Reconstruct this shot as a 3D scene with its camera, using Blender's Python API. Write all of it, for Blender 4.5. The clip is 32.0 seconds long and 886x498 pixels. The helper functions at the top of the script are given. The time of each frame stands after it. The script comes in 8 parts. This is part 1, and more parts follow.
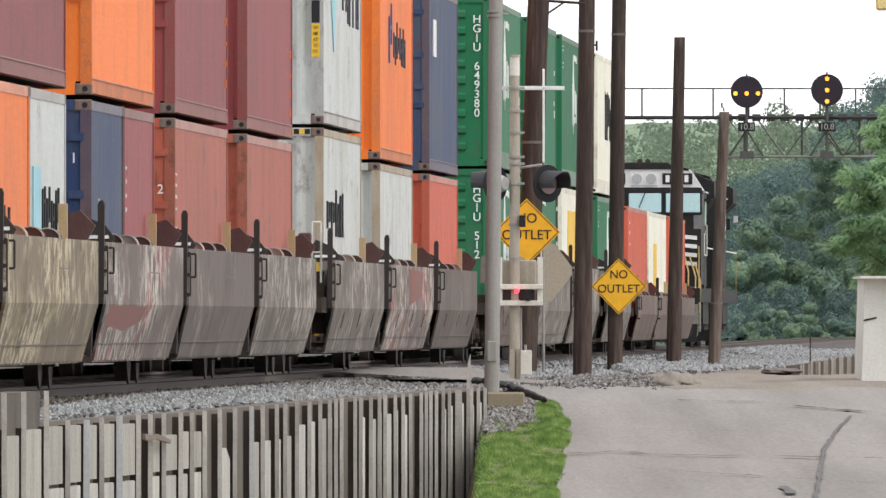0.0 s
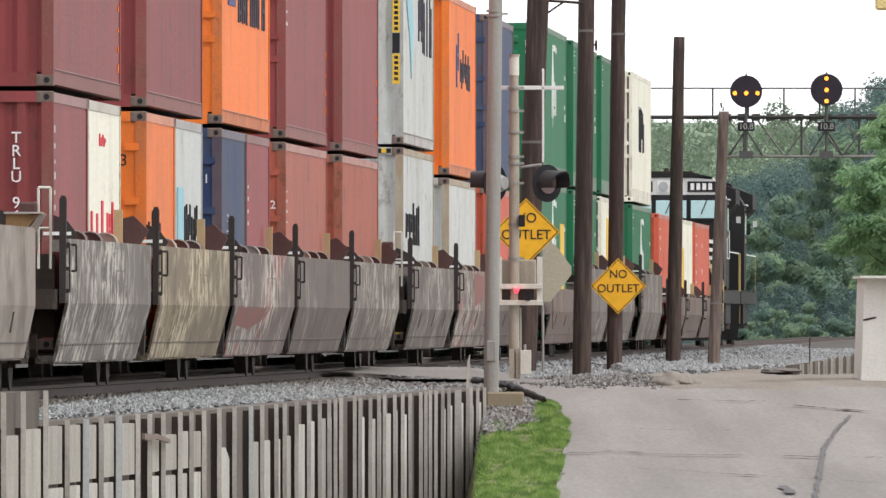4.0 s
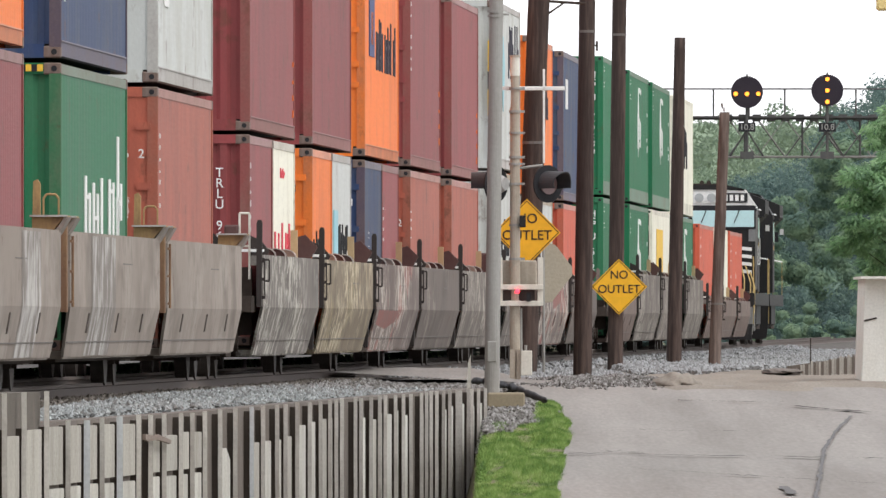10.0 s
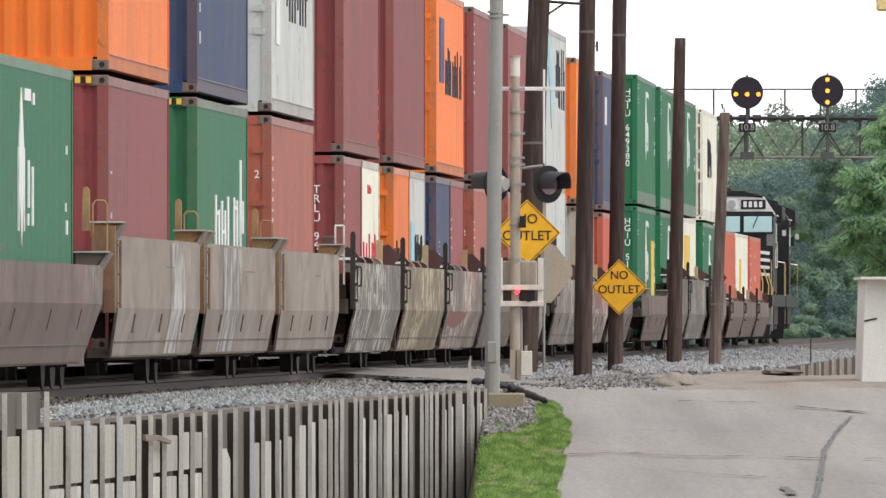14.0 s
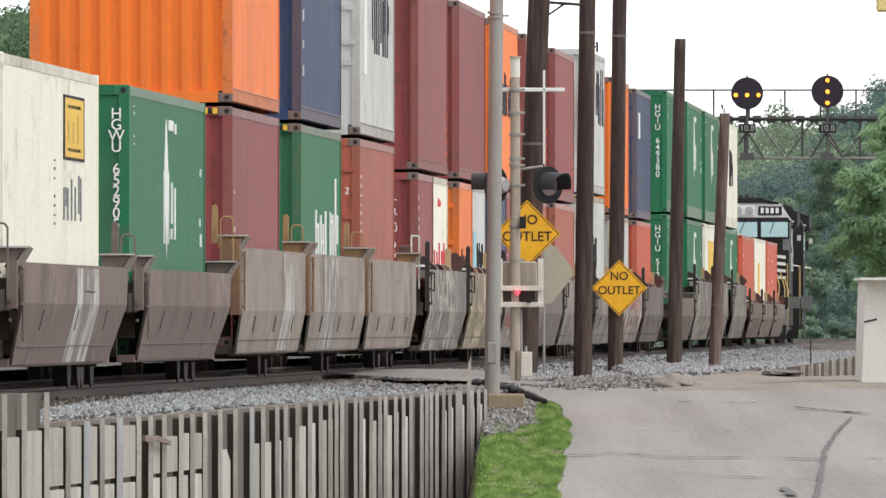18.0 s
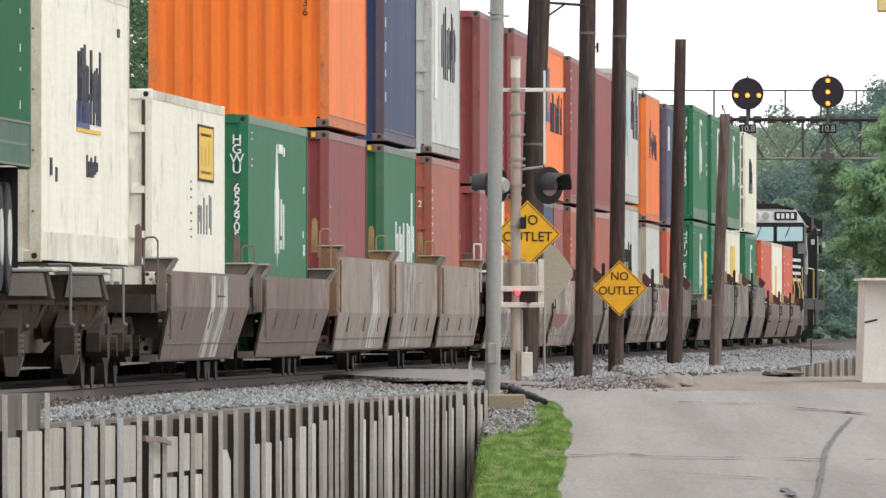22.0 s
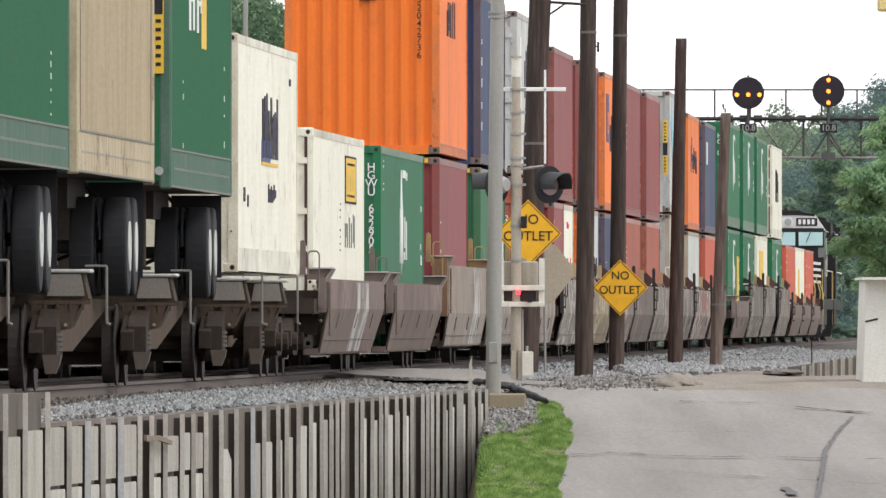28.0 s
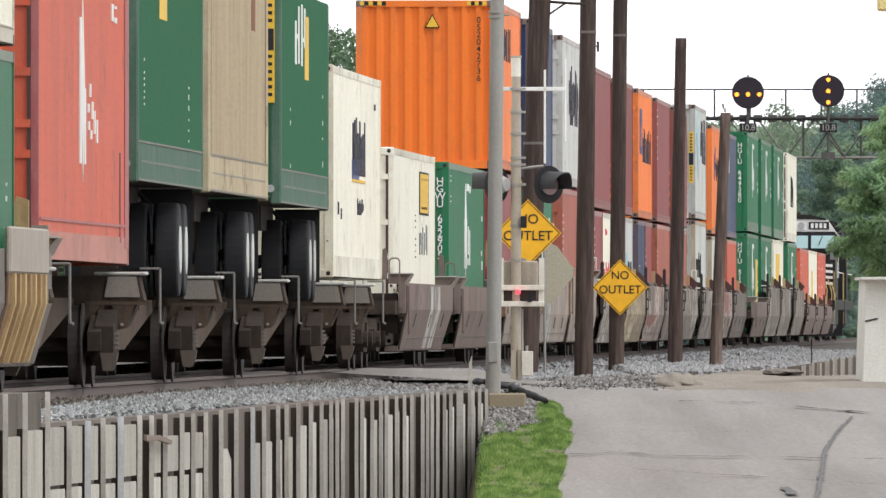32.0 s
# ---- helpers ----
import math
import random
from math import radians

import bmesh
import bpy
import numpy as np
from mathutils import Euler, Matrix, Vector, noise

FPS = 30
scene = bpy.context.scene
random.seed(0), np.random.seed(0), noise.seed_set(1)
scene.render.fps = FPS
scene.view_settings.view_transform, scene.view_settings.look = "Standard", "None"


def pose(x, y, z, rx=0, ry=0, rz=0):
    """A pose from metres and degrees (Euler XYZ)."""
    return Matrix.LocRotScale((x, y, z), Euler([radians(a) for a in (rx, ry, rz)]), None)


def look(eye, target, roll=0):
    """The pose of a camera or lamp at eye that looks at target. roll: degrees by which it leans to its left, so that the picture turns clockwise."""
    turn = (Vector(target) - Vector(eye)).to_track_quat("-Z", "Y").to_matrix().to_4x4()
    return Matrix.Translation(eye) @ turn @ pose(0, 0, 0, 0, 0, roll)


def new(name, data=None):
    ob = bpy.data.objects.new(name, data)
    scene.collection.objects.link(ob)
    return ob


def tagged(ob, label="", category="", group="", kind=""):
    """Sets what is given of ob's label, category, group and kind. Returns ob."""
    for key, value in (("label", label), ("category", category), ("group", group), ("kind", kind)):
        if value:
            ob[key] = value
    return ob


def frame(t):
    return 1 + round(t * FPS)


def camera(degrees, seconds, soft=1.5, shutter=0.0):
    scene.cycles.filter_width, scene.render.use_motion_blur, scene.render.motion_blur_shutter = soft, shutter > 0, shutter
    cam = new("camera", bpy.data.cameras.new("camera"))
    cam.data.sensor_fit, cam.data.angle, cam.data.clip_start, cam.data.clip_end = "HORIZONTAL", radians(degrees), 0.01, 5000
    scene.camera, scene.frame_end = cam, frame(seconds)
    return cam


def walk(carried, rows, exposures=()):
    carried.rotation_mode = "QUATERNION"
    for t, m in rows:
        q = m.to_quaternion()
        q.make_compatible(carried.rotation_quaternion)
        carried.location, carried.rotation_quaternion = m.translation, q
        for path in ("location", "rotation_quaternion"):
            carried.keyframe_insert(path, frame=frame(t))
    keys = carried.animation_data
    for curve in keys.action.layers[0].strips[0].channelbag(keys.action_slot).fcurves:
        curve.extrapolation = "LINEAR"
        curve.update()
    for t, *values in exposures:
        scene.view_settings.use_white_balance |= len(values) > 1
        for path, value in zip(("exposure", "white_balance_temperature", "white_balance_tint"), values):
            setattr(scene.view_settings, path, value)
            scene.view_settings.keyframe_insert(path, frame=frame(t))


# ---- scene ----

# camera: a long lens on a stand that trembles a little; it looks along +y, rail top is z = 0
F = 31500.0
EYE = Vector((0, 0, 0.66))
cam = camera(2 * math.degrees(math.atan(784 / F)), 32.0, soft=1.45)
SHAKE = [(0, 0.0, 0.2), (0.5, -0.2, -0.5), (1, -0.2, -0.2), (1.5, -0.5, 0.2), (2, -0.8, 0.2), (2.5, -0.8, -0.2), (3, -1.3, -1.8), (3.5, -1.0, -0.5), (5.5, -0.8, -0.2), (6, 0.0, -0.2), (6.5, 0.3, 0.5), (7, 0.0, 0.8), (7.5, 0.0, -0.5), (8, 0.3, 0.5), (8.5, 1.3, 0.2), (9, 0.5, 0.8), (9.5, 1.0, 0.8), (10, 0.5, 0.8), (10.5, 1.5, 1.0), (11, 1.5, 0.5), (11.5, 3.1, -0.2), (12, -0.2, -2.8), (12.5, 0.8, -3.8), (13, -1.8, -2.3), (13.5, 0.3, 0.5), (14, 0.8, 1.5), (14.5, 0.0, -0.5), (16.5, 0.2, 1.8), (17, 0.0, 2.8), (17.5, 0.3, 1.2), (18, 0.8, 2.9), (18.5, 0.0, 1.0), (19, 0.0, 1.0), (19.5, 1.0, 1.0), (20, 1.5, 1.0), (20.5, 1.5, 1.0), (21, 0.0, 1.5), (21.5, 0.0, 3.9), (22, 1.5, 3.6), (22.5, 0.3, 2.6), (23, 1.3, 1.2), (23.5, 1.5, 2.1), (24, 1.5, 2.3), (24.5, 2.3, 2.6), (25, 1.5, 2.9), (25.5, 1.5, 2.9), (27.5, 2.8, 2.3), (28, 2.6, 2.3), (28.5, 2.0, 2.6), (29, 2.3, 1.8), (29.5, 2.3, 1.8), (30, 2.0, 2.3), (30.5, 2.5, 2.9), (31, 2.0, 2.9), (31.5, 2.6, 2.6), (32, 2.3, 1.8)]
walk(cam, [(t, look(EYE, EYE + Vector((-a / F * 1000, 1000, (128.4 + b) / F * 1000)))) for t, a, b in SHAKE])

# overcast daylight
world = bpy.data.worlds.new("world")
scene.world = world
world.use_nodes = True
wt = world.node_tree
sky = wt.nodes.new("ShaderNodeTexSky")
sky.sky_type, sky.sun_disc, sky.sun_elevation, sky.sun_rotation = "NISHITA", False, radians(49), radians(120)
dim = wt.nodes.new("ShaderNodeMix")
dim.data_type = "RGBA"
dim.inputs["Factor"].default_value = 0.93
scale_sky = wt.nodes.new("ShaderNodeVectorMath")
scale_sky.operation = "SCALE"
scale_sky.inputs["Scale"].default_value = 0.12
wt.links.new(sky.outputs[0], scale_sky.inputs[0])
wt.links.new(scale_sky.outputs[0], dim.inputs["A"])
dim.inputs["B"].default_value = (1.0, 1.0, 1.035, 1)
back = wt.nodes["Background"]
wt.links.new(dim.outputs["Result"], back.inputs["Color"])
back.inputs["Strength"].default_value = 1.25
sun = new("sun", bpy.data.lights.new("sun", "SUN"))
sun.data.energy, sun.data.angle, sun.data.color = 1.2, radians(25), (1, 0.97, 0.92)
sun.matrix_world = look((120, -70, 160), (0, 0, 0))
scene.view_settings.exposure = 0.16


# ---- materials ----
MATS = {}
BASES = {}


def mat(name, col, rough=0.6, metal=0.0, dirt=None, amount=0.35, scale=1.0, streak=4.0, bump=0.15, grain=30.0, vary=0.0, stretch=None, fine=(1, 1, 1), tints=None, cut=(0.42, 0.75), spec=0.5, speck=0.18, rust=0.0):
    """Paint or bare surface: base colour, stains stretched downwards, fine grain and relief."""
    if name in MATS:
        return MATS[name]
    BASES[name] = col
    m = bpy.data.materials.new(name)
    m.use_nodes = True
    nt = m.node_tree
    bsdf = nt.nodes["Principled BSDF"]
    tc = nt.nodes.new("ShaderNodeTexCoord")
    mp = nt.nodes.new("ShaderNodeMapping")
    mp.inputs["Scale"].default_value = tuple(scale * k for k in (stretch or (streak, streak, 1)))
    nt.links.new(tc.outputs["Object"], mp.inputs["Vector"])
    if vary or tints:
        info = nt.nodes.new("ShaderNodeObjectInfo")
        mul = nt.nodes.new("ShaderNodeMath")
        mul.operation = "MULTIPLY"
        mul.inputs[1].default_value = 37.0
        nt.links.new(info.outputs["Random"], mul.inputs[0])
        nt.links.new(mul.outputs[0], mp.inputs["Location"])
    n1 = nt.nodes.new("ShaderNodeTexNoise")
    n1.inputs["Scale"].default_value, n1.inputs["Detail"].default_value, n1.inputs["Roughness"].default_value = 1.3, 6, 0.65
    nt.links.new(mp.outputs[0], n1.inputs["Vector"])
    big = nt.nodes.new("ShaderNodeTexNoise")
    big.inputs["Scale"].default_value, big.inputs["Detail"].default_value = 0.33, 3
    nt.links.new(mp.outputs[0], big.inputs["Vector"])
    blend = nt.nodes.new("ShaderNodeMix")
    blend.inputs["Factor"].default_value = 0.38
    nt.links.new(n1.outputs["Fac"], blend.inputs["A"])
    nt.links.new(big.outputs["Fac"], blend.inputs["B"])
    ramp = nt.nodes.new("ShaderNodeValToRGB")
    ramp.color_ramp.elements[0].position, ramp.color_ramp.elements[1].position = cut
    nt.links.new(blend.outputs["Result"], ramp.inputs["Fac"])
    n2 = nt.nodes.new("ShaderNodeTexNoise")
    n2.inputs["Scale"].default_value, n2.inputs["Detail"].default_value = grain, 4
    mf = nt.nodes.new("ShaderNodeMapping")
    mf.inputs["Scale"].default_value = fine
    nt.links.new(tc.outputs["Object"], mf.inputs["Vector"])
    nt.links.new(mf.outputs[0], n2.inputs["Vector"])
    mix = nt.nodes.new("ShaderNodeMix")
    mix.data_type = "RGBA"
    mix.inputs["A"].default_value = (*col, 1)
    if tints:
        tr = nt.nodes.new("ShaderNodeValToRGB")
        el = tr.color_ramp.elements
        tr.color_ramp.interpolation = "CONSTANT"
        while len(el) < len(tints):
            el.new(0.5)
        for i, c in enumerate(tints):
            el[i].position = i / len(tints)
            el[i].color = (*c, 1)
        nt.links.new(info.outputs["Random"], tr.inputs["Fac"])
        nt.links.new(tr.outputs["Color"], mix.inputs["A"])
    d = dirt or tuple(c * 0.45 + 0.03 for c in col)
    mix.inputs["B"].default_value = (*d, 1)
    sc = nt.nodes.new("ShaderNodeMath")
    sc.operation = "MULTIPLY"
    sc.inputs[1].default_value = amount
    nt.links.new(ramp.outputs["Color"], sc.inputs[0])
    nt.links.new(sc.outputs[0], mix.inputs["Factor"])
    hsv = nt.nodes.new("ShaderNodeHueSaturation")
    val = nt.nodes.new("ShaderNodeMapRange")
    val.inputs["To Min"].default_value, val.inputs["To Max"].default_value = 1 - speck, 1 + speck
    nt.links.new(n2.outputs["Fac"], val.inputs["Value"])
    out = mix.outputs["Result"]
    if rust:
        n3 = nt.nodes.new("ShaderNodeTexNoise")
        n3.inputs["Scale"].default_value, n3.inputs["Detail"].default_value, n3.inputs["Roughness"].default_value = 1.1, 7, 0.7
        mr = nt.nodes.new("ShaderNodeMapping")
        mr.inputs["Scale"].default_value = (2.5, 0.9, 1.6)
        nt.links.new(tc.outputs["Object"], mr.inputs["Vector"])
        if vary:
            nt.links.new(mul.outputs[0], mr.inputs["Location"])
        nt.links.new(mr.outputs[0], n3.inputs["Vector"])
        mask = nt.nodes.new("ShaderNodeMapRange")
        mask.inputs["From Min"].default_value, mask.inputs["From Max"].default_value, mask.inputs["To Max"].default_value = 0.57, 0.66, rust
        nt.links.new(n3.outputs["Fac"], mask.inputs["Value"])
        rmix = nt.nodes.new("ShaderNodeMix")
        rmix.data_type = "RGBA"
        rmix.inputs["B"].default_value = (0.13, 0.065, 0.045, 1)
        nt.links.new(mask.outputs["Result"], rmix.inputs["Factor"])
        nt.links.new(out, rmix.inputs["A"])
        out = rmix.outputs["Result"]
    nt.links.new(out, hsv.inputs["Color"])
    last = val.outputs["Result"]
    if vary:
        v2 = nt.nodes.new("ShaderNodeMapRange")
        v2.inputs["To Min"].default_value, v2.inputs["To Max"].default_value = 1 - vary, 1 + vary
        nt.links.new(info.outputs["Random"], v2.inputs["Value"])
        m2 = nt.nodes.new("ShaderNodeMath")
        m2.operation = "MULTIPLY"
        nt.links.new(last, m2.inputs[0])
        nt.links.new(v2.outputs["Result"], m2.inputs[1])
        last = m2.outputs[0]
    nt.links.new(last, hsv.inputs["Value"])
    nt.links.new(hsv.outputs["Color"], bsdf.inputs["Base Color"])
    bsdf.inputs["Roughness"].default_value, bsdf.inputs["Metallic"].default_value = rough, metal
    bsdf.inputs["Specular IOR Level"].default_value = spec
    if bump:
        b = nt.nodes.new("ShaderNodeBump")
        b.inputs["Strength"].default_value, b.inputs["Distance"].default_value = bump, 0.02
        nt.links.new(n2.outputs["Fac"], b.inputs["Height"])
        nt.links.new(b.outputs["Normal"], bsdf.inputs["Normal"])
    MATS[name] = m
    return m


def island(name, cols, rough=0.85, thin=0.0, clump=0.0, flat=1.0, even=0.75):
    """For joined pieces: each piece takes its own tone between the given colours."""
    if name in MATS:
        return MATS[name]
    m = bpy.data.materials.new(name)
    m.use_nodes = True
    nt = m.node_tree
    bsdf = nt.nodes["Principled BSDF"]
    geo = nt.nodes.new("ShaderNodeNewGeometry")
    ramp = nt.nodes.new("ShaderNodeValToRGB")
    el = ramp.color_ramp.elements
    while len(el) < len(cols):
        el.new(0.5)
    for i, c in enumerate(cols):
        el[i].position = i / (len(cols) - 1)
        el[i].color = (*c, 1)
    if clump:
        tc = nt.nodes.new("ShaderNodeTexCoord")
        ns = nt.nodes.new("ShaderNodeTexNoise")
        ns.inputs["Scale"].default_value, ns.inputs["Detail"].default_value = clump, 3
        mp = nt.nodes.new("ShaderNodeMapping")
        mp.inputs["Scale"].default_value = (1, flat, 1)
        nt.links.new(tc.outputs["Object"], mp.inputs["Vector"])
        nt.links.new(mp.outputs[0], ns.inputs["Vector"])
        sharp = nt.nodes.new("ShaderNodeMapRange")
        sharp.inputs["From Min"].default_value, sharp.inputs["From Max"].default_value = 0.36, 0.64
        nt.links.new(ns.outputs["Fac"], sharp.inputs["Value"])
        mxf = nt.nodes.new("ShaderNodeMix")
        mxf.inputs["Factor"].default_value = even
        nt.links.new(geo.outputs["Random Per Island"], mxf.inputs["A"])
        nt.links.new(sharp.outputs["Result"], mxf.inputs["B"])
        nt.links.new(mxf.outputs["Result"], ramp.inputs["Fac"])
    else:
        nt.links.new(geo.outputs["Random Per Island"], ramp.inputs["Fac"])
    nt.links.new(ramp.outputs["Color"], bsdf.inputs["Base Color"])
    bsdf.inputs["Roughness"].default_value = rough
    if thin:
        tl = nt.nodes.new("ShaderNodeBsdfTranslucent")
        mx = nt.nodes.new("ShaderNodeMixShader")
        mx.inputs[0].default_value = thin
        nt.links.new(ramp.outputs["Color"], tl.inputs["Color"])
        nt.links.new(bsdf.outputs[0], mx.inputs[1])
        nt.links.new(tl.outputs[0], mx.inputs[2])
        nt.links.new(mx.outputs[0], nt.nodes["Material Output"].inputs["Surface"])
    MATS[name] = m
    return m


def glow(name, col, power):
    m = bpy.data.materials.new(name)
    m.use_nodes = True
    b = m.node_tree.nodes["Principled BSDF"]
    b.inputs["Base Color"].default_value = (*col, 1)
    b.inputs["Emission Color"].default_value = (*col, 1)
    b.inputs["Emission Strength"].default_value = power
    MATS[name] = m
    return m


def chipped(name, base, chip, patch, amount=0.9, dense=0.5, pink=0.0, grain=0.5):
    """Weathered paint on steel sides: pale chips scraped downwards, in drifts, over a mottled coat."""
    m = bpy.data.materials.new(name)
    m.use_nodes = True
    nt = m.node_tree
    bsdf = nt.nodes["Principled BSDF"]
    tc = nt.nodes.new("ShaderNodeTexCoord")
    info = nt.nodes.new("ShaderNodeObjectInfo")
    mul = nt.nodes.new("ShaderNodeMath")
    mul.operation = "MULTIPLY"
    mul.inputs[1].default_value = 53.0
    nt.links.new(info.outputs["Random"], mul.inputs[0])

    def field(scale, stretch, detail, lo, hi, top=1.0, rough=0.6):
        mp = nt.nodes.new("ShaderNodeMapping")
        mp.inputs["Scale"].default_value = stretch
        nt.links.new(tc.outputs["Object"], mp.inputs["Vector"])
        nt.links.new(mul.outputs[0], mp.inputs["Location"])
        n = nt.nodes.new("ShaderNodeTexNoise")
        n.inputs["Scale"].default_value, n.inputs["Detail"].default_value, n.inputs["Roughness"].default_value = scale, detail, rough
        nt.links.new(mp.outputs[0], n.inputs["Vector"])
        r = nt.nodes.new("ShaderNodeMapRange")
        r.inputs["From Min"].default_value, r.inputs["From Max"].default_value, r.inputs["To Max"].default_value = lo, hi, top
        nt.links.new(n.outputs["Fac"], r.inputs["Value"])
        return r.outputs["Result"]

    def over(below, col, fac):
        mx = nt.nodes.new("ShaderNodeMix")
        mx.data_type = "RGBA"
        if below is None:
            mx.inputs["A"].default_value = (*base, 1)
        else:
            nt.links.new(below, mx.inputs["A"])
        mx.inputs["B"].default_value = (*col, 1)
        nt.links.new(fac, mx.inputs["Factor"])
        return mx.outputs["Result"]

    def times(a, b):
        k = nt.nodes.new("ShaderNodeMath")
        k.operation = "MULTIPLY"
        nt.links.new(a, k.inputs[0])
        nt.links.new(b, k.inputs[1])
        return k.outputs[0]
    drift = field(1.0, (0.3, 0.3, 0.7), 3, dense - 0.07, dense + 0.14)
    out = over(None, tuple(c * 0.62 for c in base), field(1.0, (0.5, 0.5, 0.9), 4, 0.45, 0.7, 0.8))
    out = over(out, patch, times(field(1.0, (0.4, 0.42, 0.9), 2, 0.54, 0.6, pink), field(2.0, (1, 3, 2), 4, 0.3, 0.55)))
    out = over(out, tuple(c * 0.5 for c in base), field(1.0, (3, 4.5, 1.1), 5, 0.56, 0.66, grain))
    out = over(out, chip, times(field(1.0, (3, 2.6, 3.4), 6, 0.48, 0.55, amount, 0.75), drift))
    out = over(out, (0.13, 0.07, 0.05), field(1.4, (1, 1.2, 2.2), 6, 0.62, 0.68, 0.5, 0.7))
    nt.links.new(out, bsdf.inputs["Base Color"])
    bsdf.inputs["Roughness"].default_value = 0.8
    bsdf.inputs["Specular IOR Level"].default_value = 0.12
    b = nt.nodes.new("ShaderNodeBump")
    b.inputs["Strength"].default_value, b.inputs["Distance"].default_value = 0.15, 0.02
    nt.links.new(field(9.0, (1, 0.3, 1), 3, 0.0, 1.0), b.inputs["Height"])
    nt.links.new(b.outputs["Normal"], bsdf.inputs["Normal"])
    MATS[name] = m
    BASES[name] = base
    return m


RUST = (0.11, 0.055, 0.035)
ORANGE = mat("orange_paint", (0.87, 0.215, 0.04), 0.5, dirt=(0.52, 0.15, 0.06), amount=0.55, vary=0.08, stretch=(2, 0.9, 0.4), fine=(1, 0.05, 0.6), speck=0.09, rust=0.12, spec=0.12, cut=(0.46, 0.68))
MAROON = mat("maroon_paint", (0.285, 0.068, 0.07), 0.5, dirt=(0.165, 0.06, 0.058), amount=0.75, vary=0.12, stretch=(2, 0.9, 0.4), fine=(1, 0.05, 0.6), speck=0.1, rust=0.55, spec=0.12, cut=(0.45, 0.68))
BRICK = mat("brown_red_paint", (0.43, 0.12, 0.078), 0.5, dirt=(0.25, 0.085, 0.065), amount=0.7, vary=0.1, stretch=(2, 0.9, 0.4), fine=(1, 0.05, 0.6), speck=0.1, rust=0.55, spec=0.14, cut=(0.45, 0.68))
BLUE = mat("navy_paint", (0.042, 0.068, 0.15), 0.5, dirt=(0.1, 0.115, 0.14), amount=0.8, vary=0.1, stretch=(2, 0.9, 0.4), fine=(1, 0.05, 0.6), speck=0.1, rust=0.5, spec=0.08, cut=(0.45, 0.66))
GREEN = mat("green_paint", (0.025, 0.16, 0.075), 0.5, dirt=(0.08, 0.16, 0.1), amount=0.6, vary=0.08, stretch=(2, 0.9, 0.4), fine=(1, 0.05, 0.6), speck=0.1, rust=0.3, spec=0.08, cut=(0.45, 0.68))
CREAM = mat("cream_paint", (0.83, 0.81, 0.68), 0.5, dirt=(0.5, 0.44, 0.32), amount=0.45, vary=0.04, stretch=(2, 0.9, 0.4), fine=(1, 0.05, 0.6), speck=0.08, rust=0.3, spec=0.2, cut=(0.48, 0.7))
GREY = mat("grey_paint", (0.56, 0.58, 0.56), 0.5, dirt=(0.36, 0.35, 0.29), amount=0.75, vary=0.06, stretch=(2, 0.9, 0.4), fine=(1, 0.05, 0.6), speck=0.09, rust=0.5, spec=0.2, cut=(0.46, 0.68))
RED = mat("red_paint", (0.6, 0.125, 0.072), 0.5, dirt=(0.4, 0.11, 0.08), amount=0.65, vary=0.06, stretch=(2, 0.9, 0.4), fine=(1, 0.05, 0.6), speck=0.1, rust=0.4, spec=0.08, cut=(0.45, 0.68))
TAN = mat("tan_panel", (0.44, 0.355, 0.225), 0.6, dirt=(0.29, 0.225, 0.14), amount=0.85, stretch=(2, 1.6, 0.3), fine=(1, 0.05, 0.6), speck=0.12, rust=0.25, spec=0.1)
# DARK and GRIME are lifted a little, haze put into their colour
DARK = mat("black_steel", (0.045, 0.038, 0.036), 0.7, dirt=(0.06, 0.045, 0.036), amount=0.6, scale=2, spec=0.15)
GRIME = mat("grimy_steel", (0.044, 0.035, 0.03), 0.85, dirt=(0.085, 0.064, 0.05), amount=0.6, scale=2, spec=0.1)
CASTING = mat("worn_casting", (0.19, 0.14, 0.12), 0.7, dirt=RUST, amount=0.8, scale=4)
GUIDE = mat("brown_guide_paint", (0.085, 0.035, 0.032), 0.7, dirt=(0.13, 0.08, 0.07), amount=0.4, scale=3)
YGUIDE = mat("yellow_guide_paint", (0.4, 0.26, 0.11), 0.7, dirt=(0.15, 0.085, 0.055), amount=0.9, scale=3)
WELL = chipped("weathered_grey_paint", (0.2, 0.175, 0.158), (0.5, 0.46, 0.4), (0.36, 0.17, 0.15), 0.8, 0.5)
WELL_PALE = chipped("weathered_chipped_grey", (0.2, 0.18, 0.163), (0.55, 0.52, 0.46), (0.34, 0.19, 0.17), 0.95, 0.42)
WELL_TAN = chipped("weathered_tan_grey", (0.235, 0.195, 0.145), (0.58, 0.5, 0.36), (0.3, 0.25, 0.16), 0.95, 0.43, 0.8)
WELL_PINK = chipped("weathered_pink_grey", (0.2, 0.165, 0.15), (0.55, 0.5, 0.44), (0.34, 0.14, 0.125), 0.95, 0.45, 0.9)
WELL_PLAIN = chipped("weathered_plain_grey", (0.185, 0.158, 0.142), (0.42, 0.38, 0.33), (0.3, 0.2, 0.17), 0.6, 0.6)
WELLB = chipped("plain_grey_paint", (0.3, 0.257, 0.222), (0.44, 0.41, 0.37), (0.36, 0.31, 0.27), 0.4, 0.56, 0.8, 0.05)
RUSTY = mat("rusted_yellow", (0.2, 0.11, 0.062), 0.8, dirt=(0.4, 0.26, 0.12), amount=0.7, scale=3)
WELLT = chipped("taupe_paint", (0.2, 0.157, 0.138), (0.38, 0.33, 0.3), (0.25, 0.18, 0.16), 0.45, 0.56, 0.6, 0.05)
WHITE = mat("white_marking", (0.8, 0.8, 0.78), 0.6, amount=0.25, grain=60)
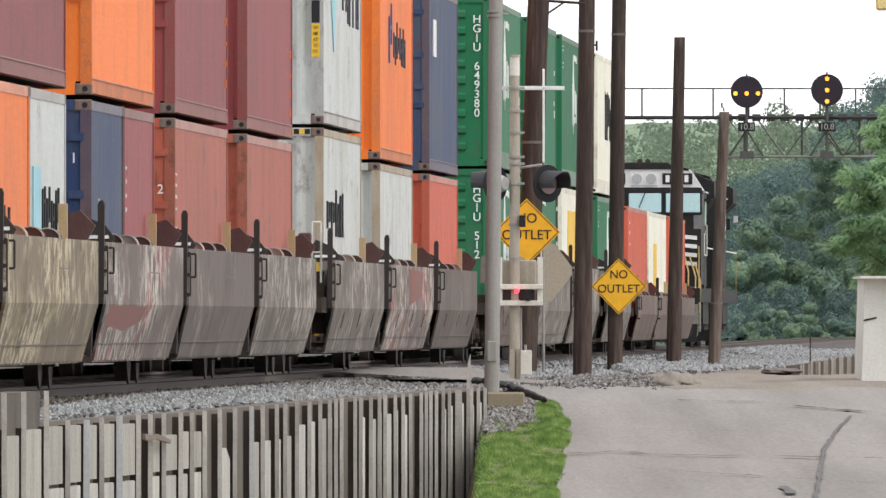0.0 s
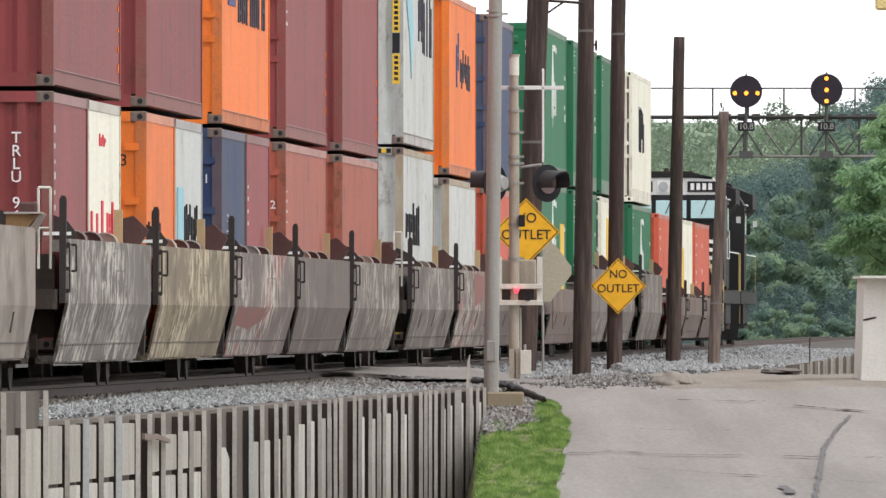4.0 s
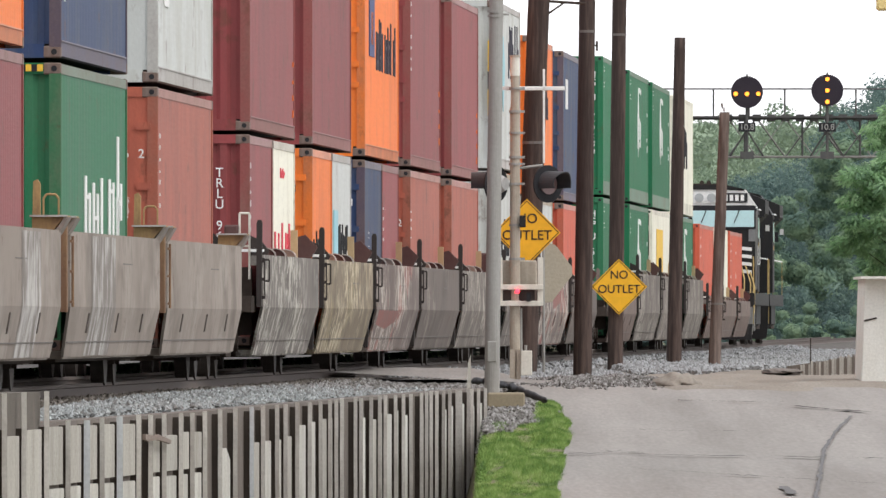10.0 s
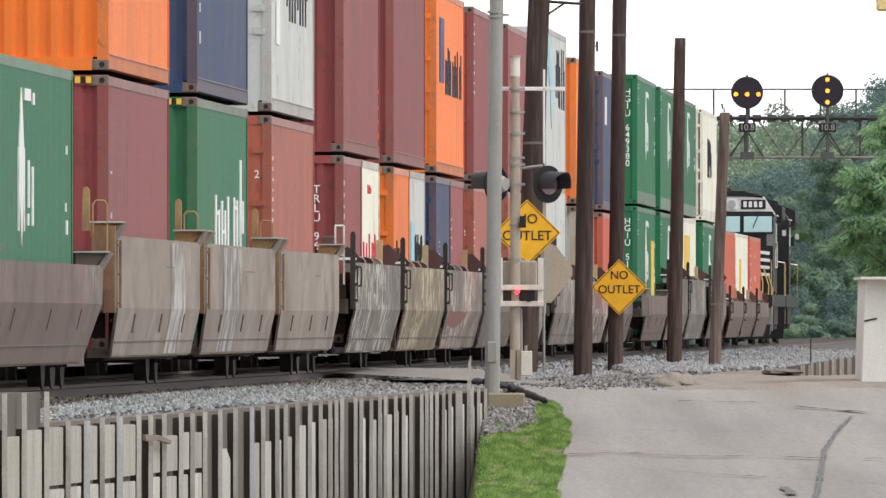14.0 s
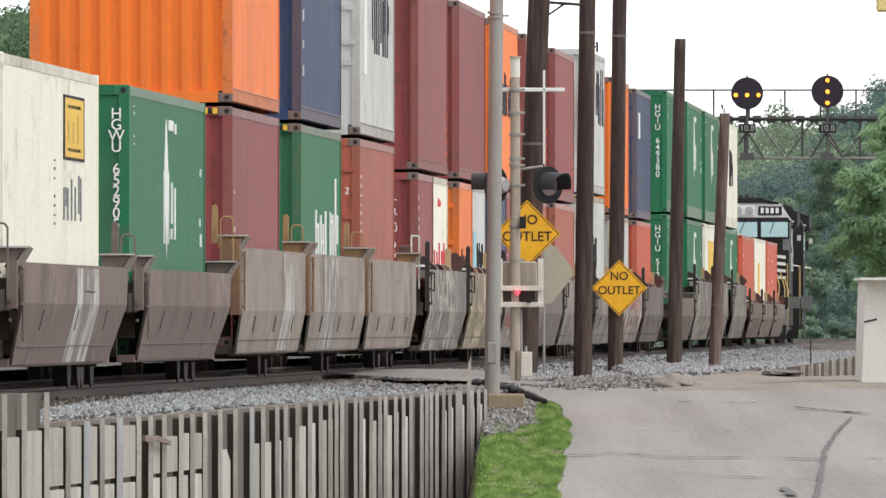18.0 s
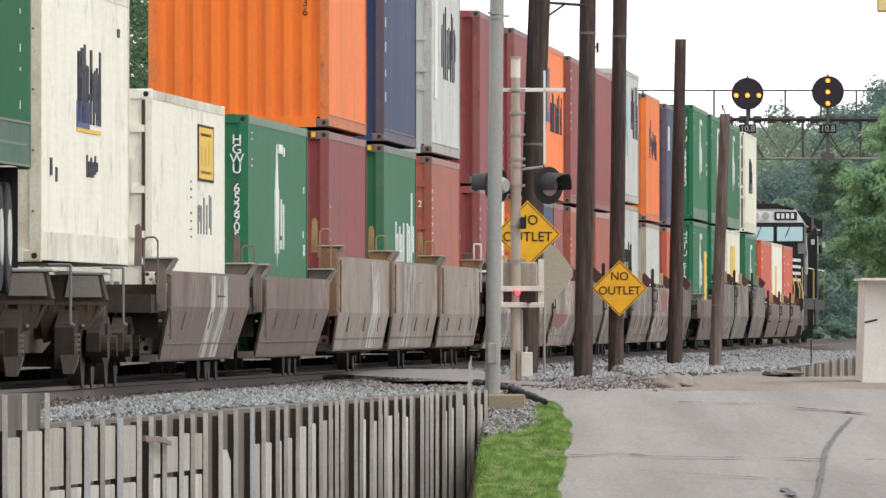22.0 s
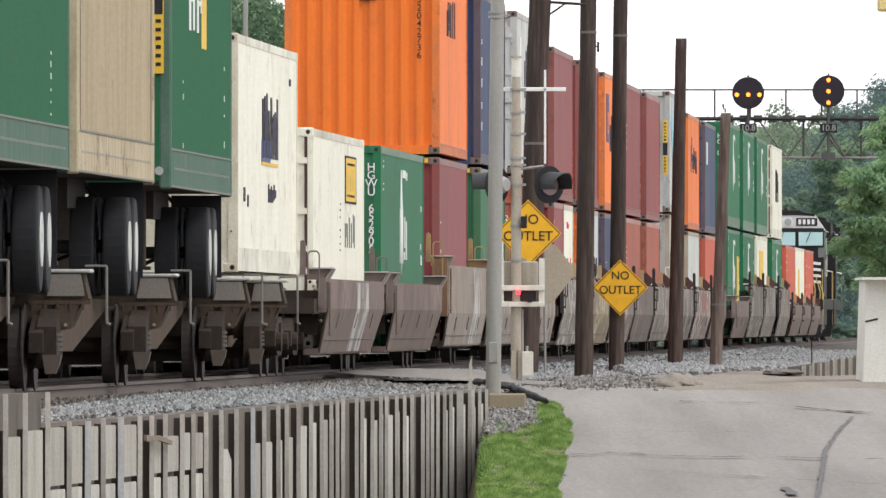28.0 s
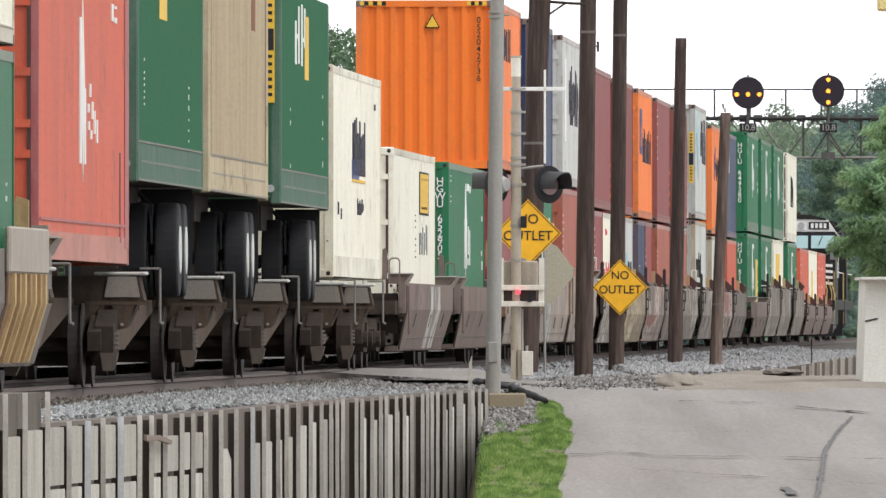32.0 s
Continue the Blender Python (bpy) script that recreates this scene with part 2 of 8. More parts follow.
YELLOW = mat("yellow_marking", (0.8, 0.5, 0.04), 0.6, amount=0.3)
# black lifted a little for haze as well
BLACK = mat("black_marking", (0.028, 0.028, 0.031), 0.75, amount=0.2, spec=0.12)
INK = mat("faded_ink_marking", (0.05, 0.05, 0.07), 0.7, dirt=(0.16, 0.14, 0.14), amount=0.6, scale=3, stretch=(1, 1, 1), spec=0.12)
NAVY = mat("navy_marking", (0.05, 0.07, 0.2), 0.6, amount=0.2)
GHOST = mat("faded_blue_marking", (0.32, 0.6, 0.68), 0.6, amount=0.5)
PINK = mat("red_marking", (0.7, 0.05, 0.08), 0.6, amount=0.3)
TYRE = mat("tyre_rubber", (0.02, 0.021, 0.024), 0.9, amount=0.4, grain=15)
STEELW = mat("worn_wheel_steel", (0.055, 0.046, 0.041), 0.7, 0.0, amount=0.5, spec=0.2)
RAILM = mat("rail_steel", (0.11, 0.088, 0.077), 0.8, 0.0, dirt=(0.11, 0.075, 0.055), amount=0.6, scale=3, streak=1)
TIE = mat("creosoted_tie", (0.06, 0.05, 0.042), 0.9, amount=0.5, scale=3, streak=1)
POLE = mat("old_pole_wood", (0.05, 0.037, 0.033), 0.9, dirt=(0.14, 0.1, 0.085), amount=0.85, scale=0.7, streak=14, bump=0.5, speck=0.35, grain=14, fine=(2, 2, 0.25), cut=(0.45, 0.7), spec=0.15)
POLEL = mat("bleached_pole_wood", (0.095, 0.068, 0.058), 0.9, dirt=(0.24, 0.19, 0.165), amount=0.8, scale=0.7, streak=14, bump=0.5, speck=0.35, grain=14, fine=(2, 2, 0.25), cut=(0.45, 0.68), spec=0.15)
GALV = mat("galvanised_steel", (0.34, 0.335, 0.315), 0.65, 0.2, dirt=(0.19, 0.165, 0.14), amount=0.6, scale=0.8, streak=8, speck=0.12)
CONC = mat("pale_concrete", (0.54, 0.525, 0.475), 0.9, dirt=(0.22, 0.185, 0.15), amount=0.85, scale=1.0, stretch=(4, 2.2, 0.7), fine=(1, 0.3, 1), bump=0.3, vary=0.12, speck=0.25)
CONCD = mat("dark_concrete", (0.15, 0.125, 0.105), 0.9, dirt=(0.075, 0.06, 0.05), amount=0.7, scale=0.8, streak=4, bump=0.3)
ASPH = mat("worn_asphalt", (0.215, 0.197, 0.18), 0.85, dirt=(0.35, 0.325, 0.302), amount=0.95, speck=0.25, scale=0.7, stretch=(1, 0.02, 1), grain=22, fine=(1, 0.05, 1), bump=0.1, spec=0.22)
PATCH = mat("crack_sealant", (0.1, 0.095, 0.095), 0.8, amount=0.4, streak=1)
DIRT = mat("packed_dirt", (0.265, 0.235, 0.2), 0.95, speck=0.3, dirt=(0.17, 0.138, 0.11), amount=0.8, scale=1.2, stretch=(1, 0.06, 1), fine=(1, 0.05, 1), bump=0.3, spec=0.1)
SOIL = mat("ground_soil", (0.16, 0.14, 0.1), 0.95, dirt=(0.08, 0.12, 0.04), amount=0.8, scale=0.2, streak=1, spec=0.1)
BALLB = mat("ballast_bed", (0.085, 0.077, 0.07), 0.95, dirt=(0.16, 0.15, 0.14), amount=0.7, scale=3, stretch=(1, 0.1, 1), fine=(1, 0.1, 1), bump=0.6, spec=0.1)
SIGNY = mat("sign_yellow", (0.86, 0.45, 0.01), 0.45, amount=0.12, grain=8, bump=0.02)
SIGNK = mat("sign_black", (0.045, 0.035, 0.03), 0.7, amount=0.2, spec=0.15)
LOCOK = mat("locomotive_black", (0.022, 0.022, 0.023), 0.6, dirt=(0.045, 0.04, 0.036), amount=0.5, spec=0.12)
# pale blue-green base paints the sky reflected in the panes
GLASS = mat("cab_glass_sky_tint", (0.5, 0.72, 0.74), 0.08, amount=0.1, bump=0)
HEADOFF = mat("lens_grey", (0.4, 0.42, 0.42), 0.2, amount=0.2)
STEPG = mat("worn_step_grey", (0.2, 0.2, 0.19), 0.7, dirt=(0.09, 0.075, 0.06), amount=0.7, scale=3)
AMBER = glow("amber_lamp", (1.0, 0.33, 0.03), 1.7)
REDLAMP = glow("red_lamp", (1.0, 0.03, 0.05), 4)


# ---- mesh helpers ----
CACHE = {}


def box(bm, x0, x1, y0, y1, z0, z1):
    r = bmesh.ops.create_cube(bm, size=1)
    for v in r["verts"]:
        v.co = ((x0 + x1) / 2 + v.co.x * (x1 - x0), (y0 + y1) / 2 + v.co.y * (y1 - y0), (z0 + z1) / 2 + v.co.z * (z1 - z0))
    return r["verts"]


def tube(bm, a, b, r0, r1=None, n=10):
    a, b = Vector(a), Vector(b)
    r1 = r0 if r1 is None else r1
    q = (b - a).to_track_quat("Z", "Y").to_matrix().to_4x4()
    m = Matrix.Translation((a + b) / 2) @ q
    return bmesh.ops.create_cone(bm, cap_ends=True, segments=n, radius1=r0, radius2=r1, depth=(b - a).length, matrix=m)["verts"]


def prism(bm, pts, axis, a, b):
    """Closed outline of (u, v) pairs swept from a to b along axis 0, 1 or 2."""
    def at(u, v, w):
        return ((w, u, v), (u, w, v), (u, v, w))[axis]
    lo = [bm.verts.new(at(u, v, a)) for u, v in pts]
    hi = [bm.verts.new(at(u, v, b)) for u, v in pts]
    n = len(pts)
    bm.faces.new(lo)
    bm.faces.new(hi[::-1])
    for i in range(n):
        bm.faces.new((lo[i], hi[i], hi[(i + 1) % n], lo[(i + 1) % n]))
    bmesh.ops.recalc_face_normals(bm, faces=bm.faces)


def bevel(bm, w, seg=1):
    bmesh.ops.bevel(bm, geom=bm.edges[:], offset=w, segments=seg, affect="EDGES", profile=0.5)


def mesh_of(name, bm, material, smooth=False):
    me = bpy.data.meshes.new(name)
    bm.to_mesh(me)
    bm.free()
    me.materials.append(material)
    if smooth:
        me.shade_smooth()
    return me


def part(name, bm, material, parent, label="", smooth=False):
    ob = new(name, mesh_of(name, bm, material, smooth))
    ob.parent = parent
    return tagged(ob, label)


def shared(name, key, build, material, parent, at=None, label=""):
    """A part whose mesh is made once for each key and material."""
    k = (name, key, material.name)
    if k not in CACHE:
        bm = bmesh.new()
        build(bm)
        CACHE[k] = mesh_of(name, bm, material)
    ob = new(name, CACHE[k])
    ob.parent = parent
    if at is not None:
        ob.matrix_basis = at
    return tagged(ob, label)


def thing(name, label, category, m=None, group=""):
    ob = new(name)
    ob.empty_display_size = 0.3
    if m is not None:
        ob.matrix_basis = m
    return tagged(ob, label, category, group)


def single(name, bm, material, label, category, m=None, group="", kind="", smooth=False):
    ob = new(name, mesh_of(name, bm, material, smooth))
    if m is not None:
        ob.matrix_basis = m
    return tagged(ob, label, category, group, kind)


def letters(text, size, material, parent, m, name="lettering", spacing=1.0):
    key = ("txt", text, size, spacing, material.name)
    if key not in CACHE:
        cu = bpy.data.curves.new("txt", "FONT")
        cu.body, cu.size, cu.extrude, cu.align_x, cu.align_y = text, size, 0.003, "CENTER", "CENTER"
        cu.space_line = spacing
        cu.offset = size * 0.006
        ob = bpy.data.objects.new("txt", cu)
        scene.collection.objects.link(ob)
        bpy.context.view_layer.update()
        me = bpy.data.meshes.new_from_object(ob.evaluated_get(bpy.context.evaluated_depsgraph_get()))
        bpy.data.objects.remove(ob)
        me.materials.clear()
        me.materials.append(material)
        CACHE[key] = me
    ob = new(name, CACHE[key])
    ob.parent = parent
    ob.matrix_basis = m
    return ob


# ---- where the track runs ----
def side_x(d):
    """x of the plane in which the containers' near sides run, at the depth d."""
    u = max(d - 219.3, 0)
    return 0.037187 * d - 10.495 + 6.75e-7 * u * u


def rail_pose(d, z=0.0, off=0.0):
    a = math.atan(0.037187 + 1.35e-6 * max(d - 219.3, 0))
    return pose(side_x(d) - 1.22 + off, d, z, 0, 0, -math.degrees(a))


def run(t):
    """Metres that the train has gone since 16 s."""
    u = t - 16
    return 6.65 * u - 0.005725 * u * u + 0.14474e-3 * u ** 3 + 0.6185e-5 * u ** 4


def place(px, d, py=None, z=None):
    """A point at the depth d on the line of sight."""
    return Vector(((px - 784) / F * d, d, 0.66 + (569.4 - py) / F * d if py is not None else z))


MOVERS = []


def on_train(ob, s, z=0.0):
    MOVERS.append((ob, s, z))
    ob.matrix_basis = rail_pose(s + run(0), z)
    return ob


# ---- ground, road, track ----
def sheet(name, xs, ys, zfun, material, label, category, kind="structure", xfun=None):
    """A grid of ground; xfun may bend its columns with the depth."""
    verts, faces = [], []
    for y in ys:
        for i, x in enumerate(xs):
            xx = xfun(x, y) if xfun else x
            verts.append((xx, y, zfun(xx, y)))
    n = len(xs)
    for j in range(len(ys) - 1):
        for i in range(n - 1):
            a = j * n + i
            faces.append((a, a + 1, a + n + 1, a + n))
    me = bpy.data.meshes.new(name)
    me.from_pydata(verts, [], faces)
    me.materials.append(material)
    me.shade_smooth()
    return tagged(new(name, me), label, category, "", kind)


def lerp(table, v):
    if v <= table[0][0]:
        return table[0][1]
    for (a, p), (b, q) in zip(table, table[1:]):
        if v <= b:
            return p + (q - p) * (v - a) / (b - a)
    return table[-1][1]


def frange(a, b, n):
    return [a + (b - a) * i / (n - 1) for i in range(n)]


ROADZ = [(0, -1.3), (120, -1.12), (165, -0.97), (200, -0.72), (225, -0.42), (242, -0.24), (255, -0.2), (300, -0.22), (330, -0.26), (420, -0.4), (700, -0.4), (5000, -0.4)]


def wall_x(y):
    """Face of the crib wall."""
    return 0.0550 * y - 11.345


def road_z(x, y):
    return lerp(ROADZ, y) + 0.02 * noise.noise((x * 0.3, y * 0.08, 3))


ROAD_L = [(100, 0.8), (160, 1.0), (175, 1.13), (190, 1.27), (203, 1.42), (213, 1.5), (222, 1.47), (230, 1.35), (237, 1.1), (244, 0.75), (249, 0.35), (250.5, -0.6), (252, -1.0), (264, -0.6)]


def road_left(y):
    return lerp(ROAD_L, y)


def bank_z(x, y):
    """A level verge beside the road that drops into a ditch along the wall."""
    edge = lerp([(60, 0.1), (160, 0.33), (216, 0.5), (230, 0.5)], y)
    rise = 0.03 * min(1.0, max(0.0, (y - 200) / 18)) * min(1.0, max(0.0, (road_left(y) - x) / 0.5))
    return max(-2.3, road_z(x, y) - 0.012 + rise - (0 if y > 217 else 4.0) * max(0.0, edge - x))


def ground_z(x, y):
    z = road_z(x, y) - 0.05
    if y < 228 and x < 5:
        return -2.6
    near = side_x(y) - x
    if near > -2.2:
        z = max(z - 0.2, -0.42 if y < 330 else -0.6)
    return z - (0.5 if y > 420 else 0)


sheet("ground", frange(-60, 60, 41) + frange(80, 1500, 10), frange(-30, 130, 9) + frange(135, 440, 90) + frange(480, 4500, 24), ground_z, SOIL, "bare brown soil with some weeds", "ground", xfun=lambda x, y: x if x < 60 else x * max(1, y / 900))
sheet("ground_west", frange(-1500, -60, 10), frange(-30, 4500, 30), lambda x, y: -0.9, SOIL, "flat ground beyond the tracks", "ground")

# asphalt road from the viewer towards the level crossing


def road_x(u, y):
    left = road_left(y)
    return left + (13.0 - left) * u


sheet("road", frange(0, 1, 50), frange(60, 150, 10) + frange(154, 264, 120), lambda x, y: road_z(x, y) + 0.012 + 0.01 * noise.noise((x, y * 0.3, 7)), ASPH, "sun-bleached grey asphalt road with cracks", "road", xfun=road_x)
def apron_z(x, y):
    lift = min(1.0, max(0.0, (x - 2.6) / 0.6)) * 0.11 * min(1.0, max(0.0, (y - 235) / 10.0)) * (1 if y < 285 else max(0.0, 1 - (y - 285) / 40))
    return road_z(x, y) - 0.03 + lift * (0.8 + 0.5 * noise.noise((x * 0.8, y * 0.1, 4))) + 0.05 * noise.noise((x * 2.2, y * 0.3, 1)) * min(1, lift * 6) + (0.03 if y > 300 else 0)


sheet("gravel_apron", frange(2.5, 8, 36) + frange(8.5, 60, 60), frange(233, 430, 150), apron_z, DIRT, "packed tan dirt and gravel beside the road", "ground")


def ribbon(name, pts, width, material, label):
    """A flat seam on the road along points in metres, laid just above it."""
    verts, faces = [], []
    for i, (x, y) in enumerate(pts):
        w = width * (0.6 + 0.9 * abs(noise.noise((x * 9, y * 0.7, 1))))
        x += 0.03 * noise.noise((y * 0.6, 3, 1))
        z = road_z(x, y) + 0.034
        verts += [(x - w / 2, y, z), (x + w / 2, y, z)]
    for i in range(len(pts) - 1):
        a = 2 * i
        faces.append((a, a + 1, a + 3, a + 2))
    me = bpy.data.meshes.new(name)
    me.from_pydata(verts, [], faces)
    me.materials.append(material)
    return tagged(new(name, me), label, "road seam", "", "structure")


def road_point(px, py):
    """Where the line of sight meets the road."""
    lo, hi = 90.0, 300.0
    for _ in range(40):
        m = (lo + hi) / 2
        p = place(px, m, py)
        if p.z > road_z(p.x, m):
            lo = m
        else:
            hi = m
    return place(px, lo, py).xy


def along(ends, n=14):
    out = []
    for (a, b), (c, d) in zip(ends, ends[1:]):
        for i in range(n):
            u = i / n
            p = road_point(a + (c - a) * u, b + (d - b) * u)
            out.append((p.x, p.y))
    return out


ribbon("sealed_crack", along([(1442, 890), (1450, 850), (1458, 800), (1480, 765), (1508, 738)]), 0.048, PATCH, "black tar seam in the asphalt")
ribbon("sealed_patch", along([(1385, 866), (1392, 872), (1405, 880)]), 0.13, PATCH, "black tar patch in the asphalt")


def cross_crack(name, a, b, w):
    pts = along([a, b], 90)
    verts, faces = [], []
    for i, (x, y) in enumerate(pts):
        y += 1.3 * noise.noise((x * 1.3, 5, a[1])) + 0.7 * noise.noise((x * 6, 1, a[1])) + 0.3 * noise.noise((x * 15, 2, 0))
        k = w * max(0.02, 0.7 + 2.6 * noise.noise((x * 2.5, 2, a[1])) + 1.2 * noise.noise((x * 11, 2, w)))
        verts += [(x, y - k, road_z(x, y - k) + 0.034), (x, y + k, road_z(x, y + k) + 0.034)]
    for i in range(len(pts) - 1):
        faces.append((2 * i, 2 * i + 2, 2 * i + 3, 2 * i + 1))
    me = bpy.data.meshes.new(name)
    me.from_pydata(verts, [], faces)
    me.materials.append(mat("crack_dark", (0.05, 0.046, 0.043), 0.9, amount=0.3, spec=0.05))
    return tagged(new(name, me), "dark crack across the asphalt", "road seam", "", "structure")


cross_crack("road_crack", (1005, 806), (1568, 816), 0.09)
cross_crack("road_crack", (1090, 832), (1568, 862), 0.06)
cross_crack("road_crack", (1060, 802), (1140, 806), 0.1)
cross_crack("road_crack", (1400, 722), (1560, 734), 0.22)
cross_crack("road_crack", (1130, 764), (1330, 768), 0.05)
cross_crack("road_crack", (1010, 812), (1100, 800), 0.06)
cross_crack("road_crack", (1200, 712), (1390, 716), 0.12)

# track bed, ties and rails
def bed_x(u, y):
    if u > 2.0:
        edge = 1.22 + wall_x(y) - 0.15 - side_x(y) if y < 216 else 2.9
        u = 2.0 + (u - 2.0) / 0.9 * (edge - 2.0)
    return side_x(y) - 1.22 + u


def bed_z(x, y):
    u = x - side_x(y) + 1.22
    a = abs(u)
    z = -0.17 if a < 1.45 else -0.17 - (a - 1.45) * (0.2 if y > 219 or u < 0 else 0.03)
    if u > 0 and 248 < y < 266 and u > 1.3:
        z = min(z, road_z(x, y) - 0.02)
    return z + 0.02 * noise.noise((x * 4, y * 2, 0))


sheet("track_bed", frange(-6, 2.9, 36), frange(60, 330, 180) + frange(335, 1500, 120), bed_z, BALLB, "grey crushed stone ballast bed", "track bed", xfun=bed_x)
# raised dark sheet added to paint the shade seen beneath the train
sheet("far_track_bed", frange(-70, -4.5, 20), frange(60, 900, 60), lambda x, y: -0.03 + 0.04 * noise.noise((x, y * 0.3, 0)), mat("train_shade_ballast", (0.1, 0.095, 0.09), 0.95, dirt=(0.2, 0.19, 0.18), amount=0.6, scale=1, stretch=(1, 0.1, 1), spec=0.05), "added dark ground beyond the track, for shade under the train", "track bed", xfun=lambda u, y: side_x(y) - 1.22 + u)
RAILS = thing("railway_track", "worn steel rails on dark wooden ties", "railway track")
RAILS["kind"] = "structure"


def rail_bm(off):
    bm = bmesh.new()
    ys = frange(60, 1500, 200)
    prof = [(-0.075, -0.17), (-0.075, -0.155), (-0.012, -0.13), (-0.012, -0.045), (-0.036, -0.035), (-0.036, 0.0), (0.036, 0.0), (0.036, -0.035), (0.012, -0.045), (0.012, -0.13), (0.075, -0.155), (0.075, -0.17)]
    prev = None
    for y in ys:
        x = side_x(y) - 1.22 + off
        ring = [bm.verts.new((x + u, y, v)) for u, v in prof]
        if prev:
            for i in range(len(prof)):
                j = (i + 1) % len(prof)
                bm.faces.new((prev[i], prev[j], ring[j], ring[i]))
        prev = ring
    bmesh.ops.recalc_face_normals(bm, faces=bm.faces)
    return bm


for off in (-0.75, 0.75):
    part("rail", rail_bm(off), RAILM, RAILS)


def build_tie(bm):
    box(bm, -1.3, 1.3, -0.11, 0.11, -0.33, -0.165)


d = 120.0
k = 0
while d < 290 and k < 300:
    shared("tie", 0, build_tie, TIE, RAILS, rail_pose(d + random.uniform(-0.04, 0.04)))
    d += 0.6
    k += 1

# level crossing: the road climbs to the rails past the pole
def on_crossing(x, y):
    return 248.8 < y < 260.2 and 0.0372 * y - 11.0 < x < 1.6


def crossing_z(x, y):
    near, far = lerp([(-1.7, -0.03), (0.4, -0.15), (1.6, -0.2)], x), lerp([(-1.7, 0.0), (0.4, -0.01), (1.1, -0.13), (1.6, -0.19)], x)
    z = near + (far - near) * (y - 249) / 11 + 0.008 * noise.noise((x * 3, y * 0.5, 3))
    k = min(1.0, max(0.0, (x - 0.9) / 0.6))
    return z + (road_z(x, y) + 0.004 - z) * k


sheet("crossing_approach", frange(0, 1, 30), frange(249, 260, 16), crossing_z, ASPH, "worn pale asphalt climbing to the level crossing", "road", xfun=lambda u, y: 0.0372 * y - 10.84 + (1.75 - 0.0372 * y + 10.84) * u)
cross = thing("crossing_surface", "worn pale concrete level crossing panels at the rails", "level crossing")
cross["kind"] = "structure"
for a, b in ((-0.62, 0.62),):
    for i in range(2):
        bm = bmesh.new()
        box(bm, a, b, -2.5, 2.5, -0.2, -0.05)
        bevel(bm, 0.02)
        part("crossing_panel", bm, ASPH, cross).matrix_basis = rail_pose(252 + i * 5.05)


# crushed stone: small angular stones, joined
def stones(name, spots, label, cols, size):
    """spots: (x, y, z) list; one low stone of five corners at each."""
    rng = np.random.default_rng(5)
    base = np.array([[1, 0, 0], [-0.6, 0.8, 0.05], [-0.6, -0.8, -0.05], [0, 0.1, 0.9], [0.1, -0.2, -0.8], [0.5, 0.6, 0.3]])
    tri = np.array([[0, 5, 3], [5, 1, 3], [1, 2, 3], [2, 0, 3], [5, 0, 4], [1, 5, 4], [2, 1, 4], [0, 2, 4]])
    p = np.array(spots)
    n = len(p)
    ang = rng.uniform(0, 6.28, (n, 1))
    s = rng.uniform(0.55, 1.35, (n, 1, 1)) * size
    b = base[None] * s * rng.uniform(0.7, 1.2, (n, 6, 3))
    c, q = np.cos(ang), np.sin(ang)
    tilt = rng.uniform(-0.8, 0.8, (n, 1))
    x = b[:, :, 0] * c - b[:, :, 1] * q
    y = b[:, :, 0] * q + b[:, :, 1] * c
    z = b[:, :, 2] + tilt * b[:, :, 0] * 0.6
    v = np.stack([x, y, z], -1) + p[:, None]
    f = tri[None] + 6 * np.arange(n)[:, None, None]
    me = bpy.data.meshes.new(name)
    me.from_pydata(v.reshape(-1, 3).tolist(), [], f.reshape(-1, 3).tolist())
    me.materials.append(island("stone_" + name, cols))
    return tagged(new(name, me), label, "ballast", "", "stuff")


rng = random.Random(3)
spots, soiled = [], []
for _ in range(70000):
    y = 150 + 120 * rng.random() ** 1.15
    u = rng.uniform(1.45, 0.9 + wall_x(y) - side_x(y)) if y < 216 else rng.uniform(1.45, 3.6)
    x = side_x(y) - 1.22 + u
    if on_crossing(x, y) or u < 1.5 + 0.022 * max(0.0, 192 - y) + 0.35 * noise.noise((y * 0.25, 3, 1)):
        continue
    z = min(bed_z(x, y) + 0.02, -0.17) if y < 222 else max(bed_z(x, y), road_z(x, y) - 0.03)
    (soiled if y > 204 and rng.random() < (y - 204) / 14 else spots).append((x, y, z + rng.uniform(-0.01, 0.05)))
for _ in range(5200):
    y = rng.uniform(206, 230)
    x = rng.uniform(0.4 if y < 217 else side_x(y) + 1.6, road_left(y) - 0.02 - 0.3 * rng.random() - max(0.0, 0.3 - 0.02 * (y - 206)))
    if y < 212 and x > 0.75 + 0.03 * (y - 206):
        continue
    soiled.append((x, y, bank_z(x, y) + rng.uniform(0, 0.04)))
GREYS = [(0.1, 0.1, 0.098), (0.25, 0.265, 0.262), (0.33, 0.35, 0.35), (0.17, 0.165, 0.155), (0.43, 0.455, 0.45)]
dark = []
for _ in range(14000):
    y = 148 + 100 * rng.random()
    u = rng.uniform(0.85, 1.75 + 0.022 * max(0.0, 192 - y))
    x = side_x(y) - 1.22 + u
    dark.append((x, y, bed_z(x, y) + rng.uniform(-0.01, 0.03)))
stones("rail_side_debris", dark, "dark brown stones and debris beside the rail", [(0.06, 0.05, 0.042), (0.1, 0.085, 0.07), (0.15, 0.13, 0.11), (0.22, 0.2, 0.18)], 0.032)
stones("ballast_stones", spots, "loose light grey crushed stone along the rail", GREYS, 0.034)
spots = []
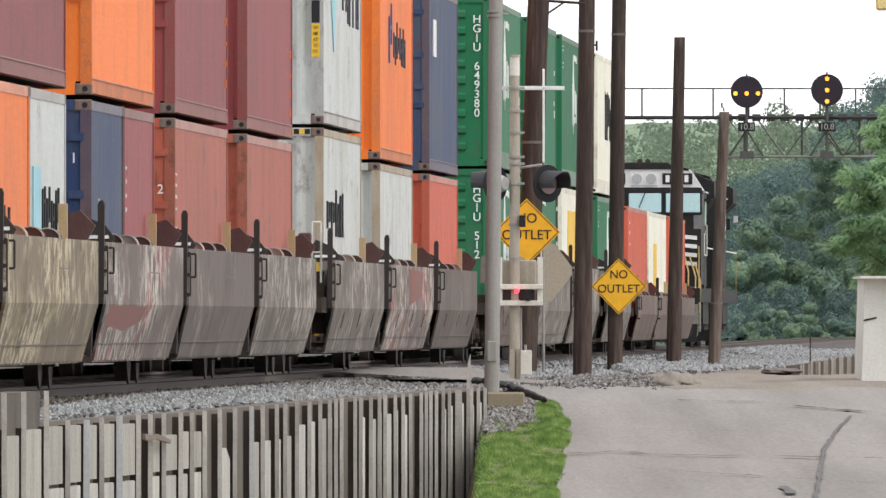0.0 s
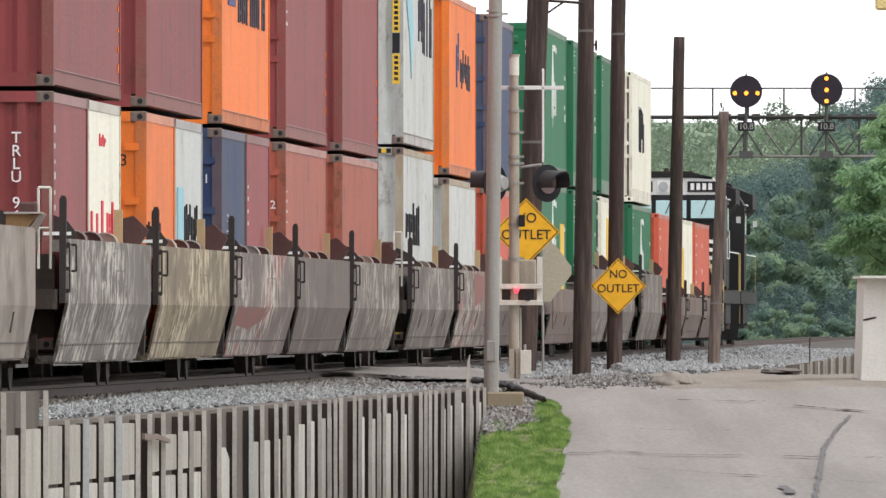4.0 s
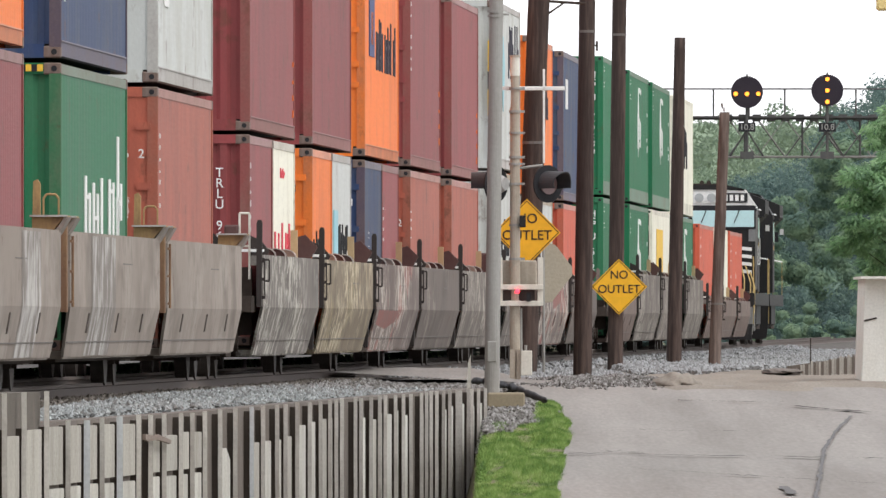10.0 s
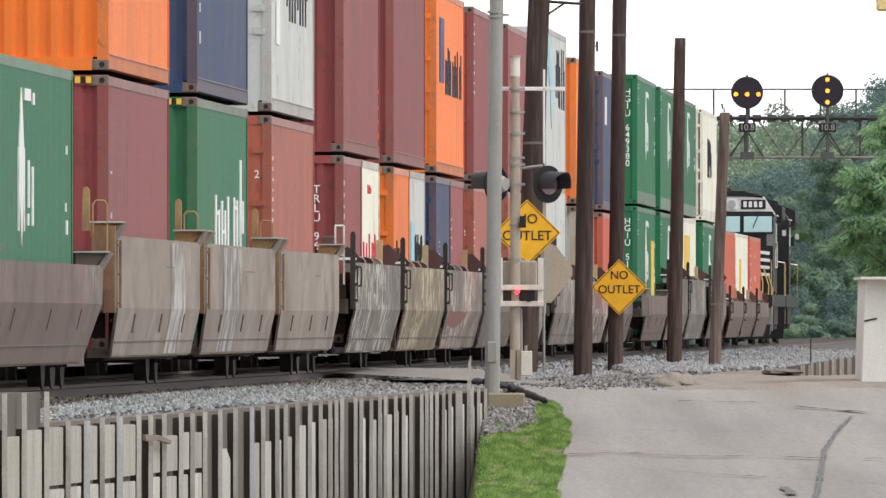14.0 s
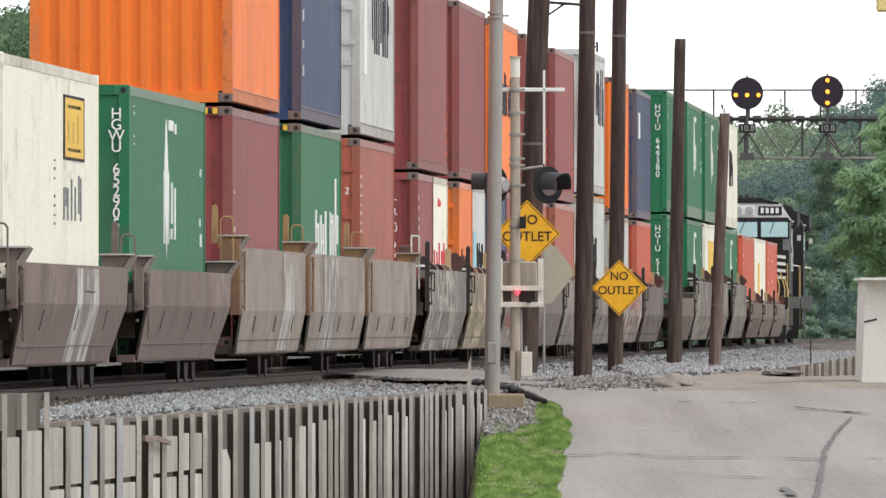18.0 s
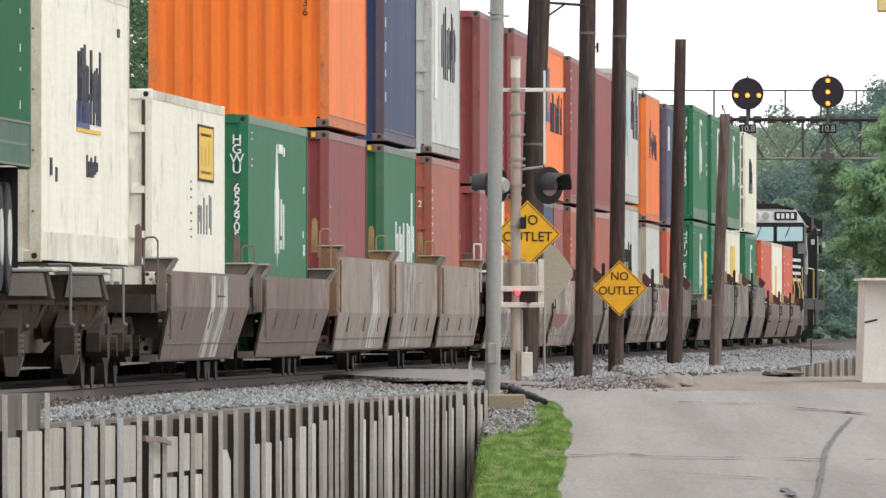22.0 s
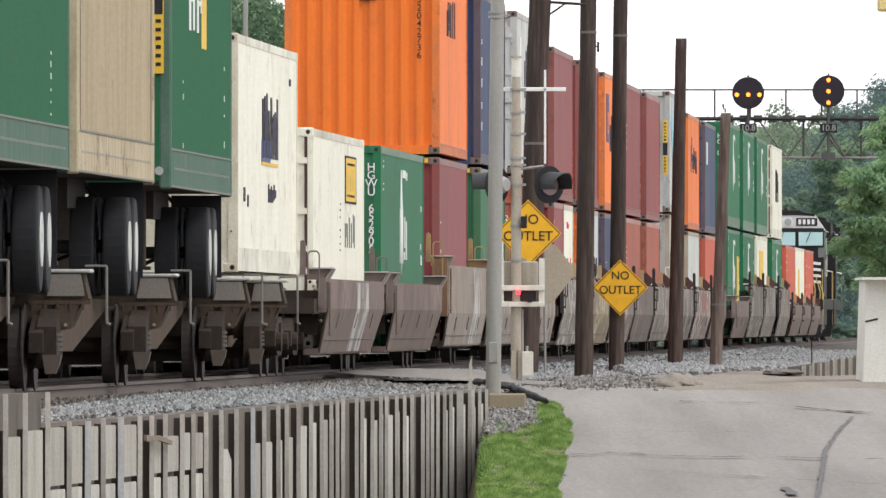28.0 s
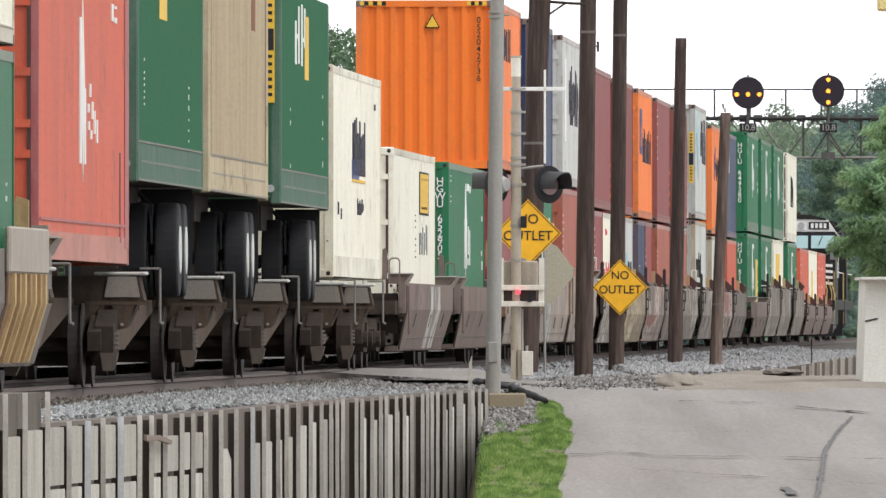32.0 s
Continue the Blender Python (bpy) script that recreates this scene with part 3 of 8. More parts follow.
for _ in range(34000):
    y = 256 + 330 * rng.random() ** 1.2
    w = 4.5 if y < 310 else 7.5
    u = 1.0 + w * rng.random()
    x = side_x(y) - 1.22 + u
    if y < 264 or (x > 2.9 and y < 270) or on_crossing(x, y):
        continue
    spots.append((x, y, max(bed_z(x, y), road_z(x, y) + (0.1 if x > 2.9 else 0)) + rng.uniform(0.0, 0.07) - 0.03 * u / 4))
debris = soiled
for _ in range(15000):
    y = 268 - 30 * rng.random() ** 1.3
    x = rng.uniform(0.0042 * y, 3.2)
    heap = min(1.0, max(0.0, (x / y - 0.0044) / 0.0022 + 0.5 * noise.noise((x * 4, y * 0.3, 2))))
    front = 239 + 9 * abs(noise.noise((x * 2.3, 1, 6)))
    if y < front or rng.random() > (y - front) / 7 or rng.random() > 0.1 + heap or on_crossing(x, y):
        continue
    debris.append((x, y, road_z(x, y) + heap * min(0.03, (y - 239) * 0.005) + heap * 0.06 * noise.noise((x * 3, y * 0.2, 8)) + rng.uniform(-0.03, 0.015)))
stones("loose_debris", debris, "dirty grey gravel and debris at the road's end", [(0.07, 0.062, 0.055), (0.13, 0.12, 0.11), (0.2, 0.19, 0.18), (0.27, 0.26, 0.25), (0.36, 0.35, 0.34)], 0.03)
stones("ballast_shoulder", spots, "dirty grey stones on the track shoulder", [(0.16, 0.16, 0.16), (0.33, 0.34, 0.345), (0.24, 0.24, 0.24), (0.38, 0.39, 0.395)], 0.045)

# dirt heap at the edge of the apron
bm = bmesh.new()
for v in bmesh.ops.create_icosphere(bm, subdivisions=4, radius=1)["verts"]:
    n = noise.noise(v.co * 2.1) * 0.18 + noise.noise(v.co * 6) * 0.07
    v.co = v.co * (1 + n)
    v.co = Vector((v.co.x * 0.34, v.co.y * 3.0, v.co.z * 0.2))
single("dirt_mound", bm, DIRT, "low heap of pale tan dirt beside the road", "dirt heap", Matrix.Translation(place(1196, 245, z=-0.24)), smooth=True)

# ---- crib retaining wall ----
wall = thing("retaining_wall", "weathered concrete and steel crib retaining wall below the track", "retaining wall")
wall["kind"] = "structure"


def wtop(y):
    return lerp([(140, -0.19), (150, -0.195), (165, -0.2), (180, -0.185), (200, -0.17), (216, -0.165)], y)


def wall_pose(y, z):
    return pose(wall_x(y), y, z, 0, 0, -math.degrees(math.atan(0.055)))


bm = bmesh.new()
ys = frange(136, 216, 41)
for a, b in zip(ys, ys[1:]):
    za, zb = wtop(a) + 0.022, wtop(b) + 0.022
    vs = [bm.verts.new(c) for c in ((wall_x(a) - 0.06, a, -2.4), (wall_x(a) - 0.06, a, za), (wall_x(a) - 0.3, a, za), (wall_x(a) - 0.3, a, -2.4), (wall_x(b) - 0.06, b, -2.4), (wall_x(b) - 0.06, b, zb), (wall_x(b) - 0.3, b, zb), (wall_x(b) - 0.3, b, -2.4))]
    for f in ((0, 1, 5, 4), (1, 2, 6, 5), (3, 7, 6, 2), (0, 3, 2, 1), (4, 5, 6, 7)):
        bm.faces.new([vs[i] for i in f])
bmesh.ops.recalc_face_normals(bm, faces=bm.faces)
# stained concrete, its tone darkened to paint the shade in the gaps
part("backing", bm, CONCD, wall, "stained backing of the wall, darkened for the shadowed gaps")

# posts by their bearing from the viewer, and how far the panel beyond each post stops short of the wall's top (0: an open bay)
POSTX = (5, 40, 80, 118, 150, 178, 208, 243, 264, 288, 318, 338, 360, 387, 414, 443, 463, 488, 503, 524, 546, 565, 582, 593, 603, 627, 637, 655, 670, 680, 698, 712, 725, 744, 753, 761, 771, 783, 794, 807, 813, 827, 833, 845, 857)
SHORT = (0.07, 0.03, 0.02, 0.02, 0.03, 0.03, 0.04, 0, 0.18, 0.17, 0.15, 0.16, 0, 0.34, 0, 0.32, 0.32, 0.32, 0.3, 0.2, 0.18, 0.16, 0.15, 0, 0, 0, 0.19, 0.22, 0.16, 0.18, 0.15, 0.21, 0, 0.2, 0, 0, 0, 0.19, 0.16, 0, 0.14, 0, 0.18, 0.15, 0)


def post_mesh(w):
    """The outer flange of a steel post, a little bent and worn along its edges."""
    def build(bm):
        rows = []
        for k in range(9):
            z = -2.4 * k / 8
            o = 0.004 * noise.noise((k * 0.9, w * 50, 3))
            rows.append([bm.verts.new(c) for c in ((o, -0.022, z), (o + w, -0.022, z), (o + w - 0.006, 0.022, z), (o, 0.022, z))])
        for p, q in zip(rows, rows[1:]):
            for i in range(4):
                bm.faces.new((p[i], p[(i + 1) % 4], q[(i + 1) % 4], q[i]))
        bm.faces.new(rows[0])
        bm.faces.new(rows[-1])
        bmesh.ops.recalc_face_normals(bm, faces=bm.faces)
    return build


def panel_mesh(w, h, chip):
    """A concrete lagging plank; chip: a corner broken off its top."""
    def build(bm):
        prism(bm, [(0, -h), (w, -h), (w, -0.012 - 0.1 * chip), (w * (0.7 if chip else 0.96), 0), (0.02, 0), (0, -0.012)], 0, -0.055, 0.0)
    return build


CONCM = mat("mid_concrete", (0.41, 0.39, 0.345), 0.9, dirt=(0.19, 0.16, 0.13), amount=0.8, scale=1.0, stretch=(4, 2.2, 0.7), fine=(1, 0.3, 1), bump=0.3, vary=0.15, speck=0.25)
POST = mat("weathered_post", (0.6, 0.57, 0.525), 0.85, dirt=(0.24, 0.2, 0.17), amount=0.85, scale=1.2, streak=3, vary=0.16, bump=0.3, speck=0.2)
POSTG = mat("galvanised_post", (0.6, 0.62, 0.64), 0.6, 0.1, dirt=(0.36, 0.35, 0.34), amount=0.6, scale=1.2, streak=8)
# dark brown that paints the shade in the gap beside a post
GAPSHADE = mat("gap_shade_brown", (0.085, 0.068, 0.056), 0.9, dirt=(0.045, 0.036, 0.03), amount=0.7, scale=2)
post_y = [357000 / (2516 - x) for x in POSTX]
for i, (y, short) in enumerate(zip(post_y, SHORT)):
    top = wtop(y) + 0.03 + 0.008 * rng.uniform(-1, 1)
    if i < 3:
        top = 0.09
    wide = 0.054 if i in (4, 6) else 0.042 if i < 20 else 0.04
    shared("post", wide, post_mesh(wide), POSTG if i in (4, 6, 15) else POST, wall, wall_pose(y, top) @ pose(0, 0, 0, rng.uniform(-0.15, 0.15), rng.uniform(-0.2, 0.2), 0))

    # thin dark strip added behind the post to draw the gap's shade
    def shade_strip(bm):
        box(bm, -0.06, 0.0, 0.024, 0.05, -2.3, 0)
    shared("rusted_web", 2.3, shade_strip, GAPSHADE, wall, wall_pose(y, min(top, wtop(y)) - 0.01))
    if not short:
        continue
    nxt = post_y[i + 1]
    bay = nxt - y - 0.08
    w = round(bay - 0.14, 1) if i < 13 else round(bay * min(0.9, (0.75, 0.85, 0.7, 0.88)[i % 4]), 1)
    tone = CONCM if i < 2 else CONC if i < 12 or i % 3 else CONCM
    tops = wtop(y) - short
    at = wall_pose(y + 0.06, tops) @ Matrix.Translation((rng.uniform(-0.012, 0.0), 0, 0))
    joint = -0.69 if 1 < i < 13 else -0.89 if i > 41 else None
    chip = 1 if i == 13 else 0
    if joint:
        h = round(tops - joint, 2)
        shared("crib_panel", (w, h), panel_mesh(w, h, 0), CONCM if i < 12 else tone, wall, at)
        shared("crib_panel", (w, 2), panel_mesh(w, 1.6, 0), tone, wall, wall_pose(y + 0.06, joint - 0.04 + rng.uniform(-0.008, 0.008)) @ Matrix.Translation((rng.uniform(-0.015, 0.0), 0, 0)))
    else:
        shared("crib_panel", (w, 3, chip), panel_mesh(w, 2.1, chip), tone, wall, at)
bm = bmesh.new()
box(bm, -0.3, -0.05, -6, 0.6, -2, 0.085)
part("end_block", bm, mat("end_block_steel", (0.095, 0.08, 0.066), 0.9, dirt=(0.17, 0.14, 0.11), amount=0.6, scale=1.5, streak=2, bump=0.3), wall).matrix_basis = wall_pose(post_y[2] - 0.4, 0)
bm = bmesh.new()
prism(bm, [(0, 0), (1.4, -0.03), (1.6, -0.015), (3.2, -0.075), (3.2, -0.11), (1.5, -0.06), (0.4, -0.07), (0, -0.05)], 0, 0.0, 0.03)
part("bent_strap", bm, mat("rusty_strap", (0.24, 0.19, 0.16), 0.85, dirt=RUST, amount=0.7, scale=4), wall, "rusty bent steel strap across the posts").matrix_basis = wall_pose(post_y[7] + 0.1, wtop(post_y[8]) - 0.13) @ Matrix.Translation((0.045, 0, 0))

# grass wedge between wall and road
def grass_blades(name, n, seed):
    r = np.random.default_rng(seed)
    y = 150 + 75 * r.random(n) ** 0.85
    right = np.array([road_left(v) for v in y])
    left = np.where(y < 211, 0.29 + 0.003 * (y - 160), right - np.clip(0.46 - 0.018 * (y - 211), 0.06, 0.5))
    x = left + (right - left) * r.random(n) - 0.03 + 0.06 * r.random(n)
    x = np.where(r.random(n) < 0.08, right + 0.008 * r.normal(size=n), x)
    z = np.array([bank_z(a, b) for a, b in zip(x, y)]) - 0.02
    h = 0.032 + 0.05 * r.random(n) ** 2
    clump = np.array([noise.noise((a * 3.5, b * 0.09, 9)) for a, b in zip(x, y)])
    h *= np.clip(1.0 + 1.6 * clump, 0.5, 1.7)
    a = r.uniform(0, 6.28, n)
    w = 0.005 + 0.006 * r.random(n)
    dx, dy = np.cos(a) * w, np.sin(a) * w
    lx, ly = r.normal(0, 0.024, n), r.normal(0, 0.04, n)
    v = np.stack([np.stack([x - dx, y - dy, z], -1), np.stack([x + dx, y + dy, z], -1), np.stack([x + lx, y + ly, z + h], -1)], 1)
    me = bpy.data.meshes.new(name)
    me.from_pydata(v.reshape(-1, 3).tolist(), [], np.arange(3 * n).reshape(-1, 3).tolist())
    me.materials.append(island("grass_blade", [(0.06, 0.12, 0.03), (0.12, 0.22, 0.045), (0.18, 0.3, 0.065), (0.26, 0.38, 0.1), (0.4, 0.43, 0.22)], 0.7, 0.35, 6.5, 0.06, 0.62))
    return tagged(new(name, me), "bright green uncut grass beside the road", "grass", "", "stuff")


GRASSB = mat("grass_soil", (0.17, 0.16, 0.09), 0.95, dirt=(0.26, 0.22, 0.16), amount=0.8, scale=1.2, stretch=(1, 0.15, 1), bump=0.3, spec=0.1)
sheet("verge", frange(0, 1, 24), frange(60, 230, 90), lambda x, y: bank_z(x, y) + 0.03 * noise.noise((x * 2, y * 0.5, 2)), GRASSB, "grassy verge between wall and road", "verge", xfun=lambda u, y: wall_x(y) - 0.35 + (road_left(y) + 0.05 - wall_x(y) + 0.35) * u if y < 217 else side_x(y) + 1.2 + (road_left(y) - side_x(y) - 1.15) * u)
grass_blades("grass", 240000, 4)

# ---- poles, signs and signals beside the road ----
def wood_pole(x_base, x_top, y_base, dist, top_z, r0, r1, material, label, bands=()):
    b = place(x_base, dist, y_base)
    b.z -= 0.1
    lean = (x_top - x_base) / F * dist
    t = Vector((b.x + lean, dist, top_z))
    ob = thing("utility_pole", label, "utility pole", Matrix.Translation(b), "old line poles along the track")
    bm = bmesh.new()
    n, seg = 16, 24
    rings = []
    for j in range(seg + 1):
        u = j / seg
        c = (t - b) * u
        r = r0 + (r1 - r0) * u
        rings.append([bm.verts.new((c.x + math.cos(a) * r * (1 + 0.05 * noise.noise((math.cos(a) * 2, math.sin(a) * 2, u * 9 + dist))), c.y + math.sin(a) * r, c.z)) for a in (6.2832 * i / n for i in range(n))])
    for p, q in zip(rings, rings[1:]):
        for i in range(n):
            bm.faces.new((p[i], p[(i + 1) % n], q[(i + 1) % n], q[i]))
    bm.faces.new(rings[-1])
    part("shaft", bm, material, ob, smooth=True)
    for z in bands:
        u = (z - b.z) / (t.z - b.z)
        c = (t - b) * u
        bm = bmesh.new()
        tube(bm, (c.x, c.y, c.z - 0.02), (c.x, c.y, c.z + 0.02), (r0 + (r1 - r0) * u) * 1.05, n=16)
        part("band", bm, mat("band_grey", (0.14, 0.125, 0.115), 0.7, amount=0.5), ob, "thin steel band")
    return ob, b, t


P1, b1, t1 = wood_pole(930, 968, 645, 262, 9.0, 0.165, 0.155, POLE, "tall dark wooden utility pole with a sign on it", (1.9, 3.3))
P2, b2, t2 = wood_pole(1030, 1044, 668, 275, 9.0, 0.145, 0.11, POLE, "tall dark wooden utility pole by the road", (5.15,))
P3, b3, t3 = wood_pole(1088, 1099, 656, 306, 9.0, 0.135, 0.115, POLE, "tall dark wooden utility pole with a sign on it", (5.6,))
P4, b4, t4 = wood_pole(1192, 1203, 643, 360, 0.66 + (569.4 - 66) / F * 360, 0.155, 0.11, POLE, "cut-off dark wooden pole on the ballast")
P5, b5, t5 = wood_pole(1263, 1282, 655, 330, 0.66 + (569.4 - 198) / F * 330, 0.115, 0.095, POLEL, "short bleached wooden pole stub with a split top", (1.0,))
bm = bmesh.new()
c = place(1278, 330, 192) - b5
tube(bm, c, c + Vector((-0.01, 0, 0.1)), 0.012, 0.02, 6)
tube(bm, c + Vector((0.03, 0, -0.05)), c + Vector((0.03, 0, 0.03)), 0.02, 0.01, 6)
part("splinter", bm, POLEL, P5)
# crossarm brace and bolt on the tall poles
bm = bmesh.new()
a = place(965, 262, 27) - b1
tube(bm, a, place(1000, 262, 3) - b1, 0.014, n=6)
tube(bm, place(960, 262, 1) - b1, place(1035, 262, 6) - b1, 0.02, n=6)
part("crossarm_brace", bm, GRIME, P1)
bm = bmesh.new()
tube(bm, place(1056, 275, 90) - b2, place(1056, 275, 72) - b2, 0.02, n=6)
tube(bm, place(1048, 275, 80) - b2, place(1058, 275, 80) - b2, 0.012, n=6)
part("insulator_bolt", bm, GRIME, P2)

# grey street pole on a concrete footing
g = place(870, 222, 690)
pole = thing("metal_pole", "grey galvanised metal pole on a concrete footing", "pole", Matrix.Translation(g))
bm = bmesh.new()
tube(bm, (0, 0, -0.1), (0.06, 0, 5.2), 0.095, 0.085, 20)
part("shaft", bm, GALV, pole, smooth=False)
for y, r in ((22, 0.1), (30, 0.1)):
    bm = bmesh.new()
    p = place(876, 222, y) - g
    tube(bm, p, p + Vector((0, 0, 0.03)), r, n=20)
    part("clamp", bm, GALV, pole)
bm = bmesh.new()
p = place(876, 222, 25) - g
tube(bm, p, p + Vector((0.17, 0, 0)), 0.012, n=6)
part("bracket", bm, GALV, pole)
bm = bmesh.new()
p = place(870, 221.8, 622) - g
box(bm, p.x - 0.06, p.x + 0.06, -0.11, -0.08, p.z - 0.13, p.z + 0.13)
bevel(bm, 0.01)
part("access_cover", bm, GALV, pole)
bm = bmesh.new()
box(bm, -0.06, 0.41, -0.3, 0.5, -0.22, -0.03)
bevel(bm, 0.02)
single("pole_footing", bm, mat("ochre_concrete", (0.3, 0.25, 0.17), 0.9, amount=0.6), "stained tan concrete footing under the pole", "footing", Matrix.Translation(g))
# black plastic pipe lying on the verge
bm = bmesh.new()
pts = [place(835, 224, 672), place(862, 224, 672), place(893, 224, 680), place(915, 224, 686), place(940, 223, 697), place(968, 222, 708)]
prev = None
for k in range(61):
    u = k / 60 * (len(pts) - 1)
    a = min(int(u), len(pts) - 2)
    c = pts[a].lerp(pts[a + 1], u - a)
    ring = []
    for q in range(12):
        t = 6.2832 * q / 12
        r = 0.05 * (0.85 + 0.55 * noise.noise((u * 2.1, 4, 0)) + 0.35 * noise.noise((u * 6, math.cos(t), math.sin(t)))) * (0.4 if k in (0, 60) else 1)
        ring.append(bm.verts.new((c.x + 0.4 * r * math.cos(t), c.y + 2.0 * r * math.cos(t), c.z - 0.01 + r * math.sin(t))))
    if prev:
        for q in range(12):
            bm.faces.new((prev[q], prev[(q + 1) % 12], ring[(q + 1) % 12], ring[q]))
    prev = ring
bmesh.ops.recalc_face_normals(bm, faces=bm.faces)
single("drain_sock", bm, mat("black_fabric", (0.03, 0.03, 0.034), 0.8, amount=0.4), "crumpled black plastic drain sock on the gravel", "drain sock", smooth=True)
bm = bmesh.new()
a, b = place(828, 221, 680), place(830, 221, 630)
prism(bm, [(a.x - 0.03, a.z - 0.4), (a.x + 0.03, a.z - 0.4), (a.x + 0.035, b.z + 0.03), (b.x - 0.015, b.z - 0.08)], 1, 220.97, 221.03)
single("wooden_stake", bm, CONC, "split pale wooden stake at the wall's end", "stake")


def diamond_sign(centre, side, holder, parent_at, text=True, front=SIGNY):
    h = side * 0.7071
    c = centre - parent_at
    bm = bmesh.new()
    prism(bm, [(c.x - h, c.z), (c.x, c.z - h), (c.x + h, c.z), (c.x, c.z + h)], 1, c.y - 0.004, c.y)
    board = part("sign_board", bm, front, holder, "yellow diamond warning sign with black letters")
    if not text:
        return
    bm = bmesh.new()
    k, w = h - 0.022, 0.012
    q = [(c.x - k, c.z), (c.x, c.z - k), (c.x + k, c.z), (c.x, c.z + k)]
    for i in range(4):
        (ax, az), (bx, bz) = q[i], q[(i + 1) % 4]
        d = Vector((bx - ax, bz - az)).normalized()
        nn = Vector((-d.y, d.x)) * w
        bm.faces.new([bm.verts.new((u, c.y - 0.0075, v)) for u, v in ((ax, az), (bx, bz), (bx + nn.x, bz + nn.y), (ax + nn.x, az + nn.y))])
    part("border", bm, SIGNK, board)
    for word, dz in (("NO", 0.22), ("OUTLET", -0.025)):
        letters(word, 0.2, SIGNK, board, pose(c.x, c.y - 0.009, c.z + dz - 0.02, 90) @ Matrix.Diagonal((0.98, 1, 1, 1)))
    return board


diamond_sign(place(932, 261.7, 411), 0.7, P1, b1)
diamond_sign(place(1095, 305.75, 507), 0.68, P3, b3)

# back of another road sign on its thin post
b = place(962, 288, 640)
back_sign = thing("road_sign", "unpainted grey back of a road sign on a thin post", "road sign", Matrix.Translation(b))
bm = bmesh.new()
tube(bm, (0, 0, -0.3), place(961, 288, 430) - b, 0.022, n=8)
part("post", bm, GALV, back_sign)
bm = bmesh.new()
c = place(962, 288, 478) - b
prism(bm, [(c.x - 0.02, c.z + 0.5), (c.x + 0.2, c.z + 0.4), (c.x + 0.46, c.z + 0.05), (c.x + 0.46, c.z - 0.08), (c.x + 0.12, c.z - 0.52), (c.x - 0.02, c.z - 0.52)], 1, 0.02, 0.03)
part("sign_back", bm, mat("sign_back_metal", (0.44, 0.4, 0.31), 0.7, 0.0, amount=0.3), back_sign)

# crossing signal mast with flashers and gate machine
MASTM = mat("mast_paint", (0.42, 0.37, 0.3), 0.6, dirt=(0.2, 0.14, 0.1), amount=0.6, scale=1, streak=6)
CREAMW = mat("mast_white", (0.72, 0.7, 0.62), 0.6, dirt=(0.4, 0.33, 0.26), amount=0.5, scale=2)
b = place(911, 255, 663)
mast = thing("crossing_signal", "weathered cream railway crossing signal mast with black hooded flashers", "crossing signal", Matrix.Translation(b))


def M(px, py, dy=0.0):
    return place(px, 255 + dy, py) - b


bm = bmesh.new()
tube(bm, (0, 0, -0.1), M(911, 190), 0.076, 0.072, 16)
part("mast", bm, MASTM, mast)
bm = bmesh.new()
tube(bm, M(911, 190), M(911, 132), 0.062, n=16)
part("bell_base", bm, MASTM, mast)
bm = bmesh.new()
tube(bm, M(911, 101), M(911, 97), 0.08, n=16)
part("bell_cap", bm, MASTM, mast)
bm = bmesh.new()
tube(bm, M(911, 134), M(911, 101), 0.07, 0.068, 16)
part("bell", bm, CREAMW, mast, "white cylindrical crossing bell on top")
for y in (158, 199, 237, 280, 292, 327, 400, 460):
    bm = bmesh.new()
    p = M(911, y)
    tube(bm, p, p + Vector((0, 0, 0.035)), 0.09, n=14)
    box(bm, p.x + 0.08, p.x + 0.14, -0.03, 0.03, p.z, p.z + 0.035)
    part("clamp", bm, GALV, mast)
for xs, ys in (((883, 999), (157, 155)), ((963, 961), (122, 288))):
    bm = bmesh.new()
    p, q = M(xs[0], ys[0], 0.1), M(xs[1], ys[1], 0.1)
    dz, dx = (0.02, 0) if xs[0] == 883 else (0, 0.008)
    vs = box(bm, min(p.x, q.x) - dx, max(p.x, q.x) + dx, 0.05, 0.14, min(p.z, q.z) - dz, max(p.z, q.z) + dz)
    bevel(bm, 0.006)
    part("crossbuck_board", bm, WHITE, mast, "white crossbuck board seen on edge")
for ya, yb, x0, x1 in ((297, 292, 918, 960), (330, 326, 884, 911)):
    bm = bmesh.new()
    tube(bm, M(x0, ya), M(x1, yb), 0.02, n=8)
    part("light_arm", bm, GALV, mast)


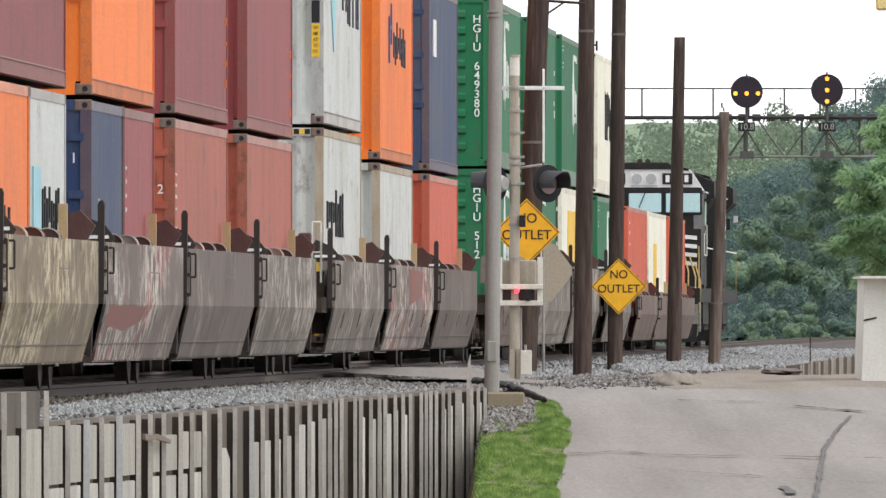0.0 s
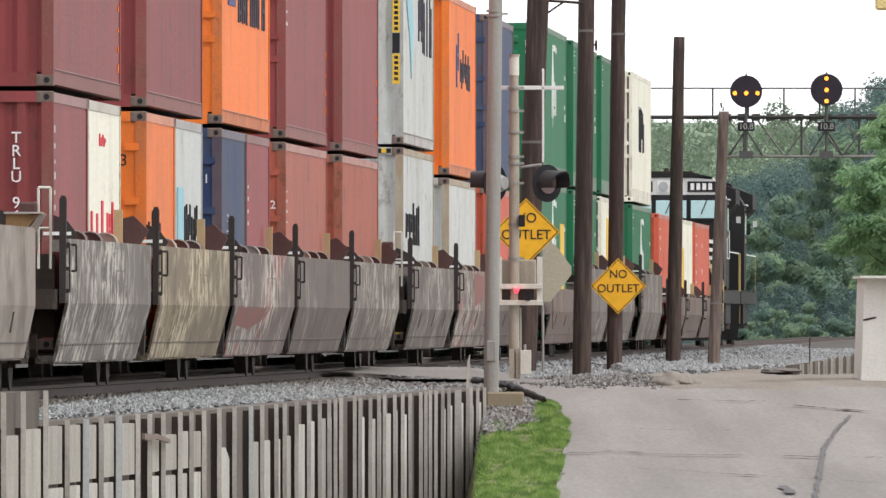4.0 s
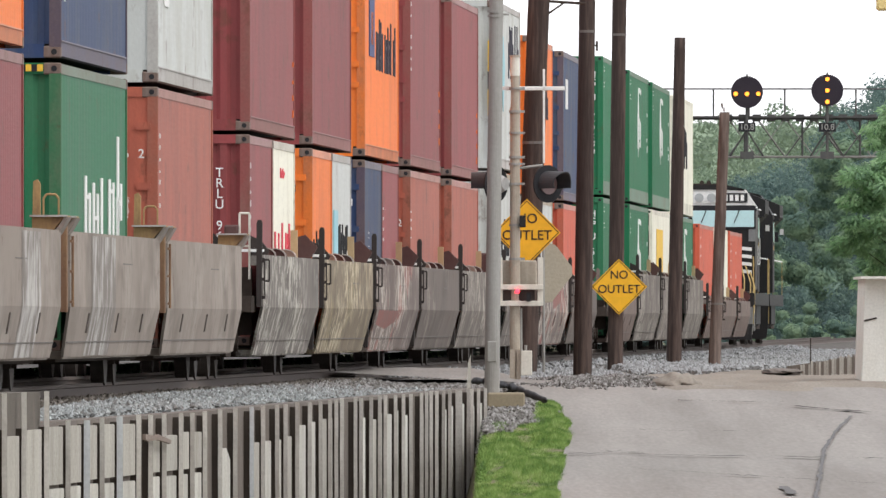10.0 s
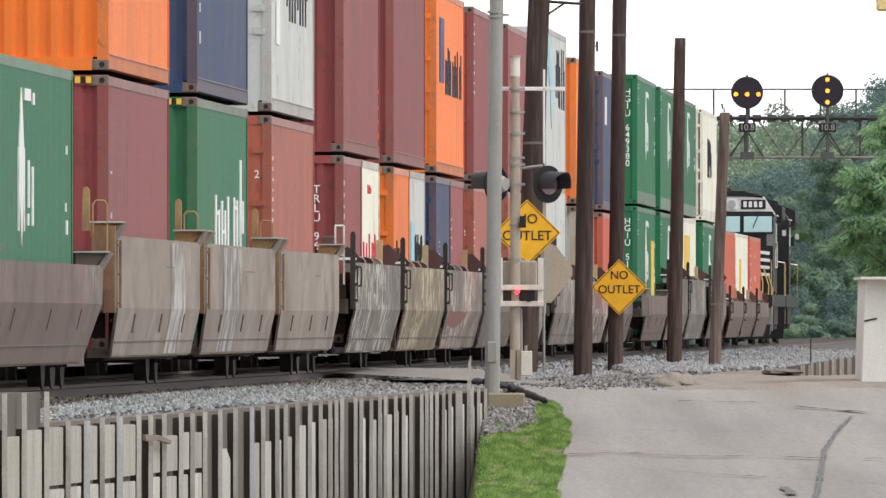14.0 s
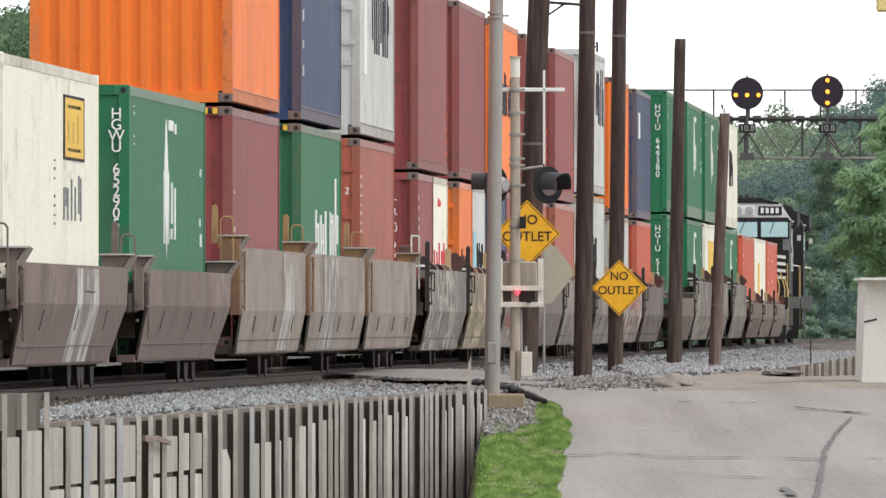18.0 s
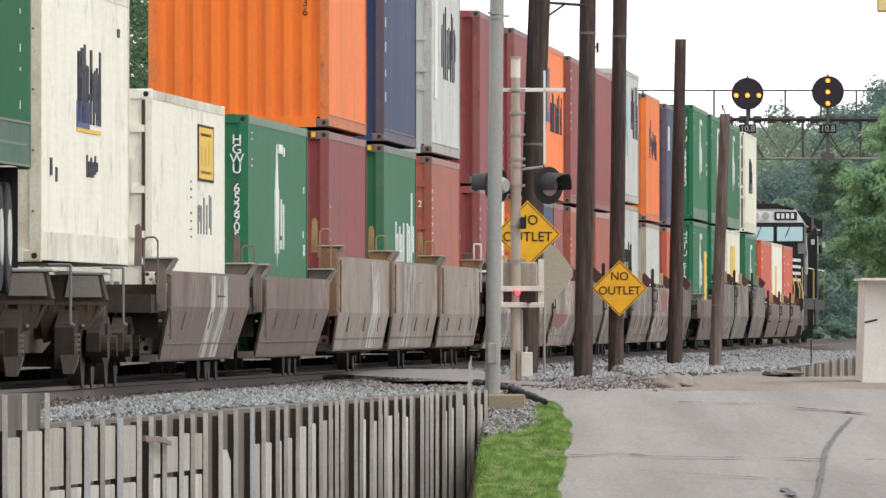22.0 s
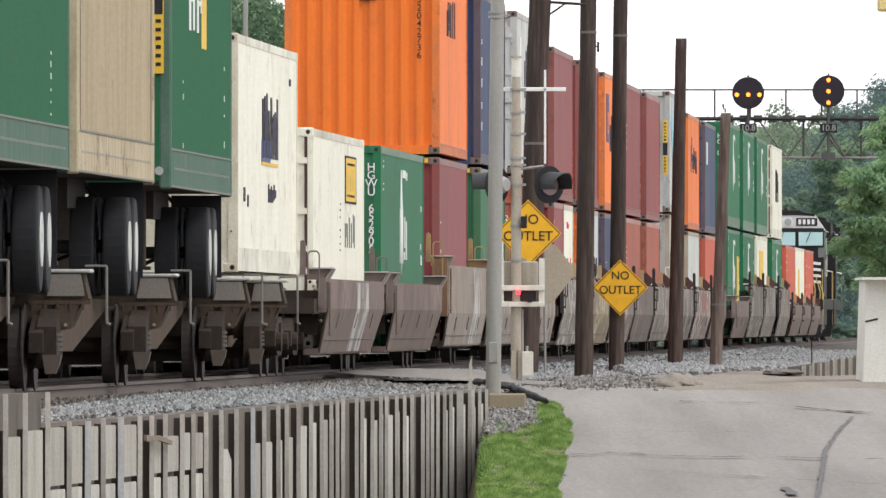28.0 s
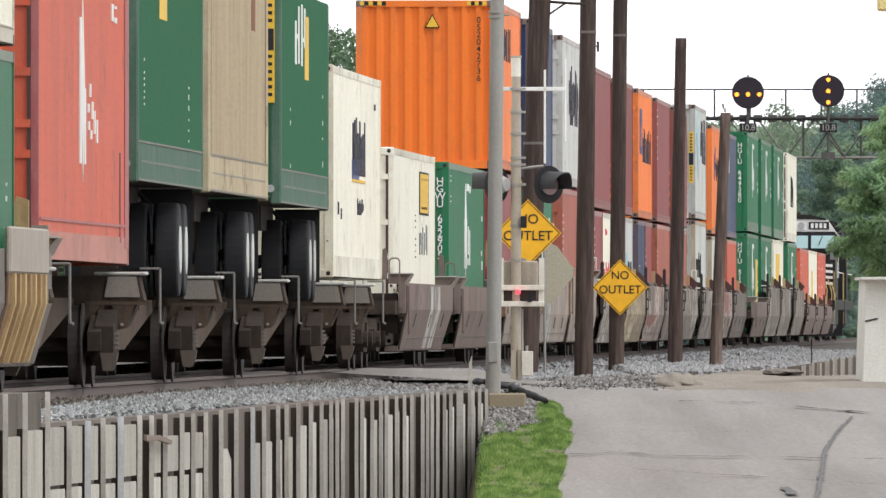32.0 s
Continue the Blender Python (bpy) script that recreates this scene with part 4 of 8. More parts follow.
def flasher(x, y, toward):
    """Round black backboard with a long hood; toward: the way it looks, along x."""
    o = M(x, y)
    turn = Matrix.Translation(o) @ pose(0, 0, 0, 0, 0, toward)
    bm = bmesh.new()
    tube(bm, (0, -0.01, 0), (0, 0.01, 0), 0.27, n=28)
    disc = part("backboard", bm, BLACK, mast, "round black backboard")
    disc.matrix_basis = turn
    bm = bmesh.new()
    n = 18
    for i in range(n):
        a0, a1 = math.pi * (-0.12 + 1.24 * i / n), math.pi * (-0.12 + 1.24 * (i + 1) / n)
        quad = []
        for a, yy, r in ((a0, -0.01, 0.19), (a1, -0.01, 0.19), (a1, -0.44 + 0.12 * abs(math.cos(a1)), 0.17), (a0, -0.44 + 0.12 * abs(math.cos(a0)), 0.17)):
            quad.append(bm.verts.new((math.cos(a) * r, yy, math.sin(a) * r)))
        bm.faces.new(quad)
    bmesh.ops.remove_doubles(bm, verts=bm.verts, dist=0.001)
    bmesh.ops.solidify(bm, geom=bm.faces[:], thickness=0.012)
    part("hood", bm, mat("hood_black", (0.05, 0.05, 0.054), 0.6, amount=0.4, spec=0.3), disc, "long black hood")
    # lens colour is lightened to paint the sky's reflection in it
    bm = bmesh.new()
    tube(bm, (0, -0.03, 0), (0, -0.01, 0), 0.15, n=24)
    part("lens", bm, mat("flasher_lens", (0.3, 0.2, 0.2), 0.1, amount=0.2), disc, "reddish lens with the sky's reflection lightening its colour")
    bm = bmesh.new()
    tube(bm, (0, 0.01, 0), (0, 0.18, 0), 0.16, 0.09, 20)
    part("lamp_housing", bm, mat("housing_grey", (0.42, 0.42, 0.41), 0.5, 0.2, amount=0.3), disc, "grey lamp housing")


flasher(877, 325, -128)
flasher(969, 325, 40)
bm = bmesh.new()
p, q = M(919, 381), M(930, 402)
box(bm, p.x, q.x, -0.14, -0.05, q.z, p.z)
bevel(bm, 0.008)
part("cable_box", bm, BLACK, mast, "small black cable box")
# gate machine, counterweight frame and lamp
bm = bmesh.new()
p, q = M(882, 460), M(950, 505)
box(bm, p.x, q.x, 0.12, 0.45, q.z, p.z)
bevel(bm, 0.02)
part("gate_machine", bm, MASTM, mast, "grey-brown gate machine case")
for ya, yb in ((503, 512), (532, 541)):
    bm = bmesh.new()
    p, q = M(880, ya), M(961, yb)
    box(bm, p.x, q.x, -0.14, -0.08, q.z, p.z)
    bevel(bm, 0.006)
    part("frame_rail", bm, CREAMW, mast, "cream steel frame rail")
for x in (956, 884):
    bm = bmesh.new()
    p, q = M(x - 5, 455), M(x + 5, 541)
    box(bm, p.x, q.x, -0.1, -0.03, q.z, p.z)
    part("frame_upright", bm, CREAMW, mast)
bm = bmesh.new()
p, q = M(886, 513), M(946, 531)
box(bm, p.x, q.x, -0.05, 0.08, q.z, p.z)
part("counterweight", bm, DARK, mast)
bm = bmesh.new()
bmesh.ops.create_icosphere(bm, subdivisions=2, radius=0.036, matrix=Matrix.Translation(M(915, 515, -0.2)))
part("gate_lamp", bm, REDLAMP, mast, "small glowing red lamp")
bm = bmesh.new()
p = M(935, 521, -0.16)
box(bm, p.x - 0.03, p.x + 0.03, -0.2, -0.16, p.z - 0.1, p.z + 0.03)
part("lamp_bracket", bm, BLACK, mast)
bm = bmesh.new()
p, q = M(921, 620), M(941, 664)
box(bm, p.x, q.x, -0.16, 0.1, q.z, p.z)
bevel(bm, 0.01)
part("junction_box", bm, CREAMW, mast, "small cream junction box at the foot")
for x0, x1 in ((902, 911), (914, 921)):
    bm = bmesh.new()
    p, q = M(x0, 618), M(x1, 664)
    box(bm, p.x, q.x, -0.12, 0.12, q.z - 0.05, p.z)
    part("foot_plate", bm, MASTM, mast)
bm = bmesh.new()
tube(bm, M(930, 662), M(930, 610), 0.02, n=8)
tube(bm, M(921, 545), M(922, 664), 0.022, n=8)
part("conduit", bm, GALV, mast)

# ---- concrete block, far crib wall and marker on the far side of the road ----
bm = bmesh.new()
p, q = place(1523, 250, 490), place(1640, 250, 664)
prism(bm, [(p.x - 0.02, q.z - 0.1), (q.x, q.z - 0.1), (q.x, p.z), (p.x + 0.03, p.z)], 1, 249, 253)
bevel(bm, 0.015)
BLOCKM = mat("block_concrete", (0.74, 0.735, 0.685), 0.9, dirt=(0.4, 0.36, 0.3), amount=0.5, scale=0.8, streak=1.5, bump=0.2)
blockp = single("concrete_bunker", bm, BLOCKM, "tall pale concrete block with a rusty streak", "concrete block")
bm = bmesh.new()
p = place(1536, 249, 566)
tube(bm, (p.x - 0.06, 248.99, p.z - 0.01), (p.x + 0.12, 248.99, p.z + 0.03), 0.012, n=6)
part("rebar", bm, GRIME, blockp)
bm = bmesh.new()
p, q = place(1523, 248.7, 493), place(1660, 248.7, 490)
box(bm, p.x, q.x, 248.7, 253.2, p.z, q.z + 0.012)
part("cap", bm, BLOCKM, blockp)
far_wall = thing("crib_wall", "low weathered timber crib wall beside the apron", "retaining wall")
for k in range(24):
    bm = bmesh.new()
    p, q = place(1412 + k * 4.6, 268 + k * 0.3, 645 - k * 0.85), place(1412 + k * 4.6, 268 + k * 0.3, 664)
    box(bm, p.x, p.x + rng.uniform(0.02, 0.036), p.y, p.y + 0.2, q.z - 0.1, p.z + rng.uniform(-0.03, 0.02))
    part("slat", bm, CONCM if k % 3 else CONCD, far_wall)
bm = bmesh.new()
prism(bm, [(place(1408, 268.4, 0).x, -0.5), (place(1535, 268.4, 0).x, -0.5), (place(1535, 268.4, 0).x, place(0, 268.4, 632).z), (place(1408, 268.4, 0).x, place(0, 268.4, 650).z)], 1, 275.6, 276.0)
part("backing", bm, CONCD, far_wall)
# dark lump put where a hollow lies in shadow beside the apron
for px, py, rx, rz, tone in ((1382, 655, 0.3, 0.05, CONCD),):
    bm = bmesh.new()
    for v in bmesh.ops.create_icosphere(bm, subdivisions=4, radius=1)["verts"]:
        v.co = v.co * (1 + noise.noise(v.co * 2.3 + Vector((px, 0, 0))) * 0.25 + noise.noise(v.co * 7) * 0.12)
        v.co = Vector((v.co.x * rx, v.co.y * 2.5, v.co.z * rz))
    single("dirt_mound", bm, tone, "dark lump that stands for a shadowed hollow", "dirt heap", Matrix.Translation(place(px, 266, py) - Vector((0, 0, 0.02))), smooth=True)
bm = bmesh.new()
a, b = place(1434, 330, 640), place(1434, 330, 598)
tube(bm, a - Vector((0, 0, 0.3)), b, 0.014, n=6)
single("marker_stake", bm, GRIME, "thin dark marker stake in the ballast", "stake")

# ---- signal gantry ----
GD = 745
gan = thing("signal_gantry", "old riveted steel signal bridge with round position-light signals", "signal gantry", Matrix.Translation((0, GD, 0)))
STEEL = mat("gantry_steel", (0.065, 0.065, 0.065), 0.7, dirt=(0.14, 0.12, 0.1), amount=0.5)


def G(px, py, dy=0.0):
    return Vector(((px - 784) / F * GD, dy, 0.66 + (569.4 - py) / F * GD))


def bar(name, a, b, w, label="", m=None, parent=None):
    bm = bmesh.new()
    tube(bm, a, b, w, n=6)
    return part(name, bm, m or STEEL, parent or gan, label)


X0, X1 = 1040, 1800
PALEST = mat("weathered_truss_steel", (0.3, 0.29, 0.27), 0.7, dirt=(0.08, 0.07, 0.06), amount=0.9, scale=1.5, stretch=(1, 1, 1))
for dy in (0, 1.4):
    bar("chord", G(X0, 209, dy), G(X1, 209, dy), 0.045)
    bar("chord", G(1288, 277, dy), G(X1, 277, dy), 0.05, "pale weathered lower chord", PALEST)
    xs = [1288 + i * 51 for i in range(11)]
    for i, x in enumerate(xs[:-1]):
        bar("brace", G(x, 208 if i % 2 else 277, dy), G(xs[i + 1], 277 if i % 2 else 208, dy), 0.024, "", PALEST if (i + (dy > 0)) % 2 else STEEL)
        bar("brace", G(x, 277 if i % 2 else 208, dy), G(xs[i + 1], 208 if i % 2 else 277, dy), 0.016, "", PALEST)
        if i % 2 == 0:
            bar("upright", G(x + 30, 208, dy), G(x + 30, 277, dy), 0.035)
        for gx in (x, x + 26):
            bm = bmesh.new()
            p, q = G(gx - 7, 202), G(gx + 7, 214)
            box(bm, p.x, q.x, dy - 0.1, dy - 0.08, q.z, p.z)
            part("gusset", bm, STEEL, gan)
bm = bmesh.new()
p, q = G(X0, 205), G(X1, 208)
box(bm, p.x, q.x, -0.3, 1.7, q.z, p.z)
part("walkway", bm, STEEL, gan)
for dy in (-0.25,):
    bar("handrail", G(X0, 157, dy), G(X1, 157, dy), 0.032)
    for x in range(1060, 1800, 63):
        bar("stanchion", G(x + 13, 157, dy), G(x + 13, 206, dy), 0.042)
for x in (1036, 1804):
    for dy in (0, 1.4):
        bar("leg", Vector((G(x, 0).x, dy, -1)), G(x, 208, dy), 0.14)
for x, y, horiz in ((1321, 163, True), (1463, 160, False)):
    sig = bar("signal_mast", G(x, y + 25, -0.5), G(x, 280, -0.5), 0.07)
    bm = bmesh.new()
    tube(bm, G(x, y, -0.72), G(x, y, -0.66), 0.67, n=36)
    disc = part("signal_disc", bm, mat("signal_black", (0.035, 0.028, 0.038), 0.7, amount=0.3, spec=0.15), sig, "round black signal disc with amber lamps")
    bm = bmesh.new()
    tube(bm, G(x, y - 27, -0.7), G(x, y - 32, -0.7), 0.06, 0.02, 8)
    part("finial", bm, STEEL, sig)
    for i in (-1, 0, 1):
        c = G(x + (20 * i if horiz else 0), y + (0 if horiz else 20 * i) + (3 if horiz else 0), -0.76)
        bm = bmesh.new()
        tube(bm, c, c + Vector((0, 0.04, 0)), 0.09, n=16)
        part("lamp", bm, AMBER, sig, "lit amber lamp")
    for dx, dy in ((-14, -14), (14, -14), (-14, 14), (14, 14), (0, -20), (0, 20), (-20, 0), (20, 0)):
        c = G(x + dx, y + dy, -0.74)
        bm = bmesh.new()
        tube(bm, c, c + Vector((0, 0.04, 0)), 0.09, n=12)
        if (dx == 0 and horiz) or (dy == 0 and not horiz) or (dx and dy):
            part("unlit_lamp", bm, mat("signal_black", (0.022, 0.02, 0.024)), sig)
        else:
            bm.free()
    bm = bmesh.new()
    p, q = G(x - 15, 217), G(x + 15, 233)
    box(bm, p.x, q.x, -0.72, -0.68, q.z, p.z)
    plate = part("number_plate", bm, BLACK, sig, "black plate with white figures")
    letters("10.8", 0.36, GALV, plate, pose((p.x + q.x) / 2, -0.73, (p.z + q.z) / 2, 90))
    for sx in (-30, 30):
        bar("strut", G(x, 230, -0.4), G(x + sx, 277, 0), 0.04, parent=gan)
    bm = bmesh.new()
    p, q = G(x - 12, 268), G(x + 12, 281)
    box(bm, p.x, q.x, -0.6, -0.2, q.z, p.z)
    part("base_box", bm, STEEL, sig)


# ---- trees ----
def leaf_mesh(name, centres, radii, n, size, seed, cols, squash=0.8, clump=0.8, droop=0.0):
    """Leaves scattered over the shells of many small clumps."""
    r = np.random.default_rng(seed)
    centres, radii = np.array(centres), np.array(radii)
    w = radii ** 2
    idx = r.choice(len(centres), n, p=w / w.sum())
    d = r.normal(size=(n, 3))
    d /= np.linalg.norm(d, axis=1, keepdims=True)
    rad = radii[idx][:, None] * (0.55 + 0.5 * r.random((n, 1)))
    p = centres[idx] + d * rad * np.array([1, 1, squash])
    up = d + (0.45 if droop else 0.28) * r.normal(size=(n, 3))
    up /= np.linalg.norm(up, axis=1, keepdims=True)
    a = np.cross(up, r.normal(size=(n, 3)))
    if droop:
        a = d * np.array([1, 1, 0.2]) + np.array([0, 0, -droop]) + 0.35 * r.normal(size=(n, 3))
    a /= np.linalg.norm(a, axis=1, keepdims=True) + 1e-9
    b = np.cross(up, a)
    b /= np.linalg.norm(b, axis=1, keepdims=True) + 1e-9
    s = size * (0.5 + r.random((n, 1)))
    w = 0.3 if droop else 0.55
    v = np.stack([p - a * s, p + b * s * w, p + a * s, p - b * s * w], 1)
    me = bpy.data.meshes.new(name)
    me.from_pydata(v.reshape(-1, 3).tolist(), [], np.arange(4 * n).reshape(-1, 4).tolist())
    me.materials.append(island("leaves_" + name.split(".")[0], cols, 0.6, 0.4, clump, 1.0, 0.7 if droop else 0.88))
    return me


LEAF_NEAR = [(0.13, 0.23, 0.135), (0.2, 0.33, 0.18), (0.25, 0.41, 0.2), (0.33, 0.5, 0.26), (0.45, 0.6, 0.36)]
# far leaves carry bluish haze in their colour
LEAF_FAR_HAZE = [(0.065, 0.115, 0.112), (0.095, 0.155, 0.145), (0.125, 0.2, 0.175), (0.17, 0.25, 0.2)]
# front leaves: lighter set that paints lit crowns before the dark mass
LEAF_FRONT_LIT = [(0.09, 0.16, 0.13), (0.14, 0.225, 0.16), (0.21, 0.31, 0.2), (0.31, 0.42, 0.26)]
# hillside leaves: low contrast and pale, distance haze put into the colour
LEAF_HILL_HAZE = [(0.15, 0.21, 0.155), (0.18, 0.25, 0.17), (0.21, 0.285, 0.18), (0.165, 0.23, 0.165)]


def tree(base, height, spread, n, size, seed, cols, label):
    ob = thing("tree", label, "tree", Matrix.Translation(base), "trees beside the railway")
    r = random.Random(seed)
    bm = bmesh.new()
    tube(bm, (0, 0, -0.3), (0.1, 0, height * 0.45), 0.2, 0.14, 10)
    tube(bm, (0.1, 0, height * 0.45), (0, 0.2, height * 0.9), 0.14, 0.03, 8)
    centres, radii = [], []
    for i in range(26):
        z = height * r.uniform(0.12, 0.97)
        k = spread * (1 - abs(z / height - 0.45) ** 1.5 * 1.1)
        a = r.uniform(0, 6.28)
        q = k * r.uniform(0.35, 1.0)
        c = Vector((math.cos(a) * q, math.sin(a) * q, z))
        tube(bm, (0, 0, max(0.5, z - 0.25 * height * r.random() - 0.4)), c, 0.013, 0.006, 6)
        for _ in range(4):
            centres.append(tuple(c + Vector((r.gauss(0, 0.3), r.gauss(0, 0.3), r.gauss(0, 0.2))) * spread * 0.4))
            radii.append(spread * r.uniform(0.12, 0.27))
    part("trunk", bm, POLE, ob, "dark trunk and limbs")
    crown = new("crown", leaf_mesh("crown", centres, radii, n, size, seed, cols, 0.55, 1.6, 0.55))
    crown.parent = ob
    return ob


tree(place(1652, 400, z=-0.5), 6.5, 1.75, 34000, 0.075, 11, LEAF_NEAR, "leafy green tree overhanging the track side")
tree(place(1690, 430, z=-0.5), 7.6, 2.2, 30000, 0.08, 12, LEAF_NEAR, "tall leafy green tree beside the track")
tree(place(1645, 520, z=-0.5), 6.2, 1.9, 24000, 0.09, 13, LEAF_NEAR, "bushy green tree beside the track")


def wood(name, x0, x1, dist, depth, ztop, n_clumps, n, size, seed, cols, label, rmin, rmax, power=0.8):
    """A mass of tree crowns between two lines of sight, with an uneven top."""
    r = random.Random(seed)
    centres, radii = [], []
    for _ in range(n_clumps):
        px = r.uniform(x0, x1)
        d = dist + depth * r.random()
        top = ztop(px) * d / dist
        top *= 0.98 + 0.1 * noise.noise((px * 0.02, seed, 0)) + 0.06 * noise.noise((px * 0.07, seed, 1))
        z = -0.8 + (top + 0.8) * r.random() ** power
        rad = r.uniform(rmin, rmax)
        centres.append(((px - 784) / F * d, d, z - rad * 0.6))
        radii.append(rad)
    ob = new(name, leaf_mesh(name, centres, radii, n, size, seed, cols))
    return tagged(ob, label, "woodland", "", "stuff")


def top_px(table, dist):
    return lambda px: 0.66 + (569.4 - lerp(table, px)) / F * dist


wood("trackside_bushes", 1300, 1560, 780, 14, top_px([(1290, 545), (1400, 530), (1560, 520)], 780), 60, 30000, 0.07, 28, LEAF_FRONT_LIT, "low bushes along the far track", 0.2, 0.5)
wood("trackside_woods", 1285, 1640, 830, 70, top_px([(1280, 420), (1300, 300), (1340, 290), (1380, 285), (1430, 250), (1480, 190), (1560, 140)], 830), 700, 120000, 0.085, 21, LEAF_FAR_HAZE, "dense trees beside the line, haze mixed into their green", 0.45, 1.2)
wood("trackside_crowns", 1290, 1640, 806, 22, top_px([(1290, 470), (1320, 380), (1360, 360), (1400, 330), (1440, 300), (1480, 230), (1560, 170)], 806), 95, 90000, 0.085, 26, LEAF_FRONT_LIT, "tree crowns beside the line, lightened to read as lit", 0.35, 1.0, 0.65)
wood("undergrowth", 1285, 1640, 800, 20, top_px([(1280, 500), (1500, 500)], 800), 160, 24000, 0.075, 22, LEAF_FAR_HAZE, "low dark green undergrowth", 0.3, 0.6)
wood("hillside_woods", 700, 1800, 1900, 260, top_px([(700, 160), (1000, 195), (1120, 212), (1200, 207), (1300, 206), (1400, 196), (1500, 175), (1700, 150)], 1900), 1500, 110000, 0.26, 23, LEAF_HILL_HAZE, "wooded hillside, its green paled for haze", 1.2, 2.6)
# made-up strip of leaves that darkens the gaps under the far cars
wood("track_weeds", 690, 1300, 610, 40, lambda px: 1.3, 260, 40000, 0.07, 27, LEAF_FAR_HAZE, "added dark green weeds that block bright gaps under the train", 0.3, 0.55)
LEAF_WEST = [(0.04, 0.08, 0.045), (0.06, 0.115, 0.06), (0.09, 0.16, 0.08), (0.13, 0.22, 0.11), (0.18, 0.28, 0.15)]
WEST = top_px([(-100, 20), (180, -40), (420, -60), (520, 20), (590, 25), (640, 60), (700, 150), (760, 300)], 520)
wood("west_woods", -100, 320, 520, 50, WEST, 1000, 130000, 0.075, 24, LEAF_WEST, "dark green trees behind the train", 0.4, 0.9)
wood("west_woods", 300, 760, 520, 50, WEST, 1100, 140000, 0.075, 25, LEAF_WEST, "dark green trees behind the train", 0.4, 0.9)
# the hill's green is paled in the same way, for haze
HILLG = mat("hill_haze_green", (0.2, 0.27, 0.17), 0.95, dirt=(0.13, 0.19, 0.12), amount=0.8, scale=0.05, streak=1, grain=0.3, bump=0)
sheet("far_hill", frange(-60, 160, 60), [2050, 2250, 2500], lambda x, y: -1 if y == 2050 else (0.66 + (569.4 - 222 - 12 * noise.noise((x * 0.05, 1, 0)) - 5 * noise.noise((x * 0.3, 1, 0))) / F * 2250) * (1 if y == 2250 else 0.9), HILLG, "wooded hill behind the railway, its green paled for haze", "hill")
bm = bmesh.new()
p = place(432, 480, z=-0.8)
tube(bm, p, (p.x, p.y, 10), 0.07, n=10)
single("far_mast", bm, GALV, "slim grey pole among the trees behind the train", "pole")
# yellow lamp housing that hangs at the upper edge of the view
bm = bmesh.new()
p, q = place(1551, 260, -30), place(1600, 260, 18)
box(bm, p.x, q.x, 260, 260.4, q.z, p.z)
bevel(bm, 0.03)
light = single("yellow_signal_housing", bm, mat("faded_yellow", (0.75, 0.6, 0.25), 0.6, amount=0.4), "faded yellow signal housing on an arm over the road", "signal housing")
bm = bmesh.new()
tube(bm, (q.x - 0.2, 260.2, p.z), (q.x - 0.2, 260.2, p.z + 1.0), 0.04, n=8)
tube(bm, (q.x - 0.2, 260.2, p.z + 1.0), (q.x + 2.4, 260.2, p.z + 1.0), 0.05, n=8)
tube(bm, (q.x + 2.4, 260.2, p.z + 1.0), (q.x + 2.4, 260.2, -0.4), 0.08, n=10)
part("arm", bm, GALV, light)


# ---- containers ----
W = 2.44
DUST_SHEEN = {}


def dusted_sheened(m, kind):
    """The rails and posts of a box: its paint under road dust and rust, rails also paled for sky sheen."""
    k = (m.name, kind)
    if k not in DUST_SHEEN:
        c = BASES[m.name]
        # rails mix towards pale grey to paint reflected sky; posts towards brown dirt
        to, f = {"rail": ((0.46, 0.41, 0.4), 0.5), "low": ((0.34, 0.28, 0.26), 0.42), "post": ((0.17, 0.1, 0.075), 0.5 if m is BLUE else 0.16 if m is ORANGE else 0.06 if m is GREEN else 0.22), "pale": ((0.46, 0.47, 0.45), 0.18 if m is CREAM else 0.4)}[kind]
        DUST_SHEEN[k] = mat(m.name + "_" + kind, tuple(a * (1 - f) + b * f for a, b in zip(c, to)), 0.75, dirt=(0.2, 0.15, 0.12), amount=0.6, scale=1.5, stretch=(2, 0.5, 1), vary=0.1, spec=0.12, rust=0.6 if kind == "post" else 0.35)
    return DUST_SHEEN[k]


def wave(bm, axis, fixed, inner, a, b, z0, z1, pitch, duty=0.3):
    """Corrugated sheet between a and b; axis 1: along y at x = fixed; axis 0: along x at y = fixed."""
    n = max(1, round((b - a) / pitch))
    p = (b - a) / n
    cols = []
    for i in range(n):
        s = a + i * p
        cols += [(s, 0), (s + p * duty, 0), (s + p * 0.5, 1), (s + p * (0.5 + duty), 1)]
    cols.append((b, 0))
    prev = None
    for s, k in cols:
        w = inner if k else fixed
        pair = [bm.verts.new((w, s, z) if axis else (s, w, z)) for z in (z0, z1)]
        if prev:
            bm.faces.new((prev[0], pair[0], pair[1], prev[1]))
        prev = pair
    bmesh.ops.recalc_face_normals(bm, faces=bm.faces)


